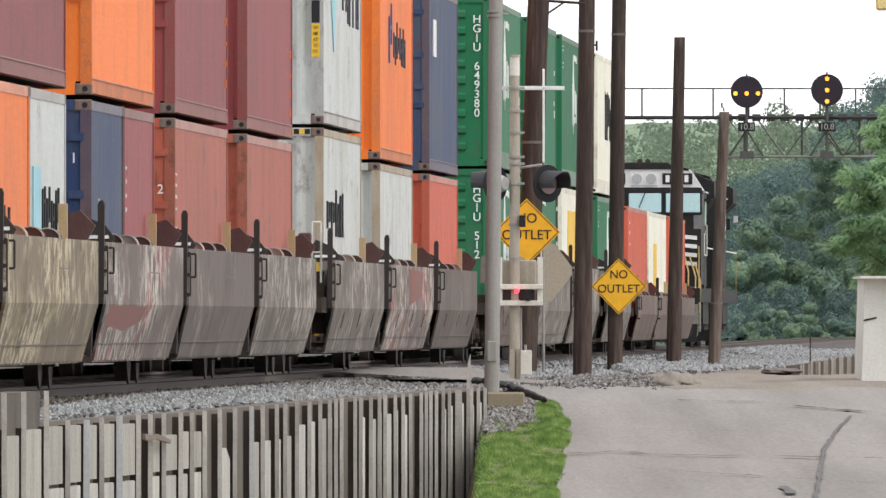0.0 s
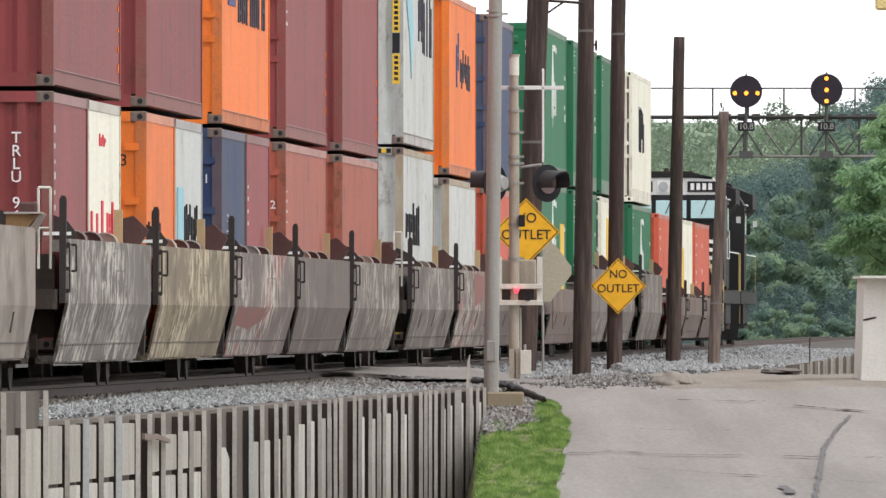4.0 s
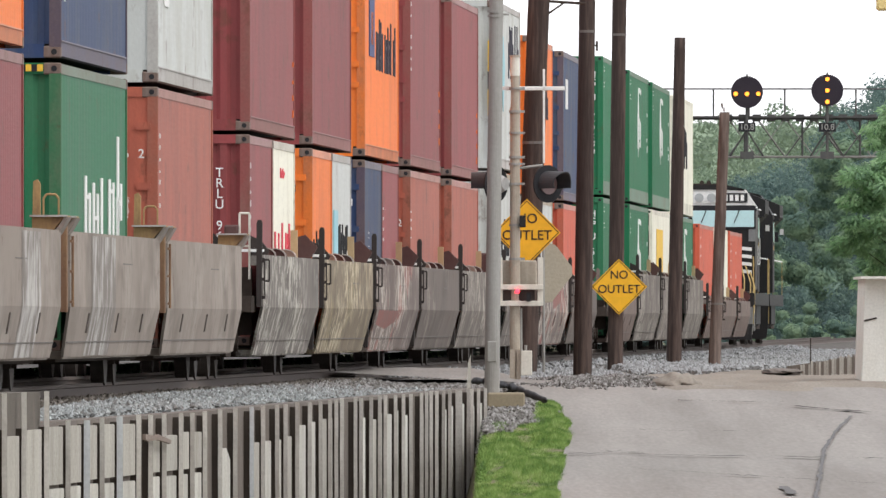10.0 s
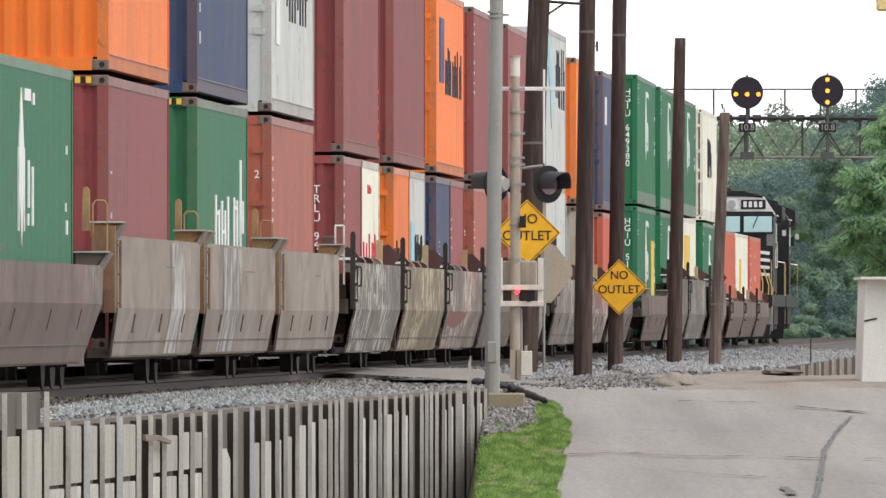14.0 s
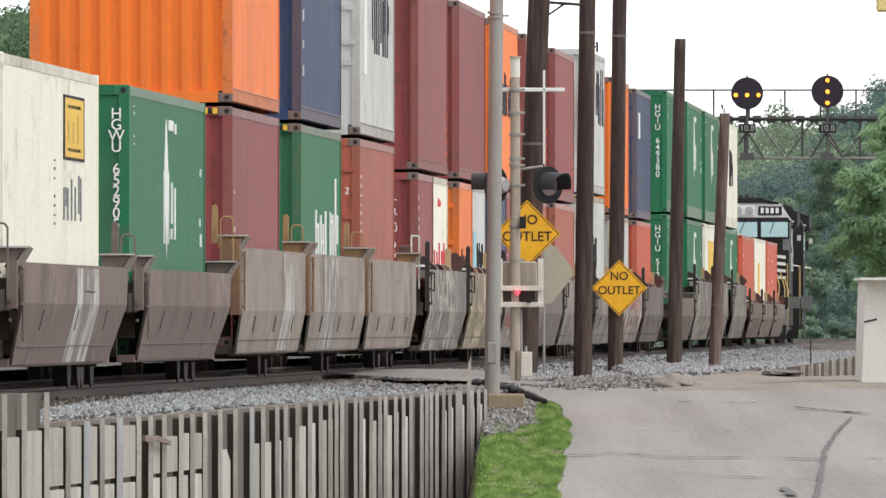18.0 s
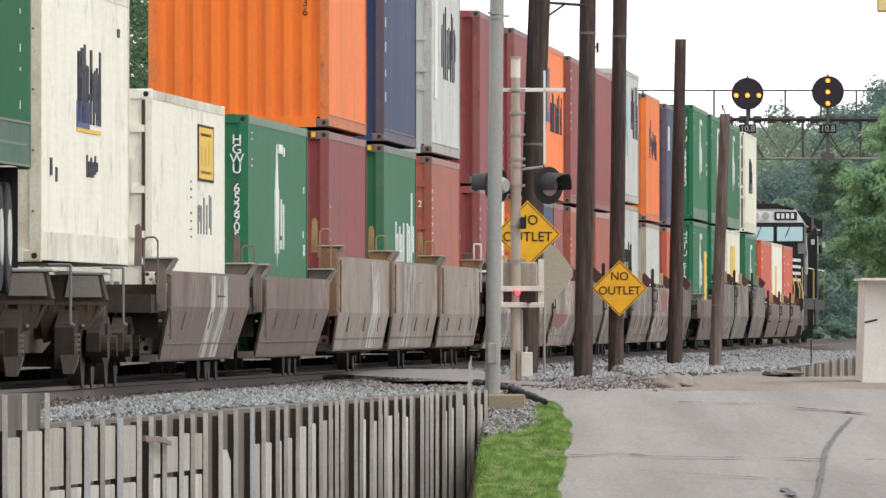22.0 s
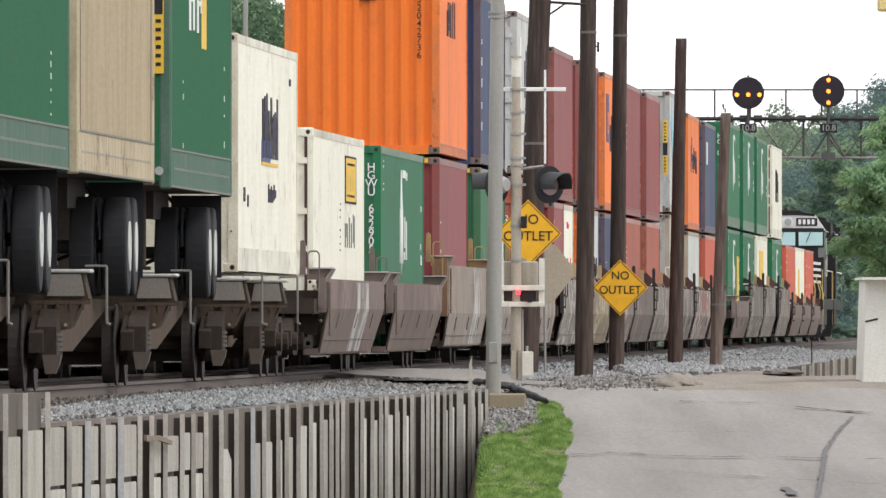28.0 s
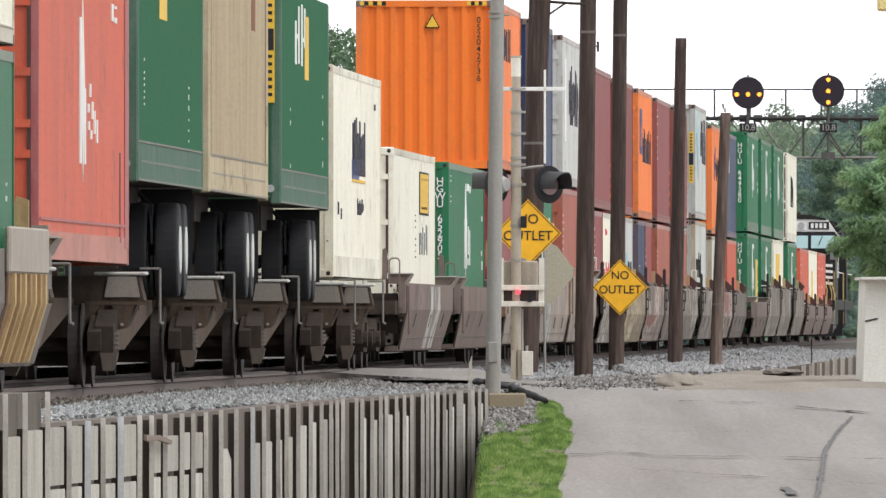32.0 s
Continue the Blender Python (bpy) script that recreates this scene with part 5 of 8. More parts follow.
def container(s_front, length, h, z, material, label, end="corr", side="corr", bars=(), text=None, group="", frame_mat=None, short=False, end_notes=(), post_mat=None):
    """A box with its near end at -y. bars: (y0, y1, z0, z1, material) fractions on the long side."""
    L2 = length / 2
    ob = thing("container", label, "shipping container", group=group or "containers on the train")
    on_train(ob, s_front - L2, z)
    key = (round(length, 2), round(h, 2))
    fm = frame_mat or dusted_sheened(material, "rail" if side == "corr" else "pale")
    low_mat = frame_mat or (dusted_sheened(material, "low") if side == "corr" else fm)
    post_mat = post_mat or frame_mat or (dusted_sheened(material, "post") if side == "corr" else material)
    hw = W / 2
    for sx in (1, -1):
        if side == "corr":
            fn = lambda bm: wave(bm, 1, sx * (hw - 0.012), sx * (hw - 0.016), -L2 + 0.14, L2 - 0.14, 0.17, h - 0.1, 0.278)
        elif side == "fine":
            fn = lambda bm: wave(bm, 1, sx * (hw - 0.01), sx * (hw - 0.013), -L2 + 0.14, L2 - 0.14, 0.3, h - 0.1, 0.2, 0.4)
        else:
            fn = lambda bm: box(bm, min(sx * (hw - 0.03), sx * (hw - 0.01)), max(sx * (hw - 0.03), sx * (hw - 0.01)), -L2 + 0.1, L2 - 0.1, 0.3, h - 0.1)
        shared("side_wall", (key, side, sx), fn, material, ob)
        low = 0.3 if side != "corr" else 0.17
        shared("bottom_rail", (key, side, sx), lambda bm: box(bm, min(sx * (hw - 0.1), sx * (hw - 0.004)), max(sx * (hw - 0.1), sx * (hw - 0.004)), -L2 + 0.12, L2 - 0.12, 0.02, low), low_mat, ob)
        shared("top_rail", (key, sx), lambda bm: box(bm, min(sx * (hw - 0.07), sx * (hw - 0.004)), max(sx * (hw - 0.07), sx * (hw - 0.004)), -L2 + 0.12, L2 - 0.12, h - 0.11, h - 0.01), fm, ob)
        for sy in (1, -1):
            shared("corner_post", (key[1], 0), lambda bm: box(bm, -0.058, 0.058, -0.07, 0.07, 0.1, h - 0.1), post_mat or fm, ob, Matrix.Translation((sx * (hw - 0.058), sy * (L2 - 0.07), 0)))
            for zz in (0.0, h - 0.118):
                def cast(bm):
                    box(bm, -0.09, 0.09, -0.085, 0.085, 0, 0.118)
                    bevel(bm, 0.012)
                c = shared("corner_casting", 0, cast, CASTING if side == "corr" else post_mat, ob, Matrix.Translation((sx * (hw - 0.088), sy * (L2 - 0.083), zz)))
                if sx > 0 and sy < 0:
                    # black disc on the solid casting paints the dark inside its hole
                    shared("casting_hole", 0, lambda bm: tube(bm, (0.02, -0.09, 0.06), (0.02, -0.08, 0.06), 0.03, n=12), BLACK, c)
    if side == "corr":
        shared("bottom_lip", key, lambda bm: box(bm, hw - 0.004, hw + 0.006, -L2 + 0.15, L2 - 0.15, 0.165, 0.18), fm, ob)
    shared("roof", key, lambda bm: wave_roof(bm, L2, h), material, ob)
    shared("floor", key, lambda bm: box(bm, -hw + 0.05, hw - 0.05, -L2 + 0.1, L2 - 0.1, 0.04, 0.14), DARK, ob)
    for sy in (-1, 1):
        kind = end if sy < 0 else "corr"
        if kind == "corr":
            shared("end_wall", (key, sy), lambda bm: wave(bm, 0, sy * (L2 - 0.02), sy * (L2 - 0.07), -hw + 0.115, hw - 0.115, 0.14, h - 0.1, 0.25), material, ob)
        elif kind == "flat":
            shared("end_wall", (key, sy, "plain"), lambda bm: box(bm, -hw + 0.115, hw - 0.115, sy * (L2 - 0.02) - 0.01, sy * (L2 - 0.02) + 0.01, 0.1, h - 0.08), post_mat, ob)
            for q in range(4):
                shared("end_bolt", 0, lambda bm: tube(bm, (0, -0.02, 0), (0, 0, 0), 0.013, n=8), CASTING, ob, Matrix.Translation((1.14, -L2, 0.5 + q * 0.6)))
        elif kind == "ribs":
            shared("end_wall", (key, sy, "flat"), lambda bm: box(bm, -hw + 0.115, hw - 0.115, sy * (L2 - 0.04) - 0.01, sy * (L2 - 0.04) + 0.01, 0.14, h - 0.1), material, ob)
            for i in range(9):
                zz = 0.25 + i * (h - 0.5) / 8.5
                shared("end_rib", 0, lambda bm: prism(bm, [(0, 0), (-0.05, 0.04), (-0.05, 0.12), (0, 0.16)], 0, -hw + 0.18, hw - 0.42), material, ob, Matrix.Translation((0, -L2 + 0.03, zz)))
        else:
            if side != "corr":
                shared("door_gasket", key, lambda bm: box(bm, hw - 0.115, hw - 0.075, -L2 - 0.008, -L2 + 0.01, 0.14, h - 0.12), mat("gasket", (0.07, 0.03, 0.03), 0.8, amount=0.3), ob)
            for sx in (-1, 1):
                d = shared("door", (key, sx), lambda bm: box(bm, min(0.012 * sx, sx * (hw - 0.115)), max(0.012 * sx, sx * (hw - 0.115)), -0.03, 0.03, 0.14, h - 0.11), material, ob, Matrix.Translation((0, sy * (L2 - 0.05), 0)))
                for q in range(5):
                    shared("door_rib", (sx,), lambda bm: prism(bm, [(0, 0), (-0.035, 0.03), (-0.035, 0.25), (0, 0.28)], 0, min(sx * 0.08, sx * 0.86), max(sx * 0.08, sx * 0.86)), material, d, Matrix.Translation((0, -0.03, 0.26 + q * (h - 0.4) / 5)))
                for k in (0.3, 0.78):
                    shared("locking_bar", (key[1],), lambda bm: tube(bm, (0, 0, 0.1), (0, 0, h - 0.08), 0.02, n=8), GREY, d, Matrix.Translation((sx * k, sy * 0.06, 0)))
                for zz in (0.35, 0.45, 0.62, 0.85):
                    shared("hinge", 0, lambda bm: box(bm, -0.11, 0.05, -0.03, 0.03, -0.04, 0.04), material, d, Matrix.Translation((sx * (hw - 0.13), sy * 0.03, zz * h)))
        for zz in (0.0, h - 0.11):
            shared("end_sill", (0, zz > 0), lambda bm: box(bm, -hw + 0.17, hw - 0.17, -0.06, 0.06, 0.0, 0.14 if zz == 0 else 0.11), material, ob, Matrix.Translation((0, sy * (L2 - 0.065), zz)))
    for y0, y1, z0, z1, m, *shape in bars:
        if shape:
            bm = bmesh.new()
            a, b, mid, zm = -L2 + y0 * length, -L2 + y1 * length, -L2 + (y0 + y1) / 2 * length, (z0 * shape[0] + z1 * (1 - shape[0])) * h
            prism(bm, [(mid, z0 * h), (b, zm), (mid, z1 * h), (a, zm)], 0, hw - 0.012, hw + 0.002)
            part("marking", bm, m, ob, "painted pointed marking")
            continue
        bm = bmesh.new()
        box(bm, hw - 0.012, hw + 0.002, -L2 + y0 * length, -L2 + y1 * length, z0 * h, z1 * h)
        part("marking", bm, m, ob, "painted marking")
    for x0, x1, z0, z1, m in end_notes:
        bm = bmesh.new()
        box(bm, x0, x1, -L2 - (0.03 if end == "door" and m is YELLOW else 0.024 if end == "door" else 0.006), -L2 + 0.002, z0, z1)
        part("notice", bm, m, ob, "painted notice on the end")
    if text:
        for body, size, x, zz, m in text:
            letters(body, size, m, ob, pose(x, -L2 - (0.05 if end == "door" else 0.012), zz, 90), spacing=0.8)
    return ob


def wave_roof(bm, L2, h):
    box(bm, -W / 2 + 0.05, W / 2 - 0.05, -L2 + 0.15, L2 - 0.15, h - 0.05, h - 0.02)


def upright(word, size, x, z, m, pitch):
    """Letters one below the other on the near end, each a piece of its own."""
    return [(ch, size, x, z - k * pitch, m) for k, ch in enumerate(word) if ch != " "]


def hazard(x0, x1, z, n=5):
    """Black and yellow warning stripes along the top of an end."""
    w = (x1 - x0) / n
    return [(x0 + i * w, x0 + (i + 1) * w, z - 0.07, z, YELLOW if i % 2 == 0 else BLACK) for i in range(n)]


HIGH = [(1.06, 1.17, 0.9, 1.35, YELLOW), (1.06, 1.17, 1.36, 1.66, BLACK), (1.06, 1.17, 1.67, 2.2, YELLOW)] + [(1.085, 1.145, 0.95 + 0.08 * k, 1.0 + 0.08 * k, BLACK) for k in range(5)] + [(1.085, 1.145, 1.7 + 0.08 * k, 1.75 + 0.08 * k, BLACK) for k in range(6)]


def logo(y0, y1, z0, z1, m, n=7, seed=0):
    """A wordmark that cannot be read, as plain upright bars with a few ties between them."""
    r = random.Random(seed)
    out = []
    w = (y1 - y0) / n
    hgt = z1 - z0
    for i in range(n):
        a = y0 + i * w
        lo, hi = z0 + hgt * r.choice((0, 0, 0, 0.16)), z1 - hgt * r.choice((0, 0.1, 0.26, 0.3))
        out.append((a, a + w * 0.24, lo, hi, m))
        if r.random() < 0.75:
            lo2, hi2 = z0 + hgt * r.choice((0, 0.02, 0.3)), z1 - hgt * r.choice((0.05, 0.28, 0.34))
            out.append((a + w * 0.5, a + w * 0.72, lo2, hi2, m))
            u = r.uniform(0.08, 0.9)
            mid = max(lo, lo2) + (min(hi, hi2) - max(lo, lo2)) * u
            out.append((a + w * 0.24, a + w * 0.5, mid - hgt * 0.035, mid + hgt * 0.035, m))
    return out


def ticks(y, z0, z1, m, n=8, seed=1):
    r = random.Random(seed)
    out = []
    n *= 2
    for i in range(n):
        a = z0 + (z1 - z0) * i / n
        if r.random() < 0.8:
            out.append((y, y + r.uniform(0.005, 0.009), a, a + (z1 - z0) / n * r.uniform(0.18, 0.5), m))
    return out


HC, SD = 2.896, 2.591
FT40, FT53, FT20 = 12.19, 16.15, 6.06
LO = 0.37
# five-unit well car with forty-foot boxes
A = (270.7, 287.9, 304.6, 321.1, 338.0)
UA = LO + SD + 0.05
container(A[0], FT40, HC, UA, MAROON, "maroon steel container with corrugated sides, stacked on top", bars=ticks(0.96, 0.1, 0.4, ORANGE, 2), text=[("9", 0.2, 0.75, 2.3, WHITE)])
container(A[1], FT40, HC, UA, MAROON, "faded maroon steel container with rust patches, stacked on top")
container(A[2], FT40, HC, UA, ORANGE, "orange steel container with a blue wordmark, stacked on top", end="door", bars=[(0.14, 0.28, 0.5, 0.85, NAVY), (0.18, 0.24, 0.56, 0.72, ORANGE)] + logo(0.34, 0.92, 0.44, 0.7, INK, 7, 4))
container(A[3], FT40, HC, UA, MAROON, "maroon steel container with door bars, stacked on top", end="door", bars=ticks(0.03, 0.5, 0.95, WHITE, 4, 3) + ticks(0.96, 0.15, 0.5, ORANGE, 2))
container(A[4], FT40, HC, UA, MAROON, "plain maroon steel container, stacked on top", bars=ticks(0.95, 0.1, 0.45, ORANGE, 2), text=[("9", 0.2, 0.7, 2.3, WHITE)])
container(A[0] - 6.15, FT20, SD, LO, MAROON, "short maroon container in the well", text=upright("TRLU 96", 0.16, 0.85, 2.12, WHITE, 0.13), bars=ticks(0.05, 0.3, 0.9, WHITE, 5, 2), short=True)
container(A[0], FT20, SD, LO, CREAM, "short off-white container with red scrawl in the well", bars=logo(0.1, 0.9, 0.42, 0.6, PINK, 5, 5) + logo(0.35, 0.55, 0.82, 0.87, PINK, 3, 2), short=True)
container(A[1] - 6.15, FT20, SD, LO, ORANGE, "short orange container in the well", end="door", bars=logo(0.1, 0.6, 0.43, 0.58, BLACK, 4, 6), text=[("30 3", 0.18, 0.86, 2.05, BLACK)], short=True)
container(A[1], FT20, SD, LO, GREY, "short pale grey container in the well", bars=logo(0.35, 0.85, 0.43, 0.64, BLACK, 4, 7) + [(0.1, 0.3, 0.1, 0.7, GHOST)], short=True)
container(A[2] - 6.15, FT20, SD, LO, BLUE, "short navy blue container in the well", end="door", bars=ticks(0.25, 0.43, 0.62, WHITE, 4, 8), text=[("5", 0.15, 0.89, 1.98, WHITE), ("1", 0.15, 1.04, 1.98, WHITE)], short=True)
container(A[2], FT20, SD, LO, MAROON, "short maroon container in the well", bars=ticks(0.08, 0.1, 0.8, WHITE, 6, 9), short=True)
container(A[3], FT40, SD, LO, BRICK, "brick-red steel container in the well", end="door", bars=ticks(0.03, 0.1, 0.8, WHITE, 7, 10), text=[("5", 0.15, 0.92, 1.78, WHITE), ("2", 0.15, 1.06, 1.78, WHITE)])
container(A[4], FT40, SD, LO, BRICK, "plain brick-red steel container in the well")
# next car ahead
UB = LO + HC + 0.05
container(359.3, FT40, HC, UB, GREY, "light grey container with a dark wordmark and yellow strip", end="corr", bars=logo(0.5, 0.95, 0.5, 0.9, INK, 5, 11) + [(0.12, 0.26, 0.6, 0.98, GHOST, 0.6), (0.2, 0.34, 0.35, 0.8, GHOST, 0.4)], end_notes=HIGH)
container(359.3, FT40, HC, LO, GREY, "light grey container with rusty corner posts in the well", bars=logo(0.1, 0.55, 0.5, 0.72, BLACK, 4, 12) + ticks(0.02, 0.1, 0.6, WHITE, 3, 3), frame_mat=mat("rusty_grey", (0.42, 0.37, 0.28), 0.7, dirt=(0.25, 0.12, 0.05), amount=0.9), end_notes=hazard(0.6, 1.04, 2.88, 6) + [(1.1, 1.16, 0.1, 1.1, YELLOW)])
container(377.9, FT40, HC, UA, ORANGE, "orange container with a dark wordmark", bars=logo(0.28, 0.4, 0.5, 0.82, NAVY, 1, 13) + logo(0.42, 0.8, 0.5, 0.72, INK, 4, 9))
container(377.9, FT40, SD, LO, GREY, "pale grey container with streaks in the well", frame_mat=mat("rusty_grey", (0.42, 0.37, 0.28)), bars=ticks(0.2, 0.1, 0.8, WHITE, 5, 3))
container(396.7, FT40, HC, UA, BLUE, "navy blue container with a white mark", end="door", bars=[(0.14, 0.24, 0.62, 0.82, WHITE)])
container(396.7, FT40, SD, LO, RED, "bright red container in the well")
# fifty-three-foot boxes
TALL = [(0.44, 0.5, 0.36, 0.9, WHITE, 0.5), (0.44, 0.447, 0.42, 0.7, WHITE), (0.495, 0.502, 0.42, 0.7, WHITE), (0.535, 0.55, 0.5, 0.66, WHITE), (0.53, 0.545, 0.44, 0.48, WHITE), (0.575, 0.59, 0.44, 0.64, WHITE)] + ticks(0.06, 0.78, 0.95, WHITE, 3, 4) + [(0.93, 0.945, 0.42, 0.47, WHITE), (0.92, 0.93, 0.5, 0.53, WHITE), (0.93, 0.94, 0.7, 0.73, WHITE), (0.5, 0.56, 0.86, 0.9, WHITE), (0.58, 0.6, 0.85, 0.89, WHITE)]
for i, s in enumerate((427.8, 448.2, 467.8)):
    container(s, FT53, HC, UB, GREEN, "green fifty-three-foot container with white lettering, stacked on top", end="ribs", side="fine", bars=TALL, text=upright("HGIU 649380", 0.2, 1.0, 2.5, WHITE, 0.16) if i == 0 else None)
container(427.8, FT53, HC, LO, GREEN, "green fifty-three-foot container in the well", end="ribs", side="fine", bars=TALL + [(0.75, 0.9, 0.25, 0.75, YELLOW)], text=upright("HGIU 512", 0.2, 1.0, 2.55, WHITE, 0.16))
container(448.2, FT53, HC, LO, GREEN, "green fifty-three-foot container in the well", end="ribs", side="fine", bars=TALL)
container(467.8, FT53, HC, LO, CREAM, "white fifty-three-foot container with a yellow panel in the well", end="door", side="smooth", bars=[(0.25, 0.6, 0.45, 0.85, YELLOW)])
container(491.8, FT53, HC, UB, CREAM, "white fifty-three-foot container with door gear, stacked on top", end="door", side="smooth", bars=logo(0.35, 0.65, 0.4, 0.75, BLACK, 3, 15))
container(491.8, FT53, HC, LO, GREEN, "green fifty-three-foot container in the well", end="ribs", side="fine", bars=TALL)
container(515.0, FT53, HC, 0.3, RED, "red fifty-three-foot container in the well", side="fine", bars=ticks(0.1, 0.3, 0.95, WHITE, 4, 3))
container(532.6, FT53, HC, 0.3, CREAM, "white fifty-three-foot container in the well", side="smooth", bars=[(0.3, 0.45, 0.4, 0.75, YELLOW)])
container(551.5, FT53, HC, 0.3, RED, "red fifty-three-foot container in the well", side="fine", bars=ticks(0.1, 0.3, 0.95, WHITE, 4, 3) + ticks(0.5, 0.2, 0.9, WHITE, 3, 5))
# three-unit well car behind
C = (212.9, 231.2, 249.5)
container(C[0], FT40, HC, UB, ORANGE, "orange corrugated container with a small yellow warning triangle", bars=logo(0.28, 0.6, 0.66, 0.86, INK, 5, 16), text=upright("052042736", 0.15, 0.9, 2.55, BLACK, 0.125), end_notes=hazard(-1.15, -0.7, 2.88, 6) + hazard(0.7, 1.03, 2.88, 5))
container(C[1], FT40, HC, UB, BLUE, "navy blue steel container with chalky streaks", bars=ticks(0.06, 0.2, 0.95, WHITE, 3, 12), end="corr")
container(C[2], FT40, HC, UB, GREY, "pale grey container with blurred dark lettering", end="door", bars=logo(0.36, 0.85, 0.42, 0.82, INK, 8, 17) + [(0.12, 0.2, 0.3, 0.85, WHITE)])
container(C[0], FT40, HC, LO, MAROON, "maroon container with striped header in the well", bars=ticks(0.05, 0.1, 0.75, WHITE, 6, 18) + [(0.93, 0.99, 0.05, 0.25, YELLOW)], end_notes=hazard(0.75, 1.04, 2.88, 5))
container(C[1], FT40, HC, LO, GREEN, "green container with big white letters in the well", bars=logo(0.35, 0.95, 0.41, 0.62, WHITE, 5, 19) + [(0.84, 0.87, 0.41, 0.78, WHITE)], end_notes=hazard(0.75, 1.04, 2.88, 5))
container(C[2], FT40, HC, LO, BRICK, "orange-brown container with white figures in the well", end="door", bars=ticks(0.04, 0.05, 0.85, WHITE, 9, 20), text=[("226", 0.14, 0.8, 2.15, WHITE), ("2", 0.14, 1.04, 2.15, WHITE), ("1", 0.14, 0.71, 1.98, WHITE), ("KGS\nLBS\nKGS\nLBS", 0.075, 0.84, 1.55, WHITE)])
# single wells with one box each
container(194.3, FT53, HC, 0.33, GREEN, "green fifty-three-foot container with white letters in the well", end="ribs", side="fine", bars=TALL, text=upright("HGWU 652905", 0.168, 1.08, 2.58, WHITE, 0.119))
container(172.3, FT53, HC + 0.02, 0.33, CREAM, "cream fifty-three-foot container with a yellow notice in the well", end="door", side="smooth", bars=[(0.62, 0.63, 0.68, 0.905, BLACK), (0.83, 0.84, 0.68, 0.905, BLACK), (0.63, 0.83, 0.68, 0.69, BLACK), (0.63, 0.83, 0.895, 0.905, BLACK), (0.63, 0.83, 0.69, 0.895, YELLOW), (0.655, 0.8, 0.71, 0.722, BLACK), (0.655, 0.8, 0.86, 0.872, BLACK)] + logo(0.66, 0.81, 0.74, 0.845, mat("ochre_marking", (0.45, 0.3, 0.05), 0.6), 3, 5) + logo(0.62, 0.82, 0.47, 0.63, mat("grey_marking", (0.2, 0.22, 0.22), 0.6), 5, 21) + ticks(0.52, 0.45, 0.7, mat("grey_marking", (0.2, 0.22, 0.22)), 4, 3), end_notes=[(0.86, 0.97, 1.55, 2.15, BLACK), (0.87, 0.96, 1.58, 2.12, YELLOW)])
# boxes on the spine car
container(151.6, FT53 - 0.3, HC, 1.27, CREAM, post_mat=mat("rusty_cream", (0.76, 0.71, 0.57), 0.6, dirt=(0.42, 0.31, 0.19), amount=0.8, scale=1.5, streak=2, rust=0.6), label="cream fifty-three-foot container with a dark wordmark on the spine car", end="flat", side="smooth", bars=logo(0.4, 0.68, 0.5, 0.78, INK, 4, 22) + logo(0.4, 0.68, 0.5, 0.78, INK, 3, 7) + [(0.39, 0.53, 0.48, 0.575, NAVY), (0.39, 0.66, 0.468, 0.482, YELLOW)] + logo(0.5, 0.64, 0.31, 0.39, INK, 3, 23) + [(0.86, 0.885, 0.84, 0.87, INK), (0.1, 0.12, 0.3, 0.36, INK), (0.16, 0.175, 0.28, 0.33, INK)])
container(85.2, FT53, HC + 0.1, 1.27, RED, "bright red container with a white wordmark on the spine car", end="door", side="fine", post_mat=mat("maroon_post", (0.36, 0.1, 0.1), 0.6, dirt=(0.45, 0.25, 0.22), amount=0.7, scale=1.5, spec=0.3, rust=0.3), bars=[(0.452, 0.494, 0.28, 0.9, WHITE, 0.5), (0.44, 0.458, 0.34, 0.84, WHITE), (0.487, 0.505, 0.34, 0.6, WHITE), (0.53, 0.545, 0.52, 0.55, WHITE), (0.55, 0.565, 0.575, 0.62, WHITE), (0.535, 0.55, 0.46, 0.49, WHITE), (0.575, 0.59, 0.5, 0.56, WHITE), (0.56, 0.575, 0.43, 0.46, WHITE), (0.6, 0.612, 0.45, 0.53, WHITE), (0.625, 0.64, 0.42, 0.5, WHITE), (0.955, 1.0, 0.06, 0.97, mat("maroon_post", (0.36, 0.1, 0.1))), (0.9, 0.915, 0.08, 0.4, mat("maroon_post", (0.36, 0.1, 0.1))), (0.02, 0.98, 0.135, 0.145, mat("maroon_post", (0.36, 0.1, 0.1))), (0.8, 0.82, 0.86, 0.92, WHITE), (0.83, 0.86, 0.855, 0.875, WHITE), (0.83, 0.86, 0.905, 0.915, WHITE)])
# next well car, only its front shows
container(65.2, FT40, HC, LO, GREEN, "green container at the front of the following well car", bars=ticks(0.9, 0.3, 0.6, WHITE, 3, 4))
container(65.2, FT40, HC, UB, CREAM, "off-white container stacked on the following well car", bars=ticks(0.93, 0.3, 0.9, BLACK, 5, 4))


# warning triangle on the orange box
for ob, s16, z in MOVERS:
    if ob["label"].startswith("orange corrugated"):
        for k, m, y in ((0.13, BLACK, 0.008), (0.105, YELLOW, 0.012)):
            bm = bmesh.new()
            prism(bm, [(0.1 - k, 2.5 - k * 0.6), (0.1 + k, 2.5 - k * 0.6), (0.1, 2.5 + k * 1.25)], 1, -FT40 / 2 - y, -FT40 / 2 + 0.03)
            part("warning_triangle", bm, m, ob, "small yellow warning triangle")
# ---- trucks ----
def wheel(bm, r=0.42):
    tube(bm, (-0.065, 0, 0), (0.065, 0, 0), r, n=28)
    tube(bm, (-0.085, 0, 0), (-0.065, 0, 0), r + 0.028, n=28)
    tube(bm, (0.065, 0, 0), (0.08, 0, 0), 0.12, n=16)


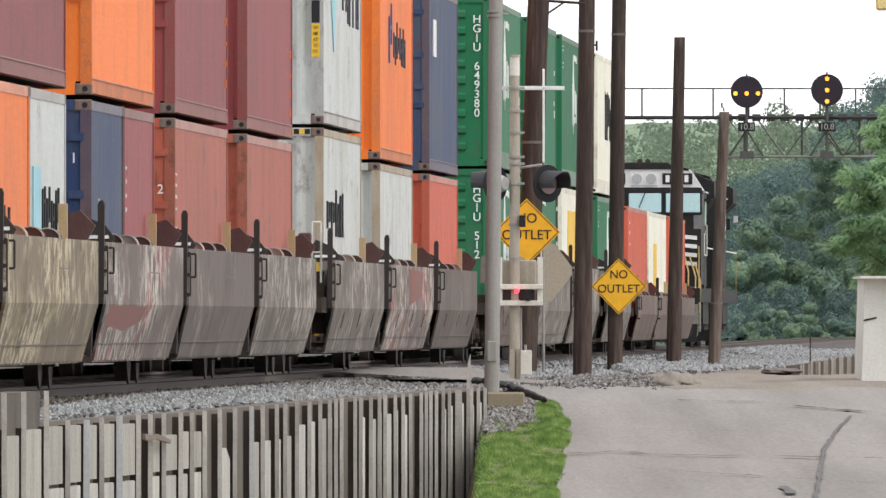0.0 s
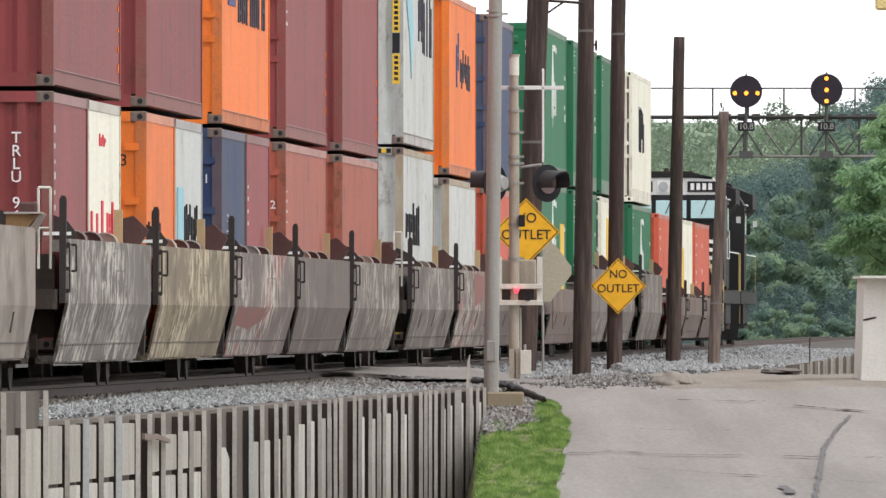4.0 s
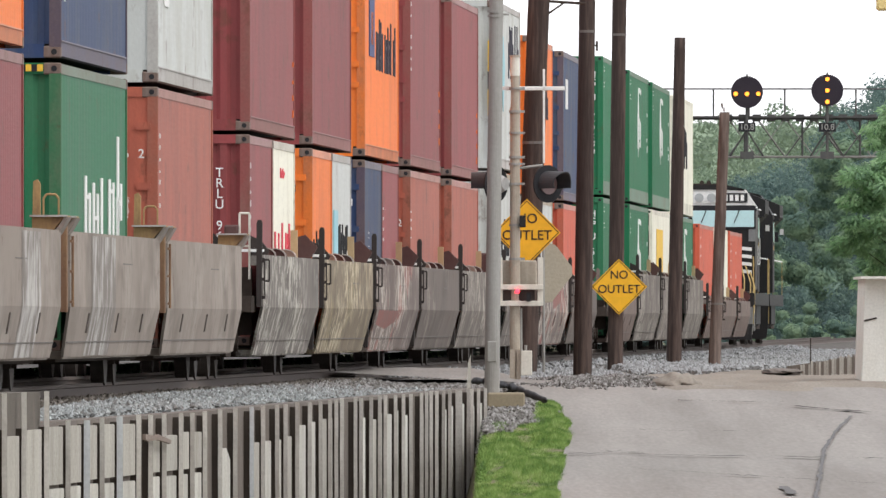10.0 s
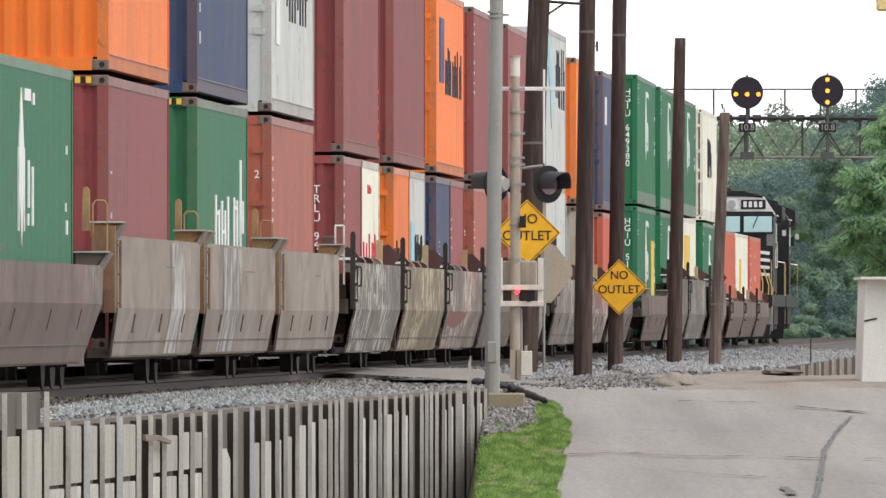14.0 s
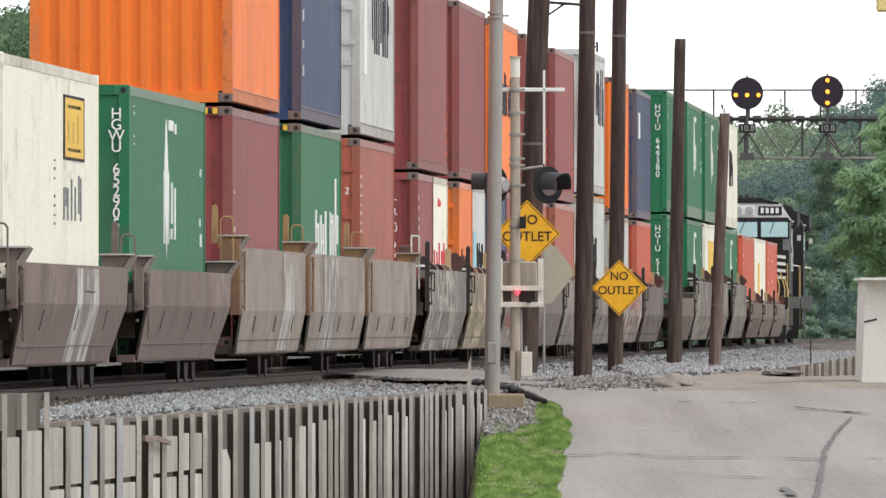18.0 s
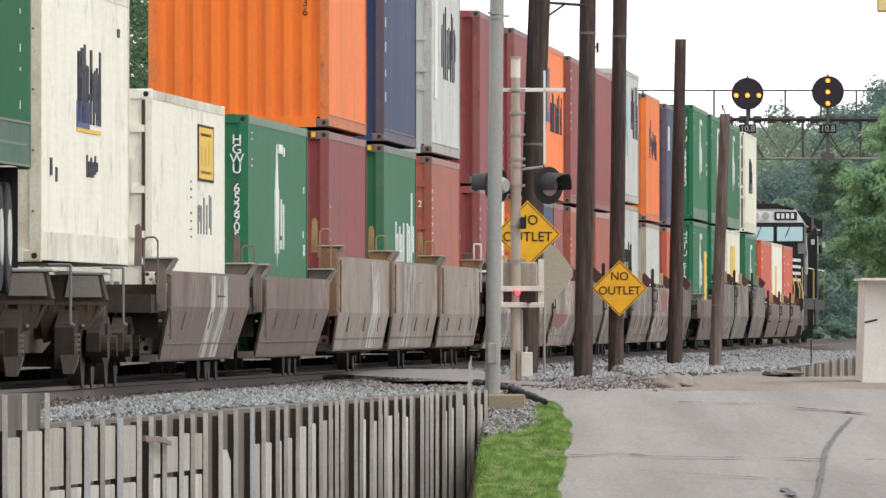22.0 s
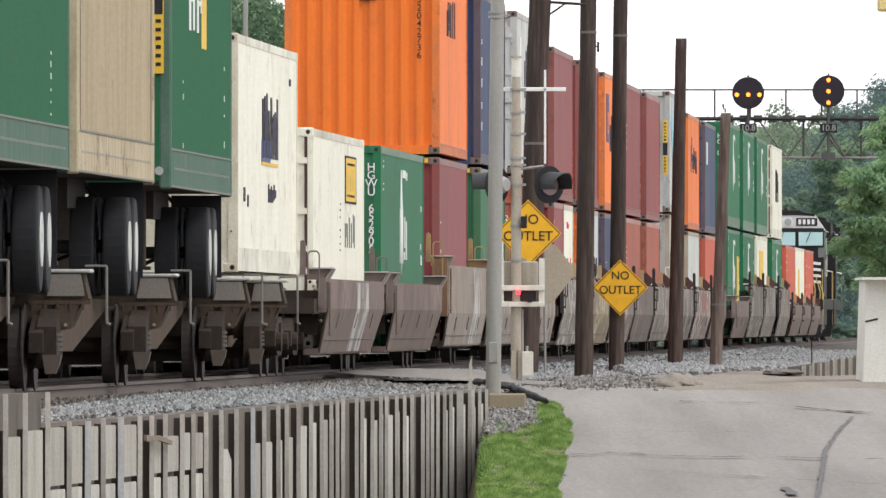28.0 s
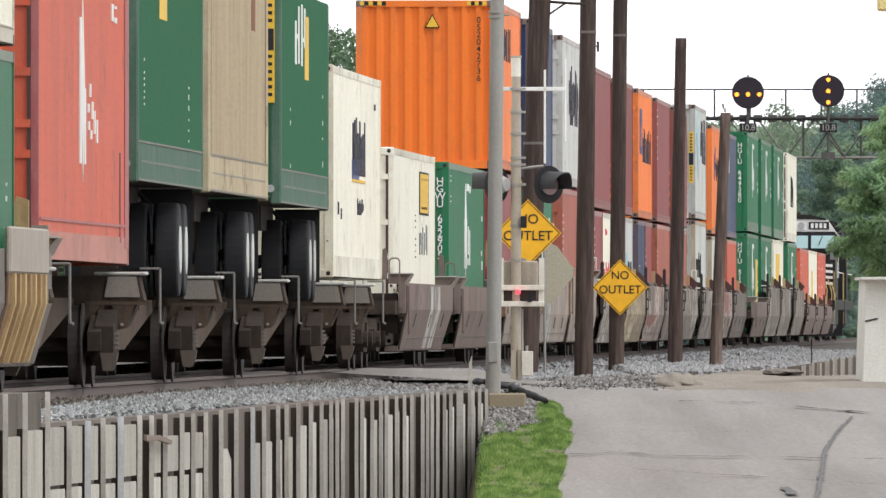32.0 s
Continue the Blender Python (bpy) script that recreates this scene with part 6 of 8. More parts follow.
def side_frame(bm):
    prism(bm, [(-1.2, 0.36), (-1.2, 0.56), (-0.55, 0.74), (0.55, 0.74), (1.2, 0.56), (1.2, 0.36), (0.95, 0.36), (0.5, 0.24), (-0.5, 0.24), (-0.95, 0.36)], 0, -0.07, 0.07)


def springs(bm):
    for k in (-0.16, 0, 0.16):
        for i in range(5):
            tube(bm, (0, k, 0.3 + i * 0.05), (0, k, 0.325 + i * 0.05), 0.07, n=10)


WHEELS = []


def truck(car, y, rolling=False):
    """A two-axle truck under a car at the distance y from its middle."""
    t = shared("truck", 0, lambda bm: box(bm, -1.1, 1.1, -0.2, 0.2, 0.42, 0.66), GRIME, car, Matrix.Translation((0, y, 0)))
    for sx in (-1, 1):
        shared("side_frame", 0, side_frame, GRIME, t, Matrix.Translation((sx * 1.0, 0, 0)))
        shared("springs", 0, springs, mat("rusty_spring", (0.1, 0.08, 0.066), 0.7, amount=0.5), t, Matrix.Translation((sx * 1.03, 0, 0)))
    for sy in (-0.45, 0.45):
        shared("brake_beam", 0, lambda bm: prism(bm, [(-0.95, 0.2), (0.95, 0.2), (0.95, 0.32), (0, 0.46), (-0.95, 0.32)], 1, -0.06, 0.06), GRIME, t, Matrix.Translation((0, sy, 0)))
    for sy in (-0.89, 0.89):
        for sx in (-1, 1):
            w = shared("wheel", sx, wheel, STEELW, t, pose(sx * 0.79, sy, 0.42, 0, 0, 0 if sx < 0 else 180))
            if rolling:
                WHEELS.append((w, 0.42))
        shared("axle", 0, lambda bm: tube(bm, (-0.85, 0, 0), (0.85, 0, 0), 0.08, n=10), GRIME, t, Matrix.Translation((0, sy, 0.42)))
        for sx in (-1, 1):
            shared("bearing_box", 0, lambda bm: tube(bm, (-0.12, 0, 0), (0.12, 0, 0), 0.12, n=10), GRIME, t, Matrix.Translation((sx * 1.02, sy, 0.42)))


# ---- well cars ----
def well_unit(s, length, ztop, fold, kind, label, gap, trucks=(), slant=0.0, material=WELL, streak=None, x1=1.31, low=0.26, slots=False, patch=None, end_loop=False):
    """One articulated unit with folded steel sides; kind: brown or yellow container guides, or plain."""
    ob = thing("well_car", label, "well car", group="well car units")
    on_train(ob, s)
    L2 = length / 2
    x0 = 1.46
    for sx in (1, -1):
        def plate(bm):
            k = slant
            out = [(x0, -L2, ztop), (x0, L2, ztop), (x0, L2 - k * 0.2, fold), (x1, L2 - 0.35 - k, low), (x1, -L2 + 0.35 + k * 0.4, low), (x0, -L2 + k * 0.1, fold)]
            vs = [bm.verts.new((sx * x, y, z)) for x, y, z in out]
            bm.faces.new((vs[0], vs[1], vs[2], vs[5]))
            bm.faces.new((vs[5], vs[2], vs[3], vs[4]))
            bmesh.ops.recalc_face_normals(bm, faces=bm.faces)
            bmesh.ops.solidify(bm, geom=bm.faces[:], thickness=0.03)
        shared("side_panel", (length, ztop, fold, sx, slant, x1, low), plate, material, ob)
        shared("top_chord", (length, ztop, sx), lambda bm: box(bm, min(sx * 1.3, sx * 1.44), max(sx * 1.3, sx * 1.44), -L2 + 0.02, L2 - 0.02, ztop - 0.13, ztop - 0.01), material, ob)
        shared("sill", (length, sx, x1, low), lambda bm: box(bm, min(sx * 1.1, sx * (x1 - 0.02)), max(sx * 1.1, sx * (x1 - 0.02)), -L2 + 0.5, L2 - 0.5, low - 0.02, low + 0.06), material, ob)
    shared("well_floor", length, lambda bm: box(bm, -1.25, 1.25, -L2 + 1.0, L2 - 1.0, 0.26, 0.34), GRIME, ob)
    for sy in (-1, 1):
        shared("bulkhead", (ztop,), lambda bm: box(bm, -1.3, 1.3, -0.05, 0.05, 0.5, ztop - 0.15), GRIME, ob, Matrix.Translation((0, sy * (L2 - 0.45), 0)))
        shared("end_platform", (gap,), lambda bm: box(bm, -1.35, 1.35, -gap / 2, gap / 2, 0.78, 0.98), GRIME, ob, Matrix.Translation((0, sy * (L2 + gap * 0.25 - 0.2), 0)))
    gm = GUIDE if kind == "brown" else YGUIDE if kind == "yellow" else WELLT
    if kind == "brown":
        for sy in (-1, 1):
            def flap(bm):
                if sy > 0:
                    prism(bm, [(1.06, 0.0), (1.4, 0.0), (1.5, 0.17), (1.34, 0.33), (1.12, 0.27), (1.04, 0.12)], 1, -0.05, 0.05)
                else:
                    prism(bm, [(1.06, 0.0), (1.42, 0.0), (1.46, 0.07), (1.36, 0.2), (1.14, 0.3), (1.04, 0.16)], 1, -0.05, 0.05)
            # the near-end guide is coloured black to paint the shade it stands in
            shared("corner_guide", sy, flap, gm if sy > 0 else DARK, ob, Matrix.Translation((0.0, sy * (L2 - (1.6 if sy < 0 else 1.2)), ztop - 0.02)))
            if sy > 0:
                shared("timber_block", 0, lambda bm: box(bm, 1.14, 1.23, -0.05, 0.05, -0.1, 0.36), mat("bare_timber", (0.5, 0.36, 0.2), 0.8, amount=0.4), ob, Matrix.Translation((0.1, L2 - 3.2, ztop)))
            else:
                shared("guide_edge", 0, lambda bm: box(bm, 1.12, 1.4, -0.07, -0.052, 0.04, 0.075), WHITE, ob, Matrix.Translation((0, -L2 + 1.6, ztop)))
            shared("corner_guide", 2, lambda bm: prism(bm, [(-1.06, 0.0), (-1.46, -0.14), (-1.5, 0.0), (-1.24, 0.3), (-1.1, 0.32)], 1, -0.05, 0.05), gm, ob, Matrix.Translation((-0.02, sy * (L2 - 0.05), ztop + 0.04)))
        def stand(bm):
            prism(bm, [(1.41, fold), (1.47, fold), (1.48, ztop + 0.38), (1.465, ztop + 0.42), (1.43, ztop + 0.42), (1.41, ztop + 0.38)], 1, -0.06, 0.06)
            tube(bm, (1.5, 0.16, 0.95), (1.5, 0.16, ztop - 0.05), 0.01, n=6)
            tube(bm, (1.44, 0.16, ztop - 0.05), (1.5, 0.16, ztop - 0.05), 0.01, n=6)
            tube(bm, (1.44, 0.16, 0.95), (1.5, 0.16, 0.95), 0.01, n=6)
            for k in range(3):
                box(bm, 1.46, 1.51, -0.02, 0.02, ztop - 0.1 - 0.22 * k, ztop - 0.06 - 0.22 * k)
        shared("end_ladder", (ztop, fold), stand, DARK, ob, Matrix.Translation((0, -L2 - gap / 2 + 0.05, 0)), "black ladder post between the wells")
        for q, k in enumerate((-0.3, -0.12, 0.06)):
            def arch(bm):
                arc = [(math.cos(math.pi * (1 - i / 8)), math.sin(math.pi * (1 - i / 8))) for i in range(9)]
                prism(bm, [(1.34 + 0.13 * a, 0.11 * b - 0.02) for a, b in arc], 1, -0.05, 0.3)

            def rim(bm):
                arc = [(math.cos(math.pi * (0.75 - i / 8)), math.sin(math.pi * (0.75 - i / 8))) for i in range(7)]
                prism(bm, [(1.34 + 0.134 * a, 0.114 * b - 0.02) for a, b in arc] + [(1.34 + 0.122 * a, 0.102 * b - 0.02) for a, b in reversed(arc)], 1, -0.08, -0.052)
            pale = (q + round(s)) % 3 == 0
            hd = shared("hold_down", 0, arch, mat("pale_flap", (0.4, 0.31, 0.26), 0.8, amount=0.5) if pale else GUIDE, ob, Matrix.Translation((0, k * length, ztop + 0.01)), "brown half-round flap on the well's edge")
            shared("flap_edge", 0, rim, mat("worn_flap_edge", (0.5, 0.46, 0.42), 0.7, amount=0.5), hd)
        # grab iron and bolts at the near end of the side
        def grab(bm):
            tube(bm, (x0 + 0.05, 0.5, ztop - 0.32), (x0 + 0.05, 0.5, ztop - 0.06), 0.012, n=6)
            tube(bm, (x0, 0.5, ztop - 0.06), (x0 + 0.05, 0.5, ztop - 0.06), 0.012, n=6)
            tube(bm, (x0, 0.5, ztop - 0.32), (x0 + 0.05, 0.5, ztop - 0.32), 0.012, n=6)
        shared("grab_iron", (ztop,), grab, DARK, ob, Matrix.Translation((0, -L2, 0)))

        def bracing(bm):
            prism(bm, [(1.36, 0.3), (1.41, 0.3), (1.43, fold), (1.44, ztop), (1.36, ztop), (1.34, fold)], 1, -0.1, 0.1)
        shared("end_frame", (ztop, fold), bracing, DARK, ob, Matrix.Translation((-0.03, L2 + 0.12, 0)), "dark end frame beside the platform")
    else:
        for sy in (-1, 1):
            def tray(bm):
                prism(bm, [(1.14, 0.0), (1.46, 0.0), (1.34, -0.14), (1.14, -0.14)], 1, -0.28, 0.28)
                box(bm, 1.12, 1.48, -0.31, 0.31, 0.0, 0.016)
            tr = shared("walkway_bracket", 0, tray, gm, ob, Matrix.Translation((0.05, sy * (L2 + 0.05), ztop + 0.13)), "yellow-brown bracket with a step")
            shared("bracket_lip", 0, lambda bm: box(bm, 1.12, 1.49, -0.33, -0.312, 0.002, 0.02), mat("lip_white", (0.5, 0.49, 0.46), 0.6, amount=0.5), tr, None, "worn pale lip")
            shared("bracket_end", 0, lambda bm: prism(bm, [(1.46, 0.0), (1.5, 0.0), (1.4, -0.17), (1.35, -0.16)], 1, -0.3, 0.3), mat("bracket_grey", (0.3, 0.265, 0.235), 0.8, dirt=(0.2, 0.15, 0.11), amount=0.6, scale=3), tr, None, "pale grey end plate")
            shared("bracket_bolt", 0, lambda bm: [tube(bm, (1.18 + 0.1 * q, -0.3, -0.17), (1.18 + 0.1 * q, -0.26, -0.17), 0.022, n=8) for q in range(3)], DARK, tr)
            shared("walkway_bracket", 1, lambda bm: prism(bm, [(-0.9, 0.0), (-1.5, 0.0), (-1.28, -0.2), (-0.9, -0.2)], 1, -0.28, 0.28), gm, ob, Matrix.Translation((-0.05, sy * (L2 + 0.05), ztop + 0.16)))
        def stand(bm):
            prism(bm, [(0.0, 0), (0.08, 0), (0.08, 0.42), (0.05, 0.46), (0.01, 0.44)], 1, -0.04, 0.04)
        shared("locating_post", 0, stand, gm, ob, Matrix.Translation((1.12, -L2 - gap * 0.35, ztop + 0.05)), "rusty locating post")

        def loop(bm):
            pts = [(0.0, 0.0), (0.0, 0.3), (0.03, 0.34), (0.12, 0.34), (0.15, 0.3), (0.15, -0.25)]
            for a, b in zip(pts, pts[1:]):
                tube(bm, (a[0], 0, a[1]), (b[0], 0, b[1]), 0.011, n=6)
        shared("hand_loop", 0, loop, gm, ob, Matrix.Translation((1.24, -L2 - gap * 0.45, ztop + 0.02)), "bent handrail loop")
        def ladder(bm):
            box(bm, 1.22 if kind == "yellow" else 1.36, 1.46, -0.1, 0.1, fold - 0.05, ztop + (0.1 if kind == "yellow" else 0.02))
            for k in range(6):
                tube(bm, (1.3 + 0.1 * (k % 2), -0.12, ztop - 0.1 - 0.09 * k), (1.3 + 0.1 * (k % 2), -0.1, ztop - 0.1 - 0.09 * k), 0.018, n=8)
            for k in range(3):
                tube(bm, (1.49, 0.1, ztop - 0.1 - 0.3 * k), (1.49, 0.36, ztop - 0.1 - 0.3 * k), 0.014, n=6)
            tube(bm, (1.5, 0.24, ztop - 0.75), (1.5, 0.24, ztop - 0.05), 0.015, n=6)
        shared("end_post", (ztop, fold, kind), ladder, RUSTY if kind == "yellow" else gm, ob, Matrix.Translation((0, -L2 - gap * 0.3, 0)), "rusty yellow end post")
    for k in (-0.3, 0.02, 0.3) if kind != "brown" or slots else ():
        def slot(bm):
            u = 0.72
            box(bm, x1 + (x0 - x1) * u - 0.01, x1 + (x0 - x1) * u + 0.012, -0.04, 0.04, fold - 0.26, fold - 0.06)
            for v in bm.verts:
                v.co.x += (v.co.z - (fold - 0.16)) * (x0 - x1) / (fold - low)
        shared("drain_slot", (fold, x1, low), slot, mat("stain_brown", (0.1, 0.08, 0.068), 0.8, amount=0.5), ob, Matrix.Translation((0, k * length, 0)))
    def seam(bm):
        u = 0.3
        za, xa = low + (fold - low) * u, x1 + (x0 - x1) * u
        box(bm, xa - 0.006, xa + 0.008, -L2 + 0.4 + slant * 0.5, L2 - 0.4 - slant * 0.75, za - 0.006, za + 0.006)
    shared("lower_seam", (length, slant, fold, x1, low), seam, mat("stain_brown", (0.1, 0.08, 0.068)), ob)
    shared("stencil_edge", kind, lambda bm: box(bm, x0 + 0.001, x0 + 0.004, -0.9, 0.9, ztop - 0.3, ztop - 0.288), mat("stain_brown", (0.1, 0.08, 0.068)), ob, Matrix.Translation((0, 0.12 * length, 0)))
    for y in trucks:
        truck(ob, y, 60 < s < 200)
    if end_loop:
        def tall_loop(bm):
            for x in (1.2, 1.32):
                tube(bm, (x, 0, ztop - 0.3), (x, 0, ztop + 0.5), 0.014, n=8)
            tube(bm, (1.2, 0, ztop + 0.5), (1.32, 0, ztop + 0.5), 0.014, n=8)
            tube(bm, (1.2, 0, ztop + 0.1), (1.32, 0, ztop + 0.1), 0.012, n=8)
        shared("grab_loop", ztop, tall_loop, CREAMW, ob, Matrix.Translation((0, -L2 - gap * 0.45, 0)), "white grab loop")
        shared("brake_cabinet", ztop, lambda bm: (box(bm, 1.02, 1.19, -0.2, 0.2, ztop - 0.1, ztop + 0.36), bevel(bm, 0.02)), GUIDE, ob, Matrix.Translation((0, -L2 - gap * 0.4, 0)), "dark brown cabinet")
        shared("hand_brake_wheel", 0, lambda bm: (tube(bm, (0, -0.02, 0), (0, 0.02, 0), 0.16, n=20), tube(bm, (0, -0.05, 0), (0, -0.02, 0), 0.05, n=10)), DARK, ob, Matrix.Translation((0.8, -L2 - gap * 0.42, ztop + 0.12)), "black hand brake wheel")
    if patch:
        a, b, u = -L2 + patch[0] * length, -L2 + patch[1] * length, patch[2]
        bm = bmesh.new()
        if u:
            pts = [(x0 + 0.003, a, ztop - 0.04), (x0 + 0.003, b, ztop - 0.08), (x0 + 0.003, b - 0.6, fold + 0.2), (x0 + 0.003, a + 0.3, fold + 0.05)]
        else:
            pts = [(x1 + 0.006, a + 0.2, low + 0.05), (x0 + 0.002, a, fold - 0.01), (x0 + 0.002, b, fold - 0.02), (x1 + 0.006, b - 0.9, low + 0.08)]
        bm.faces.new([bm.verts.new(c) for c in pts])
        part("paint_patch", bm, mat("faded_pink_paint", (0.3, 0.14, 0.125), 0.8, dirt=(0.2, 0.16, 0.145), amount=0.6, stretch=(1, 2.5, 1.8), cut=(0.45, 0.62), spec=0.1), ob, "faded pink paint patch")
    if streak:
        bm = bmesh.new()
        a, b = -L2 + streak[0] * length, -L2 + streak[1] * length
        for u0, u1 in ((0, 1.0),):
            ya, yb = a + (b - a) * u0, a + (b - a) * u1
            top = [bm.verts.new((x0 + 0.004, y, ztop - 0.03)) for y in (ya, yb)]
            mid = [bm.verts.new((x0 + 0.004, y, fold)) for y in (ya + 0.05, yb + 0.05)]
            foot = [bm.verts.new((x1 + 0.005, y, low + 0.01)) for y in (ya, yb)]
            bm.faces.new((top[0], top[1], mid[1], mid[0]))
            bm.faces.new((mid[0], mid[1], foot[1], foot[0]))
        part("paint_streak", bm, mat("streaked_white", (0.5, 0.48, 0.45), 0.8, dirt=(0.2, 0.172, 0.15), amount=1.0, stretch=(1, 1.8, 1.3), cut=(0.44, 0.56)), ob, "pale streaks of spilt paint")
    return ob


for i, s in enumerate(A):
    c = s - FT40 / 2
    well_unit(c, 15.3, 1.48, 0.84, "brown", "weathered grey well car unit with brown container guides", 1.35, (-8.35,) + ((7.3,) if i == 4 else ()), material=(WELL_PALE, WELL_TAN, WELL_PINK, WELL_PLAIN, WELL)[i], patch=(0.05, 0.5, 0) if i == 2 else None, end_loop=i == 0)
for i, s in enumerate((359.3, 377.9, 396.7)):
    well_unit(s - FT40 / 2, 16.2, 1.48, 0.84, "brown", "weathered grey well car unit with brown container guides", 2.2, (-9.2,) + ((8.5,) if i == 2 else ()), material=(WELL, WELL_PINK, WELL_PLAIN)[i], slots=True, patch=(0.4, 0.75, 1) if i == 1 else None, end_loop=i == 0)
well_unit(427.8 - FT53 / 2, 18.4, 1.27, 0.84, "taupe", "taupe well car with low sides and brackets", 1.8, (-10.1, 9.6), material=WELLT)
for s in (448.2, 467.8, 491.8):
    well_unit(s - FT53 / 2, 17.9, 1.72, 0.86, "brown", "grey well car unit with high sides and dark brackets", 1.9, (-9.9, 9.2))
for s in (515.0, 532.6, 551.5):
    well_unit(s - FT53 / 2, 16.4, 1.25, 0.82, "brown", "grey well car with low sides", 1.5, (-8.6,), material=WELLT)
for i, s in enumerate(C):
    well_unit(s - FT40 / 2 - 0.2, 16.7, 1.56, 0.81, "yellow", "pale grey well car unit with rusty yellow posts and brackets", 1.75, (-9.2,) + ((8.2,) if i == 2 else ()), material=WELLB, streak=((0.62, 0.8), (0.22, 0.48), None)[i], x1=1.37, low=0.31)
for s, n in ((194.3, 0), (172.3, 1)):
    well_unit(s - FT53 / 2 + 0.2, 18.2, 1.24, 0.85, "taupe", "taupe single well car with slanted lower sides", 2.6, (-10.2, 9.4), slant=0.9, material=WELLT, streak=(0.48, 0.7) if n else None)
well_unit(65.2 - FT40 / 2 + 0.3, 15.6, 1.35, 0.84, "yellow", "grey well car with rusty yellow end framing", 1.6, (8.6,), material=WELL)


for ob, s16, z in MOVERS:
    if ob["label"].startswith("grey well car with rusty yellow"):
        def lean(bm, x, y0, y1, w):
            """A plate that follows the folded side, from the sill down to the bottom."""
            rows = [(1.47, 1.12), (1.47, 0.84), (1.3, 0.28)]
            prism(bm, [(x + a, b) for a, b in rows] + [(x + a + w, b) for a, b in reversed(rows)], 1, y0, y1)
        bm = bmesh.new()
        lean(bm, 0.0, 0.5, 6.3, 0.02)
        part("end_plate", bm, RUSTY, ob, "rusty brown end plate")
        for k in range(7):
            bm = bmesh.new()
            lean(bm, 0.022, 0.9 + k * 0.8, 1.15 + k * 0.8, 0.035)
            part("end_strut", bm, YGUIDE if k % 2 else mat("worn_yellow", (0.5, 0.36, 0.17), 0.8, dirt=(0.26, 0.15, 0.08), amount=0.8, scale=3), ob, "rusty yellow end strut")
        bm = bmesh.new()
        box(bm, 1.462, 1.52, 0.4, 6.4, 1.12, 1.56)
        bevel(bm, 0.02)
        part("end_sill", bm, mat("pale_sill", (0.4, 0.36, 0.31), 0.8, dirt=(0.2, 0.15, 0.11), amount=0.7, scale=2), ob, "pale end sill")
        bm = bmesh.new()
        prism(bm, [(0.95, 1.5), (1.32, 1.5), (1.32, 1.84), (1.2, 1.88), (1.16, 1.7), (1.0, 1.66)], 1, 6.4, 6.5)
        part("yellow_gusset", bm, mat("worn_yellow", (0.5, 0.36, 0.17)), ob, "yellow gusset plate")
        bm = bmesh.new()
        box(bm, 1.34, 1.5, 6.5, 6.7, 1.4, 1.6)
        part("step_box", bm, WELLB, ob)


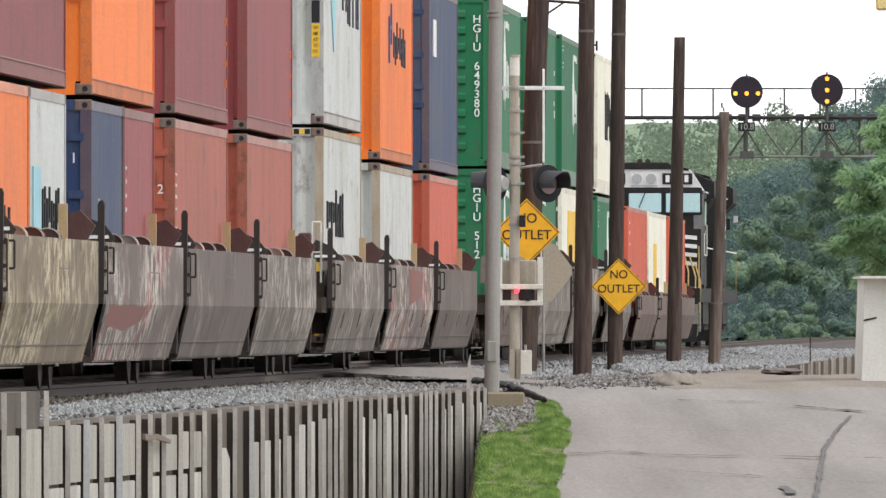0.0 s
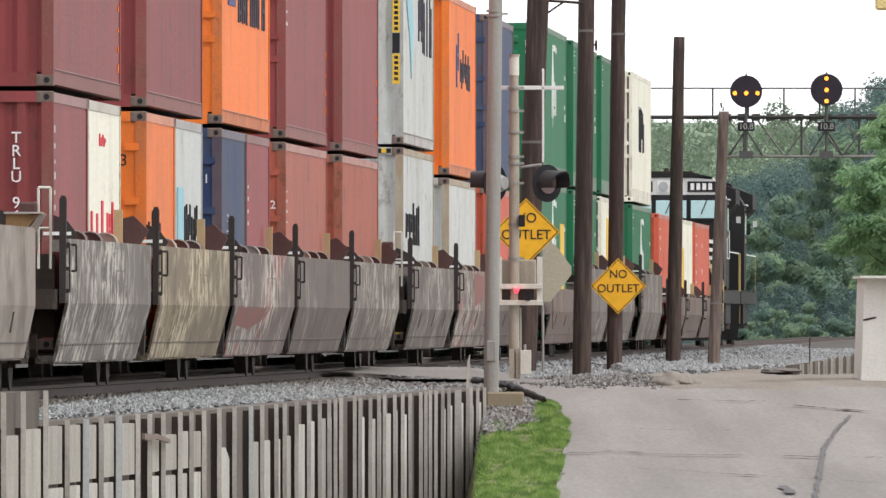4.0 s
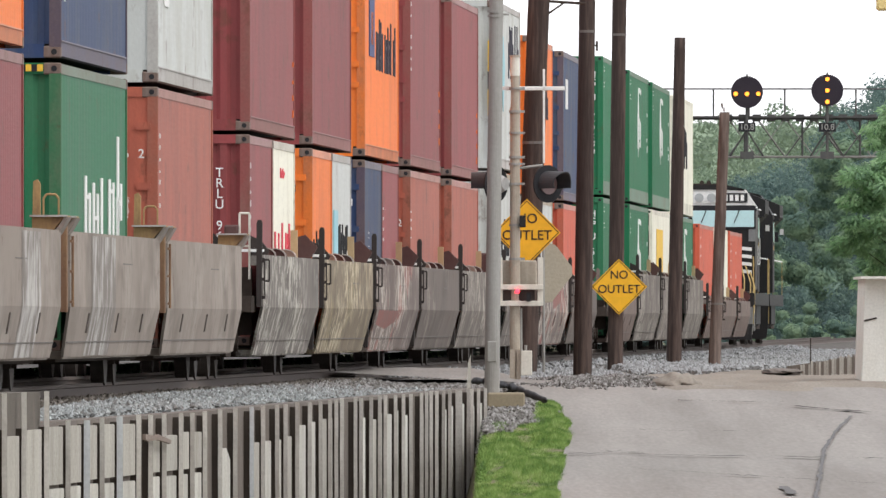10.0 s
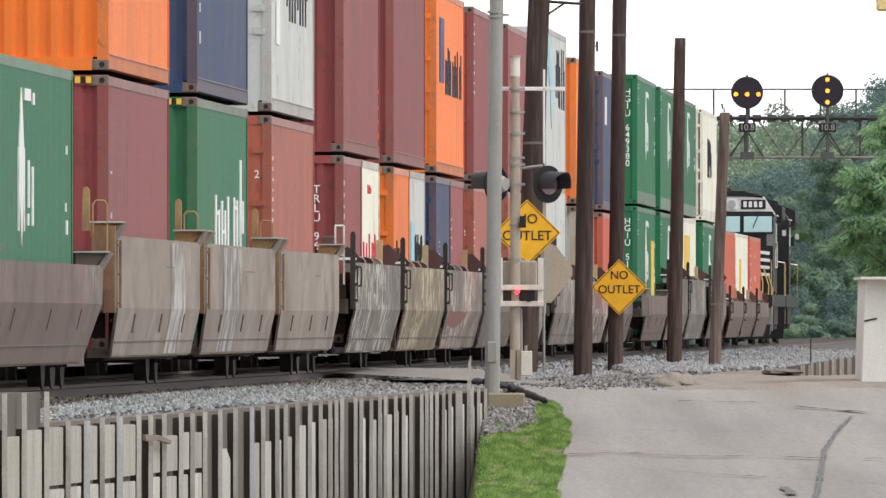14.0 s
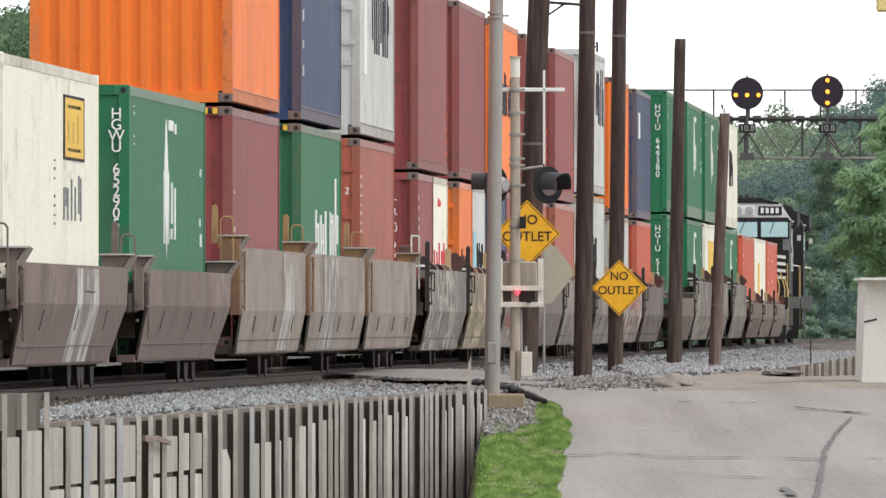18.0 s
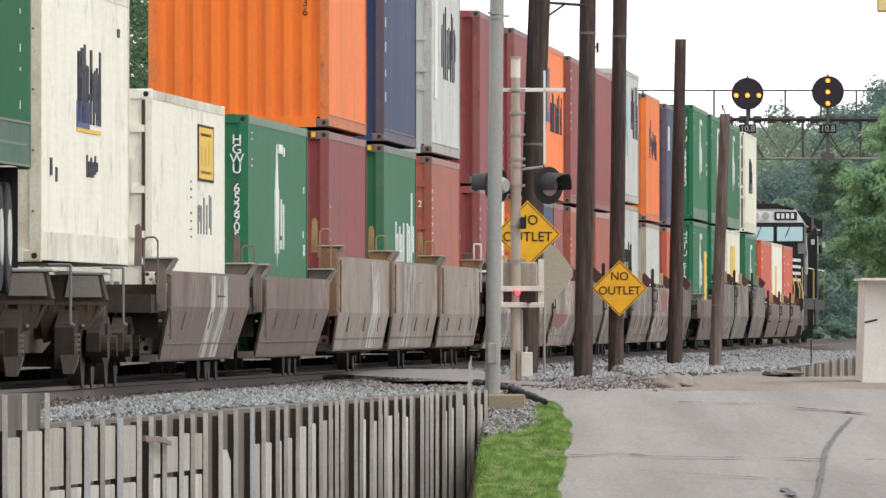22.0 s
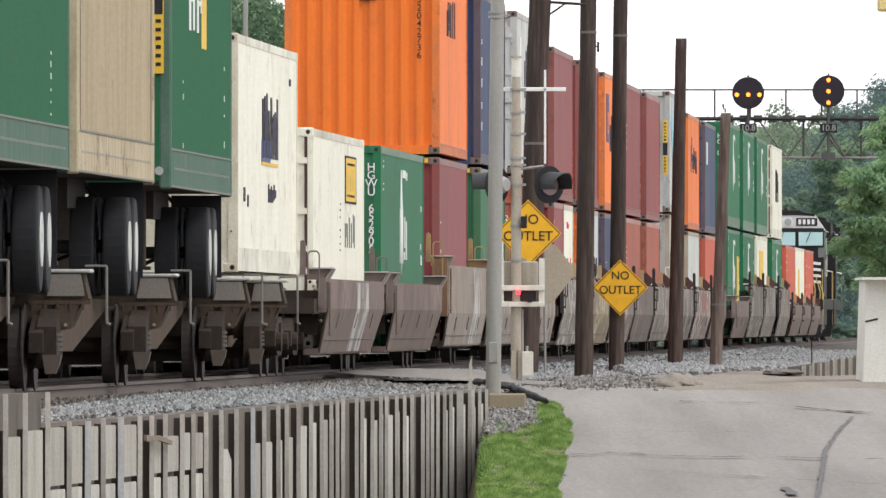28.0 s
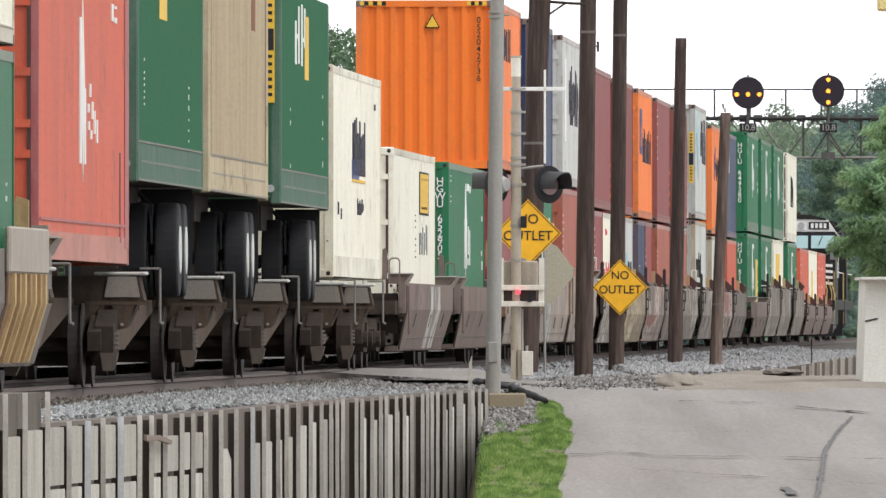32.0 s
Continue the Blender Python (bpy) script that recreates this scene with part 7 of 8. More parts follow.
# ---- spine car with trailers ----
SKIRT = mat("rusty_brown_steel", (0.085, 0.063, 0.048), 0.85, dirt=(0.13, 0.097, 0.072), amount=0.7, scale=2, spec=0.1)
BOLSTERS = (67.0, 83.7, 100.0, 116.6, 133.4, 151.0)
for i, (a, b) in enumerate(zip(BOLSTERS, BOLSTERS[1:])):
    mid, half = (a + b) / 2, (b - a) / 2
    ob = thing("spine_car", "dirty brown spine car unit with cross arms", "spine car", group="spine car units")
    on_train(ob, mid)
    bm = bmesh.new()
    prism(bm, [(-half + 0.3, 0.95), (half - 0.3, 0.95), (half - 0.3, 0.66), (half - 2.6, 0.42), (-half + 2.6, 0.42), (-half + 0.3, 0.66)], 0, -0.34, 0.34)
    part("centre_sill", bm, GRIME, ob)
    bm = bmesh.new()
    prism(bm, [(-half + 0.4, 0.92), (half - 0.35, 0.92), (half - 0.6, 0.82), (half - 7.0, 0.36), (-half + 6.5, 0.36), (-half + 0.6, 0.82)], 0, 0.36, 0.74)
    part("side_skirt", bm, SKIRT, ob)
    for y in (-half,) if i < 4 else (-half, half - 8.2):
        bm = bmesh.new()
        prism(bm, [(-1.5, 0.86), (-1.42, 1.16), (1.42, 1.16), (1.48, 0.9), (1.42, 0.87), (1.3, 0.62), (1.1, 0.56), (0.5, 0.45), (-0.5, 0.45), (-1.0, 0.5), (-1.2, 0.8)], 1, y - 0.3, y + 0.3)
        part("cross_arm", bm, mat("arm_brown", (0.055, 0.042, 0.033), 0.85, dirt=(0.1, 0.076, 0.058), amount=0.7, scale=2, spec=0.1), ob)
        bm = bmesh.new()
        prism(bm, [(1.06, 0.93), (1.44, 0.93), (1.4, 1.15), (1.1, 1.15)], 1, y - 0.33, y - 0.302)
        part("arm_plate", bm, mat("arm_grey", (0.25, 0.225, 0.2), 0.8, dirt=(0.36, 0.29, 0.18), amount=0.7, scale=1.5, stretch=(6, 1, 0.5), cut=(0.5, 0.6), spec=0.15), ob, "grey stencilled arm plate")
        bm = bmesh.new()
        box(bm, 0.86, 1.5, y - 0.345, y - 0.301, 0.845, 0.885)
        part("arm_flange", bm, SKIRT, ob)
        bm = bmesh.new()
        prism(bm, [(1.14, 0.84), (1.38, 0.84), (1.3, 0.6), (1.18, 0.58)], 1, y - 0.34, y - 0.302)
        part("arm_gusset", bm, SKIRT, ob)
        bm = bmesh.new()
        tube(bm, (1.25, y - 0.37, 0.64), (1.25, y - 0.34, 0.64), 0.018, n=8)
        part("bolt", bm, mat("bright_bolt", (0.3, 0.28, 0.25), 0.5, amount=0.4), ob)
        bm = bmesh.new()
        prism(bm, [(1.07, 0.34), (1.26, 0.34), (1.24, 0.24), (1.2, 0.15), (1.1, 0.15)], 1, y - 1.3, y - 1.1)
        part("bearing_adapter", bm, mat("bearing_brown", (0.11, 0.085, 0.067), 0.8, dirt=(0.07, 0.055, 0.043), amount=0.7, scale=4), ob, "worn brown bearing cup")
        bm = bmesh.new()
        for k in range(4):
            tube(bm, (1.18, y - 1.0, 0.38 + 0.05 * k), (1.18, y - 1.0, 0.41 + 0.05 * k), 0.075, n=12)
        part("spring", bm, mat("rusty_spring", (0.1, 0.08, 0.066)), ob)
        bm = bmesh.new()
        prism(bm, [(y - 1.08, 0.2), (y - 0.35, 0.3), (y - 0.35, 0.8), (y - 0.7, 0.72), (y - 1.08, 0.62)], 0, 1.0, 1.2)
        part("pedestal", bm, GRIME, ob)
        bm = bmesh.new()
        prism(bm, [(0.78, 0.84), (1.06, 0.84), (1.04, 0.5), (0.84, 0.46)], 1, y - 0.35, y - 0.303)
        part("arm_web", bm, SKIRT, ob)
        for k in range(5):
            bm = bmesh.new()
            box(bm, 0.9 + 0.13 * k, 0.915 + 0.13 * k, y - 0.36, y - 0.346, 0.79, 0.86)
            part("arm_stiffener", bm, SKIRT, ob)
        bm = bmesh.new()
        box(bm, 0.95, 1.5, y - 0.34, y + 0.3, 1.162, 1.2)
        bevel(bm, 0.012)
        part("arm_lip", bm, mat("lip_white", (0.5, 0.49, 0.46), 0.6, amount=0.5), ob, "worn pale lip")
        bm = bmesh.new()
        tube(bm, (1.52, y + 2.2, 0.66), (1.52, y + 2.2, 1.24), 0.016, n=6)
        tube(bm, (1.52, y + 2.2, 0.66), (1.56, y + 2.2, 0.64), 0.016, n=6)
        tube(bm, (1.3, y + 2.2, 1.24), (1.52, y + 2.2, 1.24), 0.013, n=6)
        part("grab_iron", bm, mat("grab_grey", (0.2, 0.19, 0.175), 0.6, amount=0.4), ob)
    truck(ob, -half, True)
    if i == 4:
        truck(ob, half - 1.2, True)


def trailer(s_front, length, h, z, material, label, end_bars=(), bars=(), skirt=GREEN):
    """A highway trailer; its tandem stands at the far end, its nose on a hitch at the near end."""
    ob = thing("semi_trailer", label, "semi-trailer", group="trailers on the spine car")
    on_train(ob, s_front - length / 2, 0)
    L2, hw = length / 2, 1.24
    bm = bmesh.new()
    wave(bm, 1, hw, hw - 0.0025, -L2 + 0.2, L2 - 0.15, z + 0.42, z + h - 0.1, 0.31, 0.4)
    part("side_wall", bm, material, ob)
    bm = bmesh.new()
    wave(bm, 1, -hw, -hw + 0.018, -L2 + 0.2, L2 - 0.15, z + 0.42, z + h - 0.1, 0.31, 0.4)
    part("side_wall", bm, material, ob)
    bm = bmesh.new()
    box(bm, -hw + 0.02, hw - 0.02, -L2, -L2 + 0.05, z + 0.05, z + h)
    bevel(bm, 0.02)
    front = part("nose_wall", bm, material, ob)
    bm = bmesh.new()
    box(bm, -hw + 0.02, hw - 0.02, L2 - 0.06, L2, z + 0.05, z + h)
    part("rear_doors", bm, material, ob)
    bm = bmesh.new()
    box(bm, -hw, hw, -L2 + 0.02, L2 - 0.02, z + h - 0.1, z + h)
    part("roof", bm, material, ob)
    bm = bmesh.new()
    box(bm, -hw + 0.03, hw - 0.03, -L2 + 0.02, L2 - 0.02, z + 0.02, z + 0.12)
    part("floor", bm, DARK, ob)
    for sx in (-1, 1):
        bm = bmesh.new()
        box(bm, min(sx * (hw - 0.06), sx * (hw + 0.006)), max(sx * (hw - 0.06), sx * (hw + 0.006)), -L2 + 0.02, L2 - 0.02, z, z + 0.42)
        part("lower_rail", bm, skirt, ob)
        for sy in (-1, 1):
            bm = bmesh.new()
            box(bm, min(sx * (hw - 0.12), sx * (hw + 0.012)), max(sx * (hw - 0.12), sx * (hw + 0.012)), sy * L2 - 0.1 - 0.08 * sy, sy * L2 + 0.1 - 0.08 * sy, z - 0.02, z + h)
            bevel(bm, 0.02)
            part("corner_post", bm, skirt, ob)
    for k in range(38):
        shared("rivet", 0, lambda bm: box(bm, hw + 0.006, hw + 0.012, -0.05, 0.05, 0.2, 0.225), GALV, ob, Matrix.Translation((0, -L2 + 0.8 + k * (length - 1.6) / 37, z)))
    for zz in (0.415, 0.0):
        bm = bmesh.new()
        box(bm, hw + 0.006, hw + 0.014, -L2 + 0.1, L2 - 0.1, z + zz, z + zz + 0.022)
        part("rail_lip", bm, mat("rail_edge_grey", (0.22, 0.22, 0.19), 0.8, dirt=(0.1, 0.08, 0.06), amount=0.7, scale=3), ob)
    bm = bmesh.new()
    tube(bm, (1.12, -L2 - 0.02, z + 0.18), (1.12, -L2 - 0.06, z + 0.18), 0.05, n=12)
    part("marker_lamp", bm, HEADOFF, ob, "small pale marker lamp")
    for y in (L2 - 2.5, L2 - 1.2):
        for sx in (-1, 1):
            for k in (0.98, 0.62):
                def tyre(bm):
                    ring = tube(bm, (-0.135, 0, 0), (0.135, 0, 0), 0.54, n=32)
                    bmesh.ops.bevel(bm, geom=[e for e in bm.edges if len(e.link_faces) == 2 and e.calc_face_angle() > 1.2], offset=0.05, segments=3, affect="EDGES", profile=0.6)
                t = shared("tyre", 0, tyre, TYRE, ob, Matrix.Translation((sx * k, y, 1.49)))
                shared("rim", 0, lambda bm: [tube(bm, (0.1, 0, 0), (0.145, 0, 0), 0.3, 0.27, 20)], GREY, t)
        bm = bmesh.new()
        tube(bm, (-1.0, y, 1.49), (1.0, y, 1.49), 0.07, n=10)
        part("axle", bm, DARK, ob)
    for sx in (-1, 1):
        bm = bmesh.new()
        box(bm, sx * 0.5 - 0.05, sx * 0.5 + 0.05, L2 - 4.4, L2 - 1.0, z - 0.3, z + 0.02)
        part("slider_rail", bm, DARK, ob)
        bm = bmesh.new()
        p = sx * 0.85
        box(bm, p - 0.3, p + 0.3, L2 - 0.45, L2 - 0.43, 1.15, z)
        part("mud_flap", bm, BLACK, ob)
        bm = bmesh.new()
        tube(bm, (sx * 0.75, -L2 + 2.8, 1.3), (sx * 0.75, -L2 + 2.8, z), 0.07, n=8)
        box(bm, sx * 0.75 - 0.12, sx * 0.75 + 0.12, -L2 + 2.66, -L2 + 2.94, 1.26, 1.3)
        part("landing_leg", bm, GRIME, ob)
    bm = bmesh.new()
    prism(bm, [(-0.35, 0.95), (0.35, 0.95), (0.2, z), (-0.2, z)], 1, -L2 + 0.9, -L2 + 1.2)
    part("hitch_stand", bm, GRIME, ob)
    bm = bmesh.new()
    tube(bm, (1.0, L2 - 0.5, 1.7), (0.5, L2 - 0.7, z), 0.025, n=6)
    tube(bm, (1.0, L2 - 0.5, 1.7), (0.2, L2 - 0.45, 1.35), 0.025, n=6)
    part("air_hose", bm, BLACK, ob)
    for y0, y1, z0, z1, m in bars:
        bm = bmesh.new()
        box(bm, hw - 0.01, hw + 0.004, -L2 + y0 * length, -L2 + y1 * length, z + z0 * h, z + z1 * h)
        part("marking", bm, m, ob, "painted marking")
    for x0, x1, z0, z1, m in end_bars:
        bm = bmesh.new()
        box(bm, x0, x1, -L2 - (0.046 if m is YELLOW else 0.052), -L2 + 0.01, z + z0 * h, z + z1 * h)
        part("notice", bm, m, front)
    return ob


GREENG = mat("green_lower_rail", (0.075, 0.145, 0.105), 0.75, dirt=(0.2, 0.23, 0.2), amount=0.6, scale=1.5, spec=0.15)
GREENT = mat("trailer_green", (0.03, 0.138, 0.068), 0.7, dirt=(0.05, 0.115, 0.07), amount=0.5, stretch=(2, 1.2, 0.35), fine=(1, 0.05, 0.6), speck=0.07, spec=0.03, rust=0.15)
trailer(133.6, 13.8, 2.76, 2.18, GREENT, "green ribbed highway trailer with a yellow notice on its nose", end_bars=[(1.05, 1.17, 0.46, 1.0, YELLOW), (1.06, 1.16, 0.7, 0.8, BLACK)] + [(1.08, 1.14, 0.49 + 0.035 * k, 0.505 + 0.035 * k, BLACK) for k in range(6)] + [(1.08, 1.14, 0.83 + 0.035 * k, 0.845 + 0.035 * k, BLACK) for k in range(4)], bars=logo(0.3, 0.55, 0.66, 0.95, WHITE, 2, 31) + [(0.5, 0.58, 0.6, 0.9, YELLOW)] + ticks(0.2, 0.1, 0.5, WHITE, 3, 4) + ticks(0.88, 0.2, 0.6, WHITE, 3, 5), skirt=GREENG)
trailer(116.3, 14.4, 2.76, 2.2, TAN, "weathered tan panelled highway trailer with streaks", bars=[(0.72, 0.78, 0.74, 0.9, mat("rust_stain", (0.22, 0.09, 0.05), 0.9, amount=0.5)), (0.03, 0.034, 0.16, 1.0, CASTING), (0.965, 0.97, 0.16, 1.0, CASTING)], skirt=mat("tan_frame", (0.52, 0.45, 0.31), 0.7, dirt=(0.25, 0.16, 0.09), amount=0.85, scale=1.5, rust=0.8, spec=0.1))
trailer(100.3, 13.8, 2.76, 2.2, GREENT, "green ribbed highway trailer with small white marks", bars=ticks(0.1, 0.3, 0.5, WHITE, 4, 6) + ticks(0.78, 0.1, 0.45, WHITE, 4, 7) + [(0.33, 0.44, 0.66, 0.9, YELLOW)], skirt=GREENG)


# ---- locomotives ----
def locomotive(s_nose, label, cab=True):
    ob = thing("locomotive", label, "locomotive", group="locomotives at the head of the train")
    on_train(ob, s_nose, 0)
    hw = 1.52

    # the second engine turns its plain end to the viewer
    cab_only = ("cab_front_band", "cab_roof_edge", "window_frame", "windscreen", "wiper", "cab_edge", "side_outline", "headlight_housing", "headlight", "number_board", "figure_bar", "step", "nose_stripe", "nose_side_panel", "nose_handrail", "pilot_step_plate", "cab_corner_plate", "step_well")

    def P(name, m, fn, label="", parent=None):
        if not cab and name in cab_only:
            return None
        bm = bmesh.new()
        fn(bm)
        return part(name, bm, m, parent or ob, label)
    P("underframe", LOCOK, lambda bm: box(bm, -1.5, 1.5, 0.2, 22.0, 1.15, 1.5))
    P("fuel_tank", LOCOK, lambda bm: prism(bm, [(-1.4, 1.15), (1.4, 1.15), (1.4, 0.6), (1.0, 0.35), (-1.0, 0.35), (-1.4, 0.6)], 1, 7.5, 14.0))
    P("nose", LOCOK, lambda bm: (prism(bm, [(-0.95, 1.55), (0.95, 1.55), (0.95, 3.05), (0.6, 3.25), (-0.6, 3.25), (-0.95, 3.05)], 1, 1.0, 3.6)))
    cabp = P("cab", LOCOK, lambda bm: prism(bm, [(-hw, 1.55), (hw, 1.55), (hw, 3.9), (1.15, 4.52), (0.6, 4.62), (-0.6, 4.62), (-1.15, 4.52), (-hw, 3.9)], 1, 3.4, 6.4))
    P("cab_front_band", WHITE, lambda bm: prism(bm, [(-hw + 0.02, 4.06), (hw - 0.06, 4.06), (1.12, 4.48), (0.6, 4.52), (-0.6, 4.52), (-1.12, 4.48)], 1, 3.37, 3.398), "white band over the windscreen", cabp)
    P("cab_roof_edge", WHITE, lambda bm: prism(bm, [(hw - 0.06, 3.98), (hw + 0.012, 3.98), (1.17, 4.53), (1.12, 4.5)], 1, 3.37, 3.6), "", cabp)
    for x0, x1 in ((-1.42, -0.5), (-0.38, 0.44), (0.56, 1.42)):
        fr = P("window_frame", BLACK, lambda bm: box(bm, x0 - 0.05, x1 + 0.05, 3.36, 3.4, 3.38, 4.05), "", cabp)
        P("windscreen", GLASS, lambda bm: (box(bm, x0, x1, 3.345, 3.37, 3.43, 3.91), bevel(bm, 0.008)), "windscreen with reflected sky painted in pale blue-green", fr)
        P("wiper", BLACK, lambda bm: tube(bm, ((x0 + x1) / 2, 3.33, 3.92), ((x0 + x1) / 2 - 0.15, 3.33, 3.55), 0.014, n=5), "", fr)
    P("cab_edge", STEPG, lambda bm: box(bm, hw - 0.07, hw + 0.004, 3.37, 3.4, 2.3, 3.9), "worn grey cab corner", cabp)
    P("cab_cap", LOCOK, lambda bm: prism(bm, [(-1.15, 4.53), (1.15, 4.53), (0.6, 4.66), (-0.6, 4.66)], 1, 3.3, 6.4), "", cabp)
    P("side_outline", WHITE, lambda bm: tube(bm, (hw + 0.01, 3.5, 2.35), (hw + 0.01, 6.3, 2.35), 0.015, n=5), "thin white outline", cabp)
    P("headlight_housing", WHITE, lambda bm: (box(bm, -0.36, 0.36, 3.34, 3.372, 4.1, 4.46), bevel(bm, 0.015)), "", cabp)
    for x in (-0.18, 0.18):
        P("headlight", HEADOFF, lambda bm: tube(bm, (x, 3.3, 4.28), (x, 3.4, 4.28), 0.13, n=18), "round headlight", cabp)
    for x in (-0.85, 0.85):
        nb = P("number_board", BLACK, lambda bm: box(bm, x - 0.38, x + 0.38, 3.33, 3.37, 4.14, 4.42), "black board with plain white bars", cabp)
        for k in range(4):
            P("figure_bar", WHITE, lambda bm: box(bm, x - 0.3 + k * 0.16, x - 0.2 + k * 0.16, 3.322, 3.331, 4.19, 4.37), "", nb)
    P("cab_side_window", GLASS, lambda bm: box(bm, hw - 0.01, hw + 0.015, 4.2, 5.6, 3.1, 3.7), "", cabp)
    P("sunshade", BLACK, lambda bm: box(bm, hw, hw + 0.18, 4.0, 5.8, 3.74, 3.78), "", cabp)
    P("mirror", BLACK, lambda bm: box(bm, hw + 0.05, hw + 0.16, 3.9, 3.94, 3.1, 3.4), "", cabp)
    P("long_hood", LOCOK, lambda bm: prism(bm, [(-0.95, 1.55), (0.95, 1.55), (0.95, 4.1), (0.75, 4.42), (-0.75, 4.42), (-0.95, 4.1)], 1, 6.4, 21.6))
    P("radiator", LOCOK, lambda bm: prism(bm, [(-1.0, 3.4), (1.0, 3.4), (1.5, 3.9), (1.5, 4.3), (0.9, 4.55), (-0.9, 4.55), (-1.5, 4.3), (-1.5, 3.9)], 1, 16.0, 21.4), "flared radiator section")
    for k in range(7):
        P("hood_door", LOCOK, lambda bm: box(bm, 0.94, 0.965, 6.8 + k * 1.3, 7.9 + k * 1.3, 1.8, 3.6))
    for y in (8.0, 10.5, 13.0):
        P("roof_fan", GRIME, lambda bm: tube(bm, (0, y, 4.4), (0, y, 4.6), 0.6, n=20))
    P("roof_unit", GRIME, lambda bm: box(bm, -0.6, 0.6, 3.9, 5.6, 4.6, 4.7), "", cabp)
    P("horn", GRIME, lambda bm: (tube(bm, (0.1, 3.7, 4.7), (0.1, 3.3, 4.72), 0.03, 0.07, 8), tube(bm, (-0.1, 3.7, 4.7), (-0.1, 3.3, 4.72), 0.03, 0.07, 8)), "", cabp)
    P("pilot", LOCOK, lambda bm: prism(bm, [(-1.5, 1.5), (1.5, 1.5), (1.4, 0.35), (-1.4, 0.35)], 1, 0.0, 0.2))
    for k in range(4):
        P("step", GALV, lambda bm: box(bm, 1.1, 1.5, 0.1 + 0.06 * k, 0.14 + 0.06 * k, 0.5 + 0.27 * k, 0.52 + 0.27 * k))
    for k in range(4):
        P("nose_stripe", WHITE, lambda bm: prism(bm, [(1.0, 2.1 + k * 0.22), (1.4, 2.06 + k * 0.22), (1.4, 2.16 + k * 0.22), (1.0, 2.2 + k * 0.22)], 1, 0.98, 1.0), "white safety stripe")
    P("nose_side_panel", LOCOK, lambda bm: box(bm, 0.96, 1.5, 1.02, 1.3, 1.55, 3.0))
    YR = mat("handrail_yellow", (0.5, 0.36, 0.13), 0.7, dirt=(0.2, 0.15, 0.1), amount=0.6, scale=3)
    for x in (-1.46, 1.46):
        for y in (0.25, 0.9, 7.0, 21.9):
            P("handrail_post", YR, lambda bm: tube(bm, (x, y, 0.6 if y < 0.5 else 1.5), (x, y, 2.55), 0.012, n=6))
        P("handrail", WHITE, lambda bm: tube(bm, (x, 6.6, 2.55), (x, 21.9, 2.55), 0.02, n=6))
        P("handrail", YR, lambda bm: tube(bm, (x, 0.25, 2.55), (x, 1.0, 2.3), 0.022, n=6))
    for k, (xa, xb) in enumerate(((1.05, 1.2), (1.22, 1.38), (1.36, 1.5))):
        P("nose_handrail", YR, lambda bm: (tube(bm, (xa, 0.92, 2.5 - 0.2 * k), (xb, 0.5, 1.9 - 0.12 * k), 0.02, n=6), tube(bm, (xb, 0.5, 1.9 - 0.12 * k), (xb - 0.02, 0.2, 0.9), 0.02, n=6)), "yellow bent handrail")
    for x in (-1.3, 1.25):
        P("pilot_step_plate", STEPG, lambda bm: (box(bm, x - 0.2, x + 0.2, -0.05, 0.0, 0.3, 1.1), bevel(bm, 0.015)), "pale step plate")
    P("cab_corner_plate", mat("worn_cab_grey", (0.2, 0.2, 0.2), 0.7, dirt=(0.07, 0.065, 0.06), amount=0.7, scale=2), lambda bm: box(bm, 1.26, hw - 0.005, 3.378, 3.398, 1.6, 3.36), "worn grey cab corner plate", cabp)
    P("side_outline", WHITE, lambda bm: (tube(bm, (hw + 0.01, 6.3, 2.35), (hw + 0.01, 6.3, 3.3), 0.015, n=5), tube(bm, (hw + 0.01, 3.5, 2.35), (hw + 0.01, 3.5, 2.9), 0.015, n=5)), "thin white outline", cabp)
    # small yellow lamp on the cab side, drawn as a plain painted plate
    P("cab_placard", YR, lambda bm: box(bm, hw, hw + 0.012, 4.6, 5.2, 2.86, 2.98), "small yellow square lamp as a painted plate", cabp)
    P("drip_rail", HEADOFF, lambda bm: box(bm, hw - 0.02, hw + 0.05, 3.4, 6.4, 3.92, 3.96), "", cabp)
    P("hood_rail", STEPG, lambda bm: box(bm, 0.93, 0.97, 6.4, 16.0, 4.06, 4.1), "")
    P("step_well", STEPG, lambda bm: (box(bm, 1.3, 1.5, 0.5, 1.1, 0.4, 1.15), bevel(bm, 0.02)), "pale grey step well")
    P("plow", LOCOK, lambda bm: prism(bm, [(-1.4, 0.15), (1.4, 0.15), (1.45, 0.6), (-1.45, 0.6)], 1, -0.25, -0.05))
    P("tail_lamp_bracket", WHITE, lambda bm: box(bm, 1.4, 1.52, 21.4, 21.5, 3.4, 3.58), "small white marker board")
    for y in (3.2, 18.8):
        for dy in (-1.6, 0, 1.6):
            for sx in (-1, 1):
                shared("wheel", ("loco", sx), lambda bm: wheel(bm, 0.52), STEELW, ob, pose(sx * 0.79, y + dy, 0.52, 0, 0, 0 if sx < 0 else 180))
        for sx in (-1, 1):
            P("truck_frame", GRIME, lambda bm: prism(bm, [(y - 2.4, 0.45), (y - 2.4, 0.85), (y - 1, 1.0), (y + 1, 1.0), (y + 2.4, 0.85), (y + 2.4, 0.45)], 0, sx * 1.15 - 0.08, sx * 1.15 + 0.08))
    return ob


locomotive(555.6, "black freight locomotive with a white-banded cab facing back along the train")
locomotive(578.6, "second black freight locomotive coupled ahead", False)


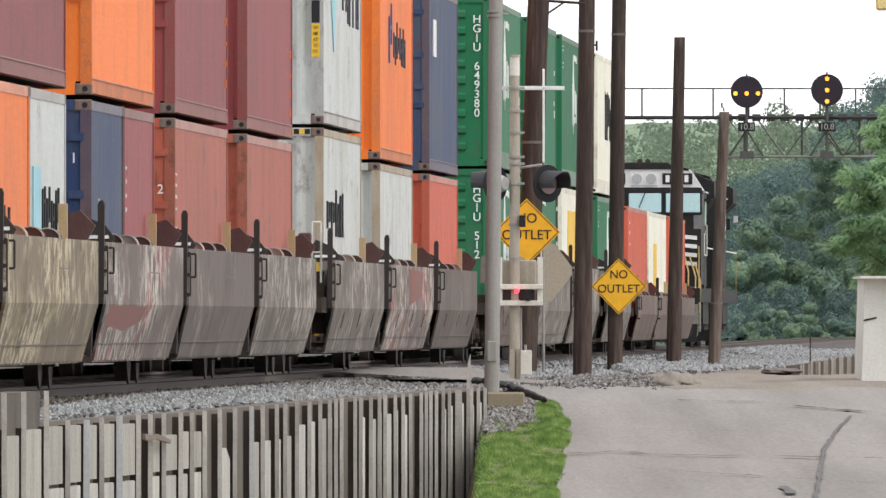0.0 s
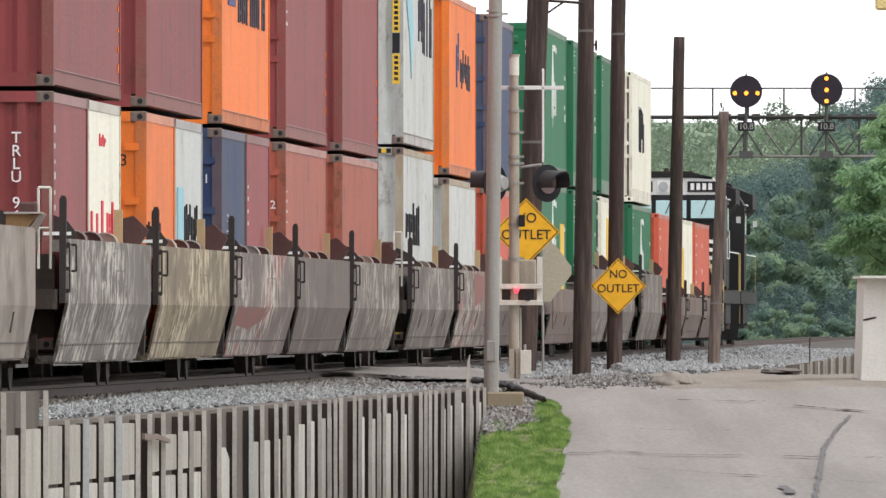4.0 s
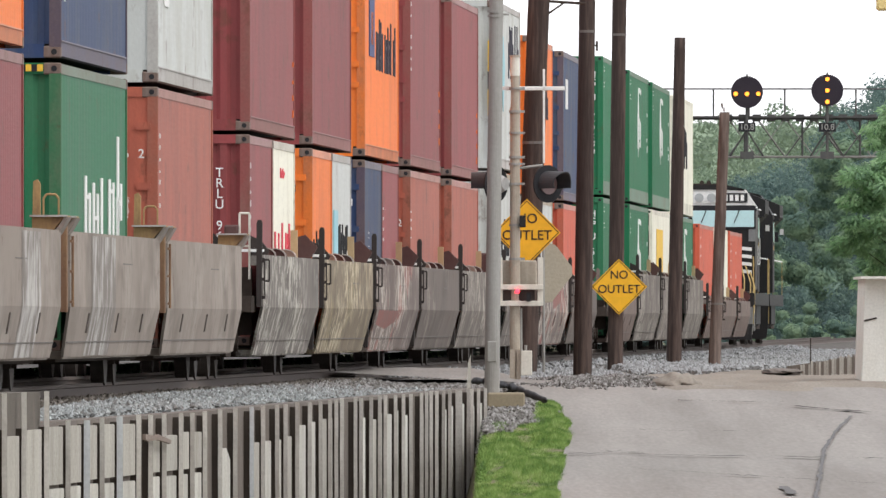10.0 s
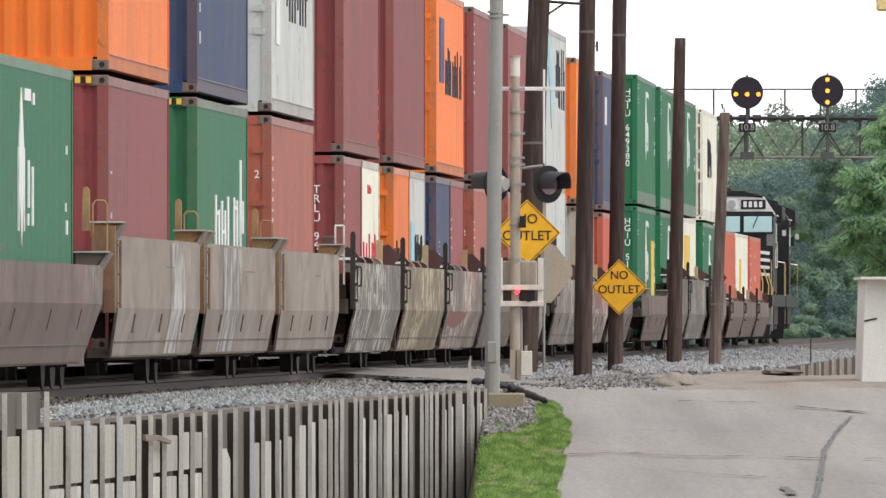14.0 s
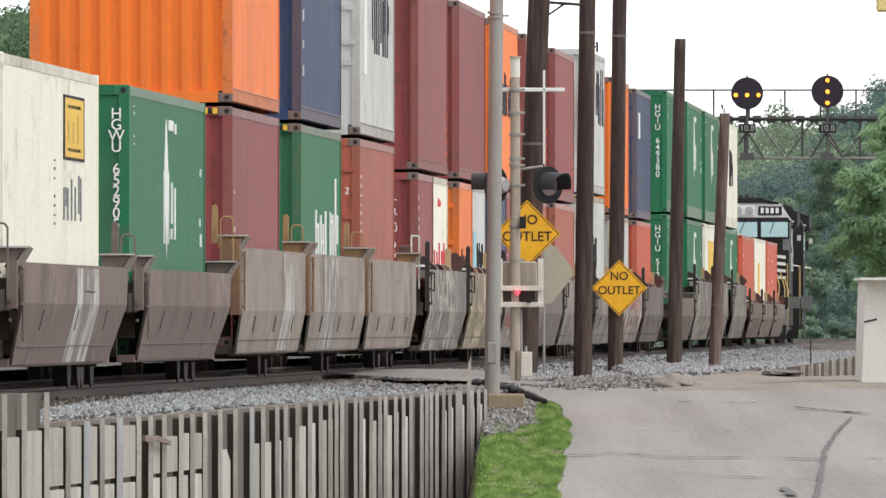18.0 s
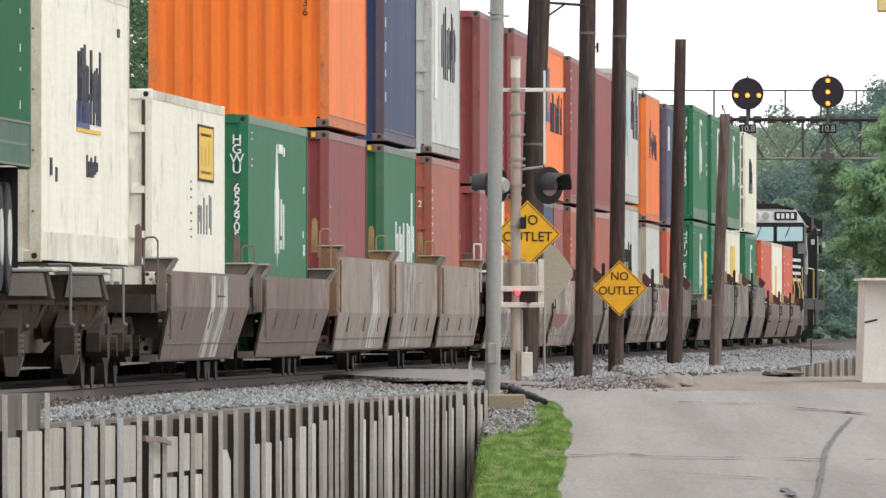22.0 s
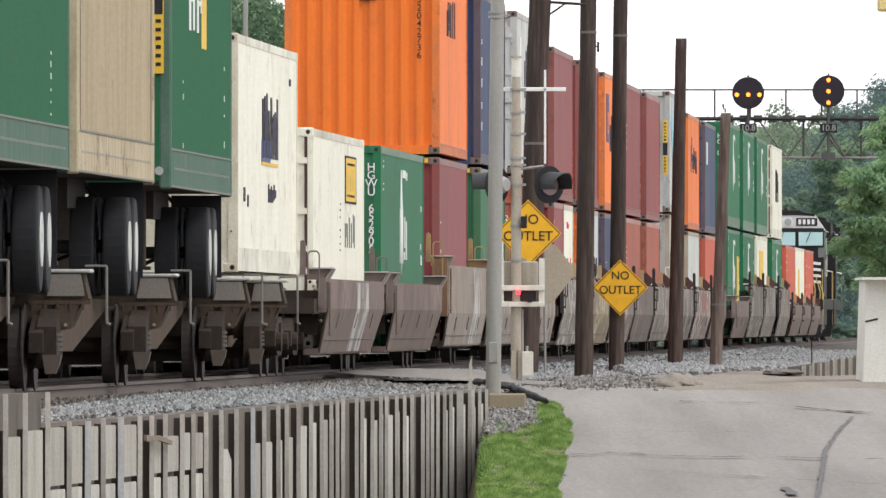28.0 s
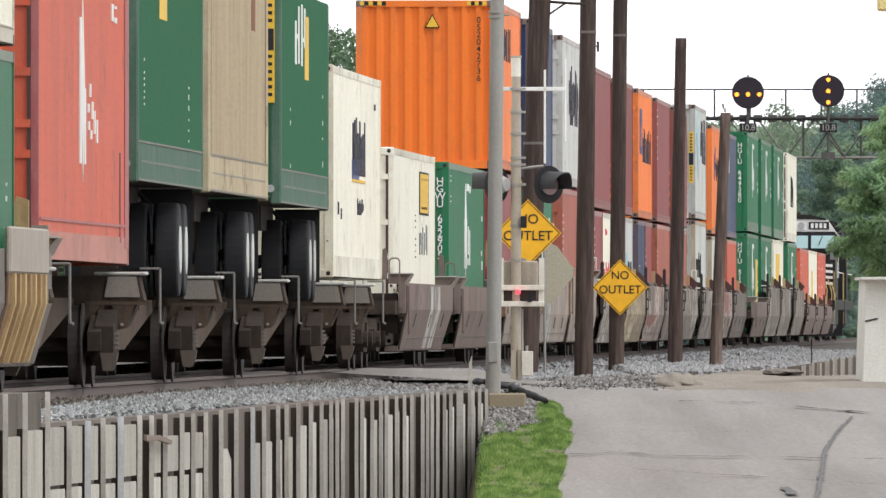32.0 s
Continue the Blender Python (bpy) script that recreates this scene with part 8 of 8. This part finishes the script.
def motions():
    for ob, s, z in MOVERS:
        rows = [(t, rail_pose(s + run(t), z)) for t in (0, 4, 8, 12, 16, 20, 24, 28, 32)]
        walk(ob, rows)
    # the wheels of the nearer cars roll as far as the train goes
    times = [k * 2 / FPS for k in range(int(16 * FPS) + 1)]
    for ob, r in WHEELS:
        rest = ob.matrix_basis.copy()
        at, stand = Matrix.Translation(rest.translation), rest.to_3x3().to_4x4()
        walk(ob, [(t, at @ Matrix.Rotation(-run(t) / r, 4, "X") @ stand) for t in times])


motions()
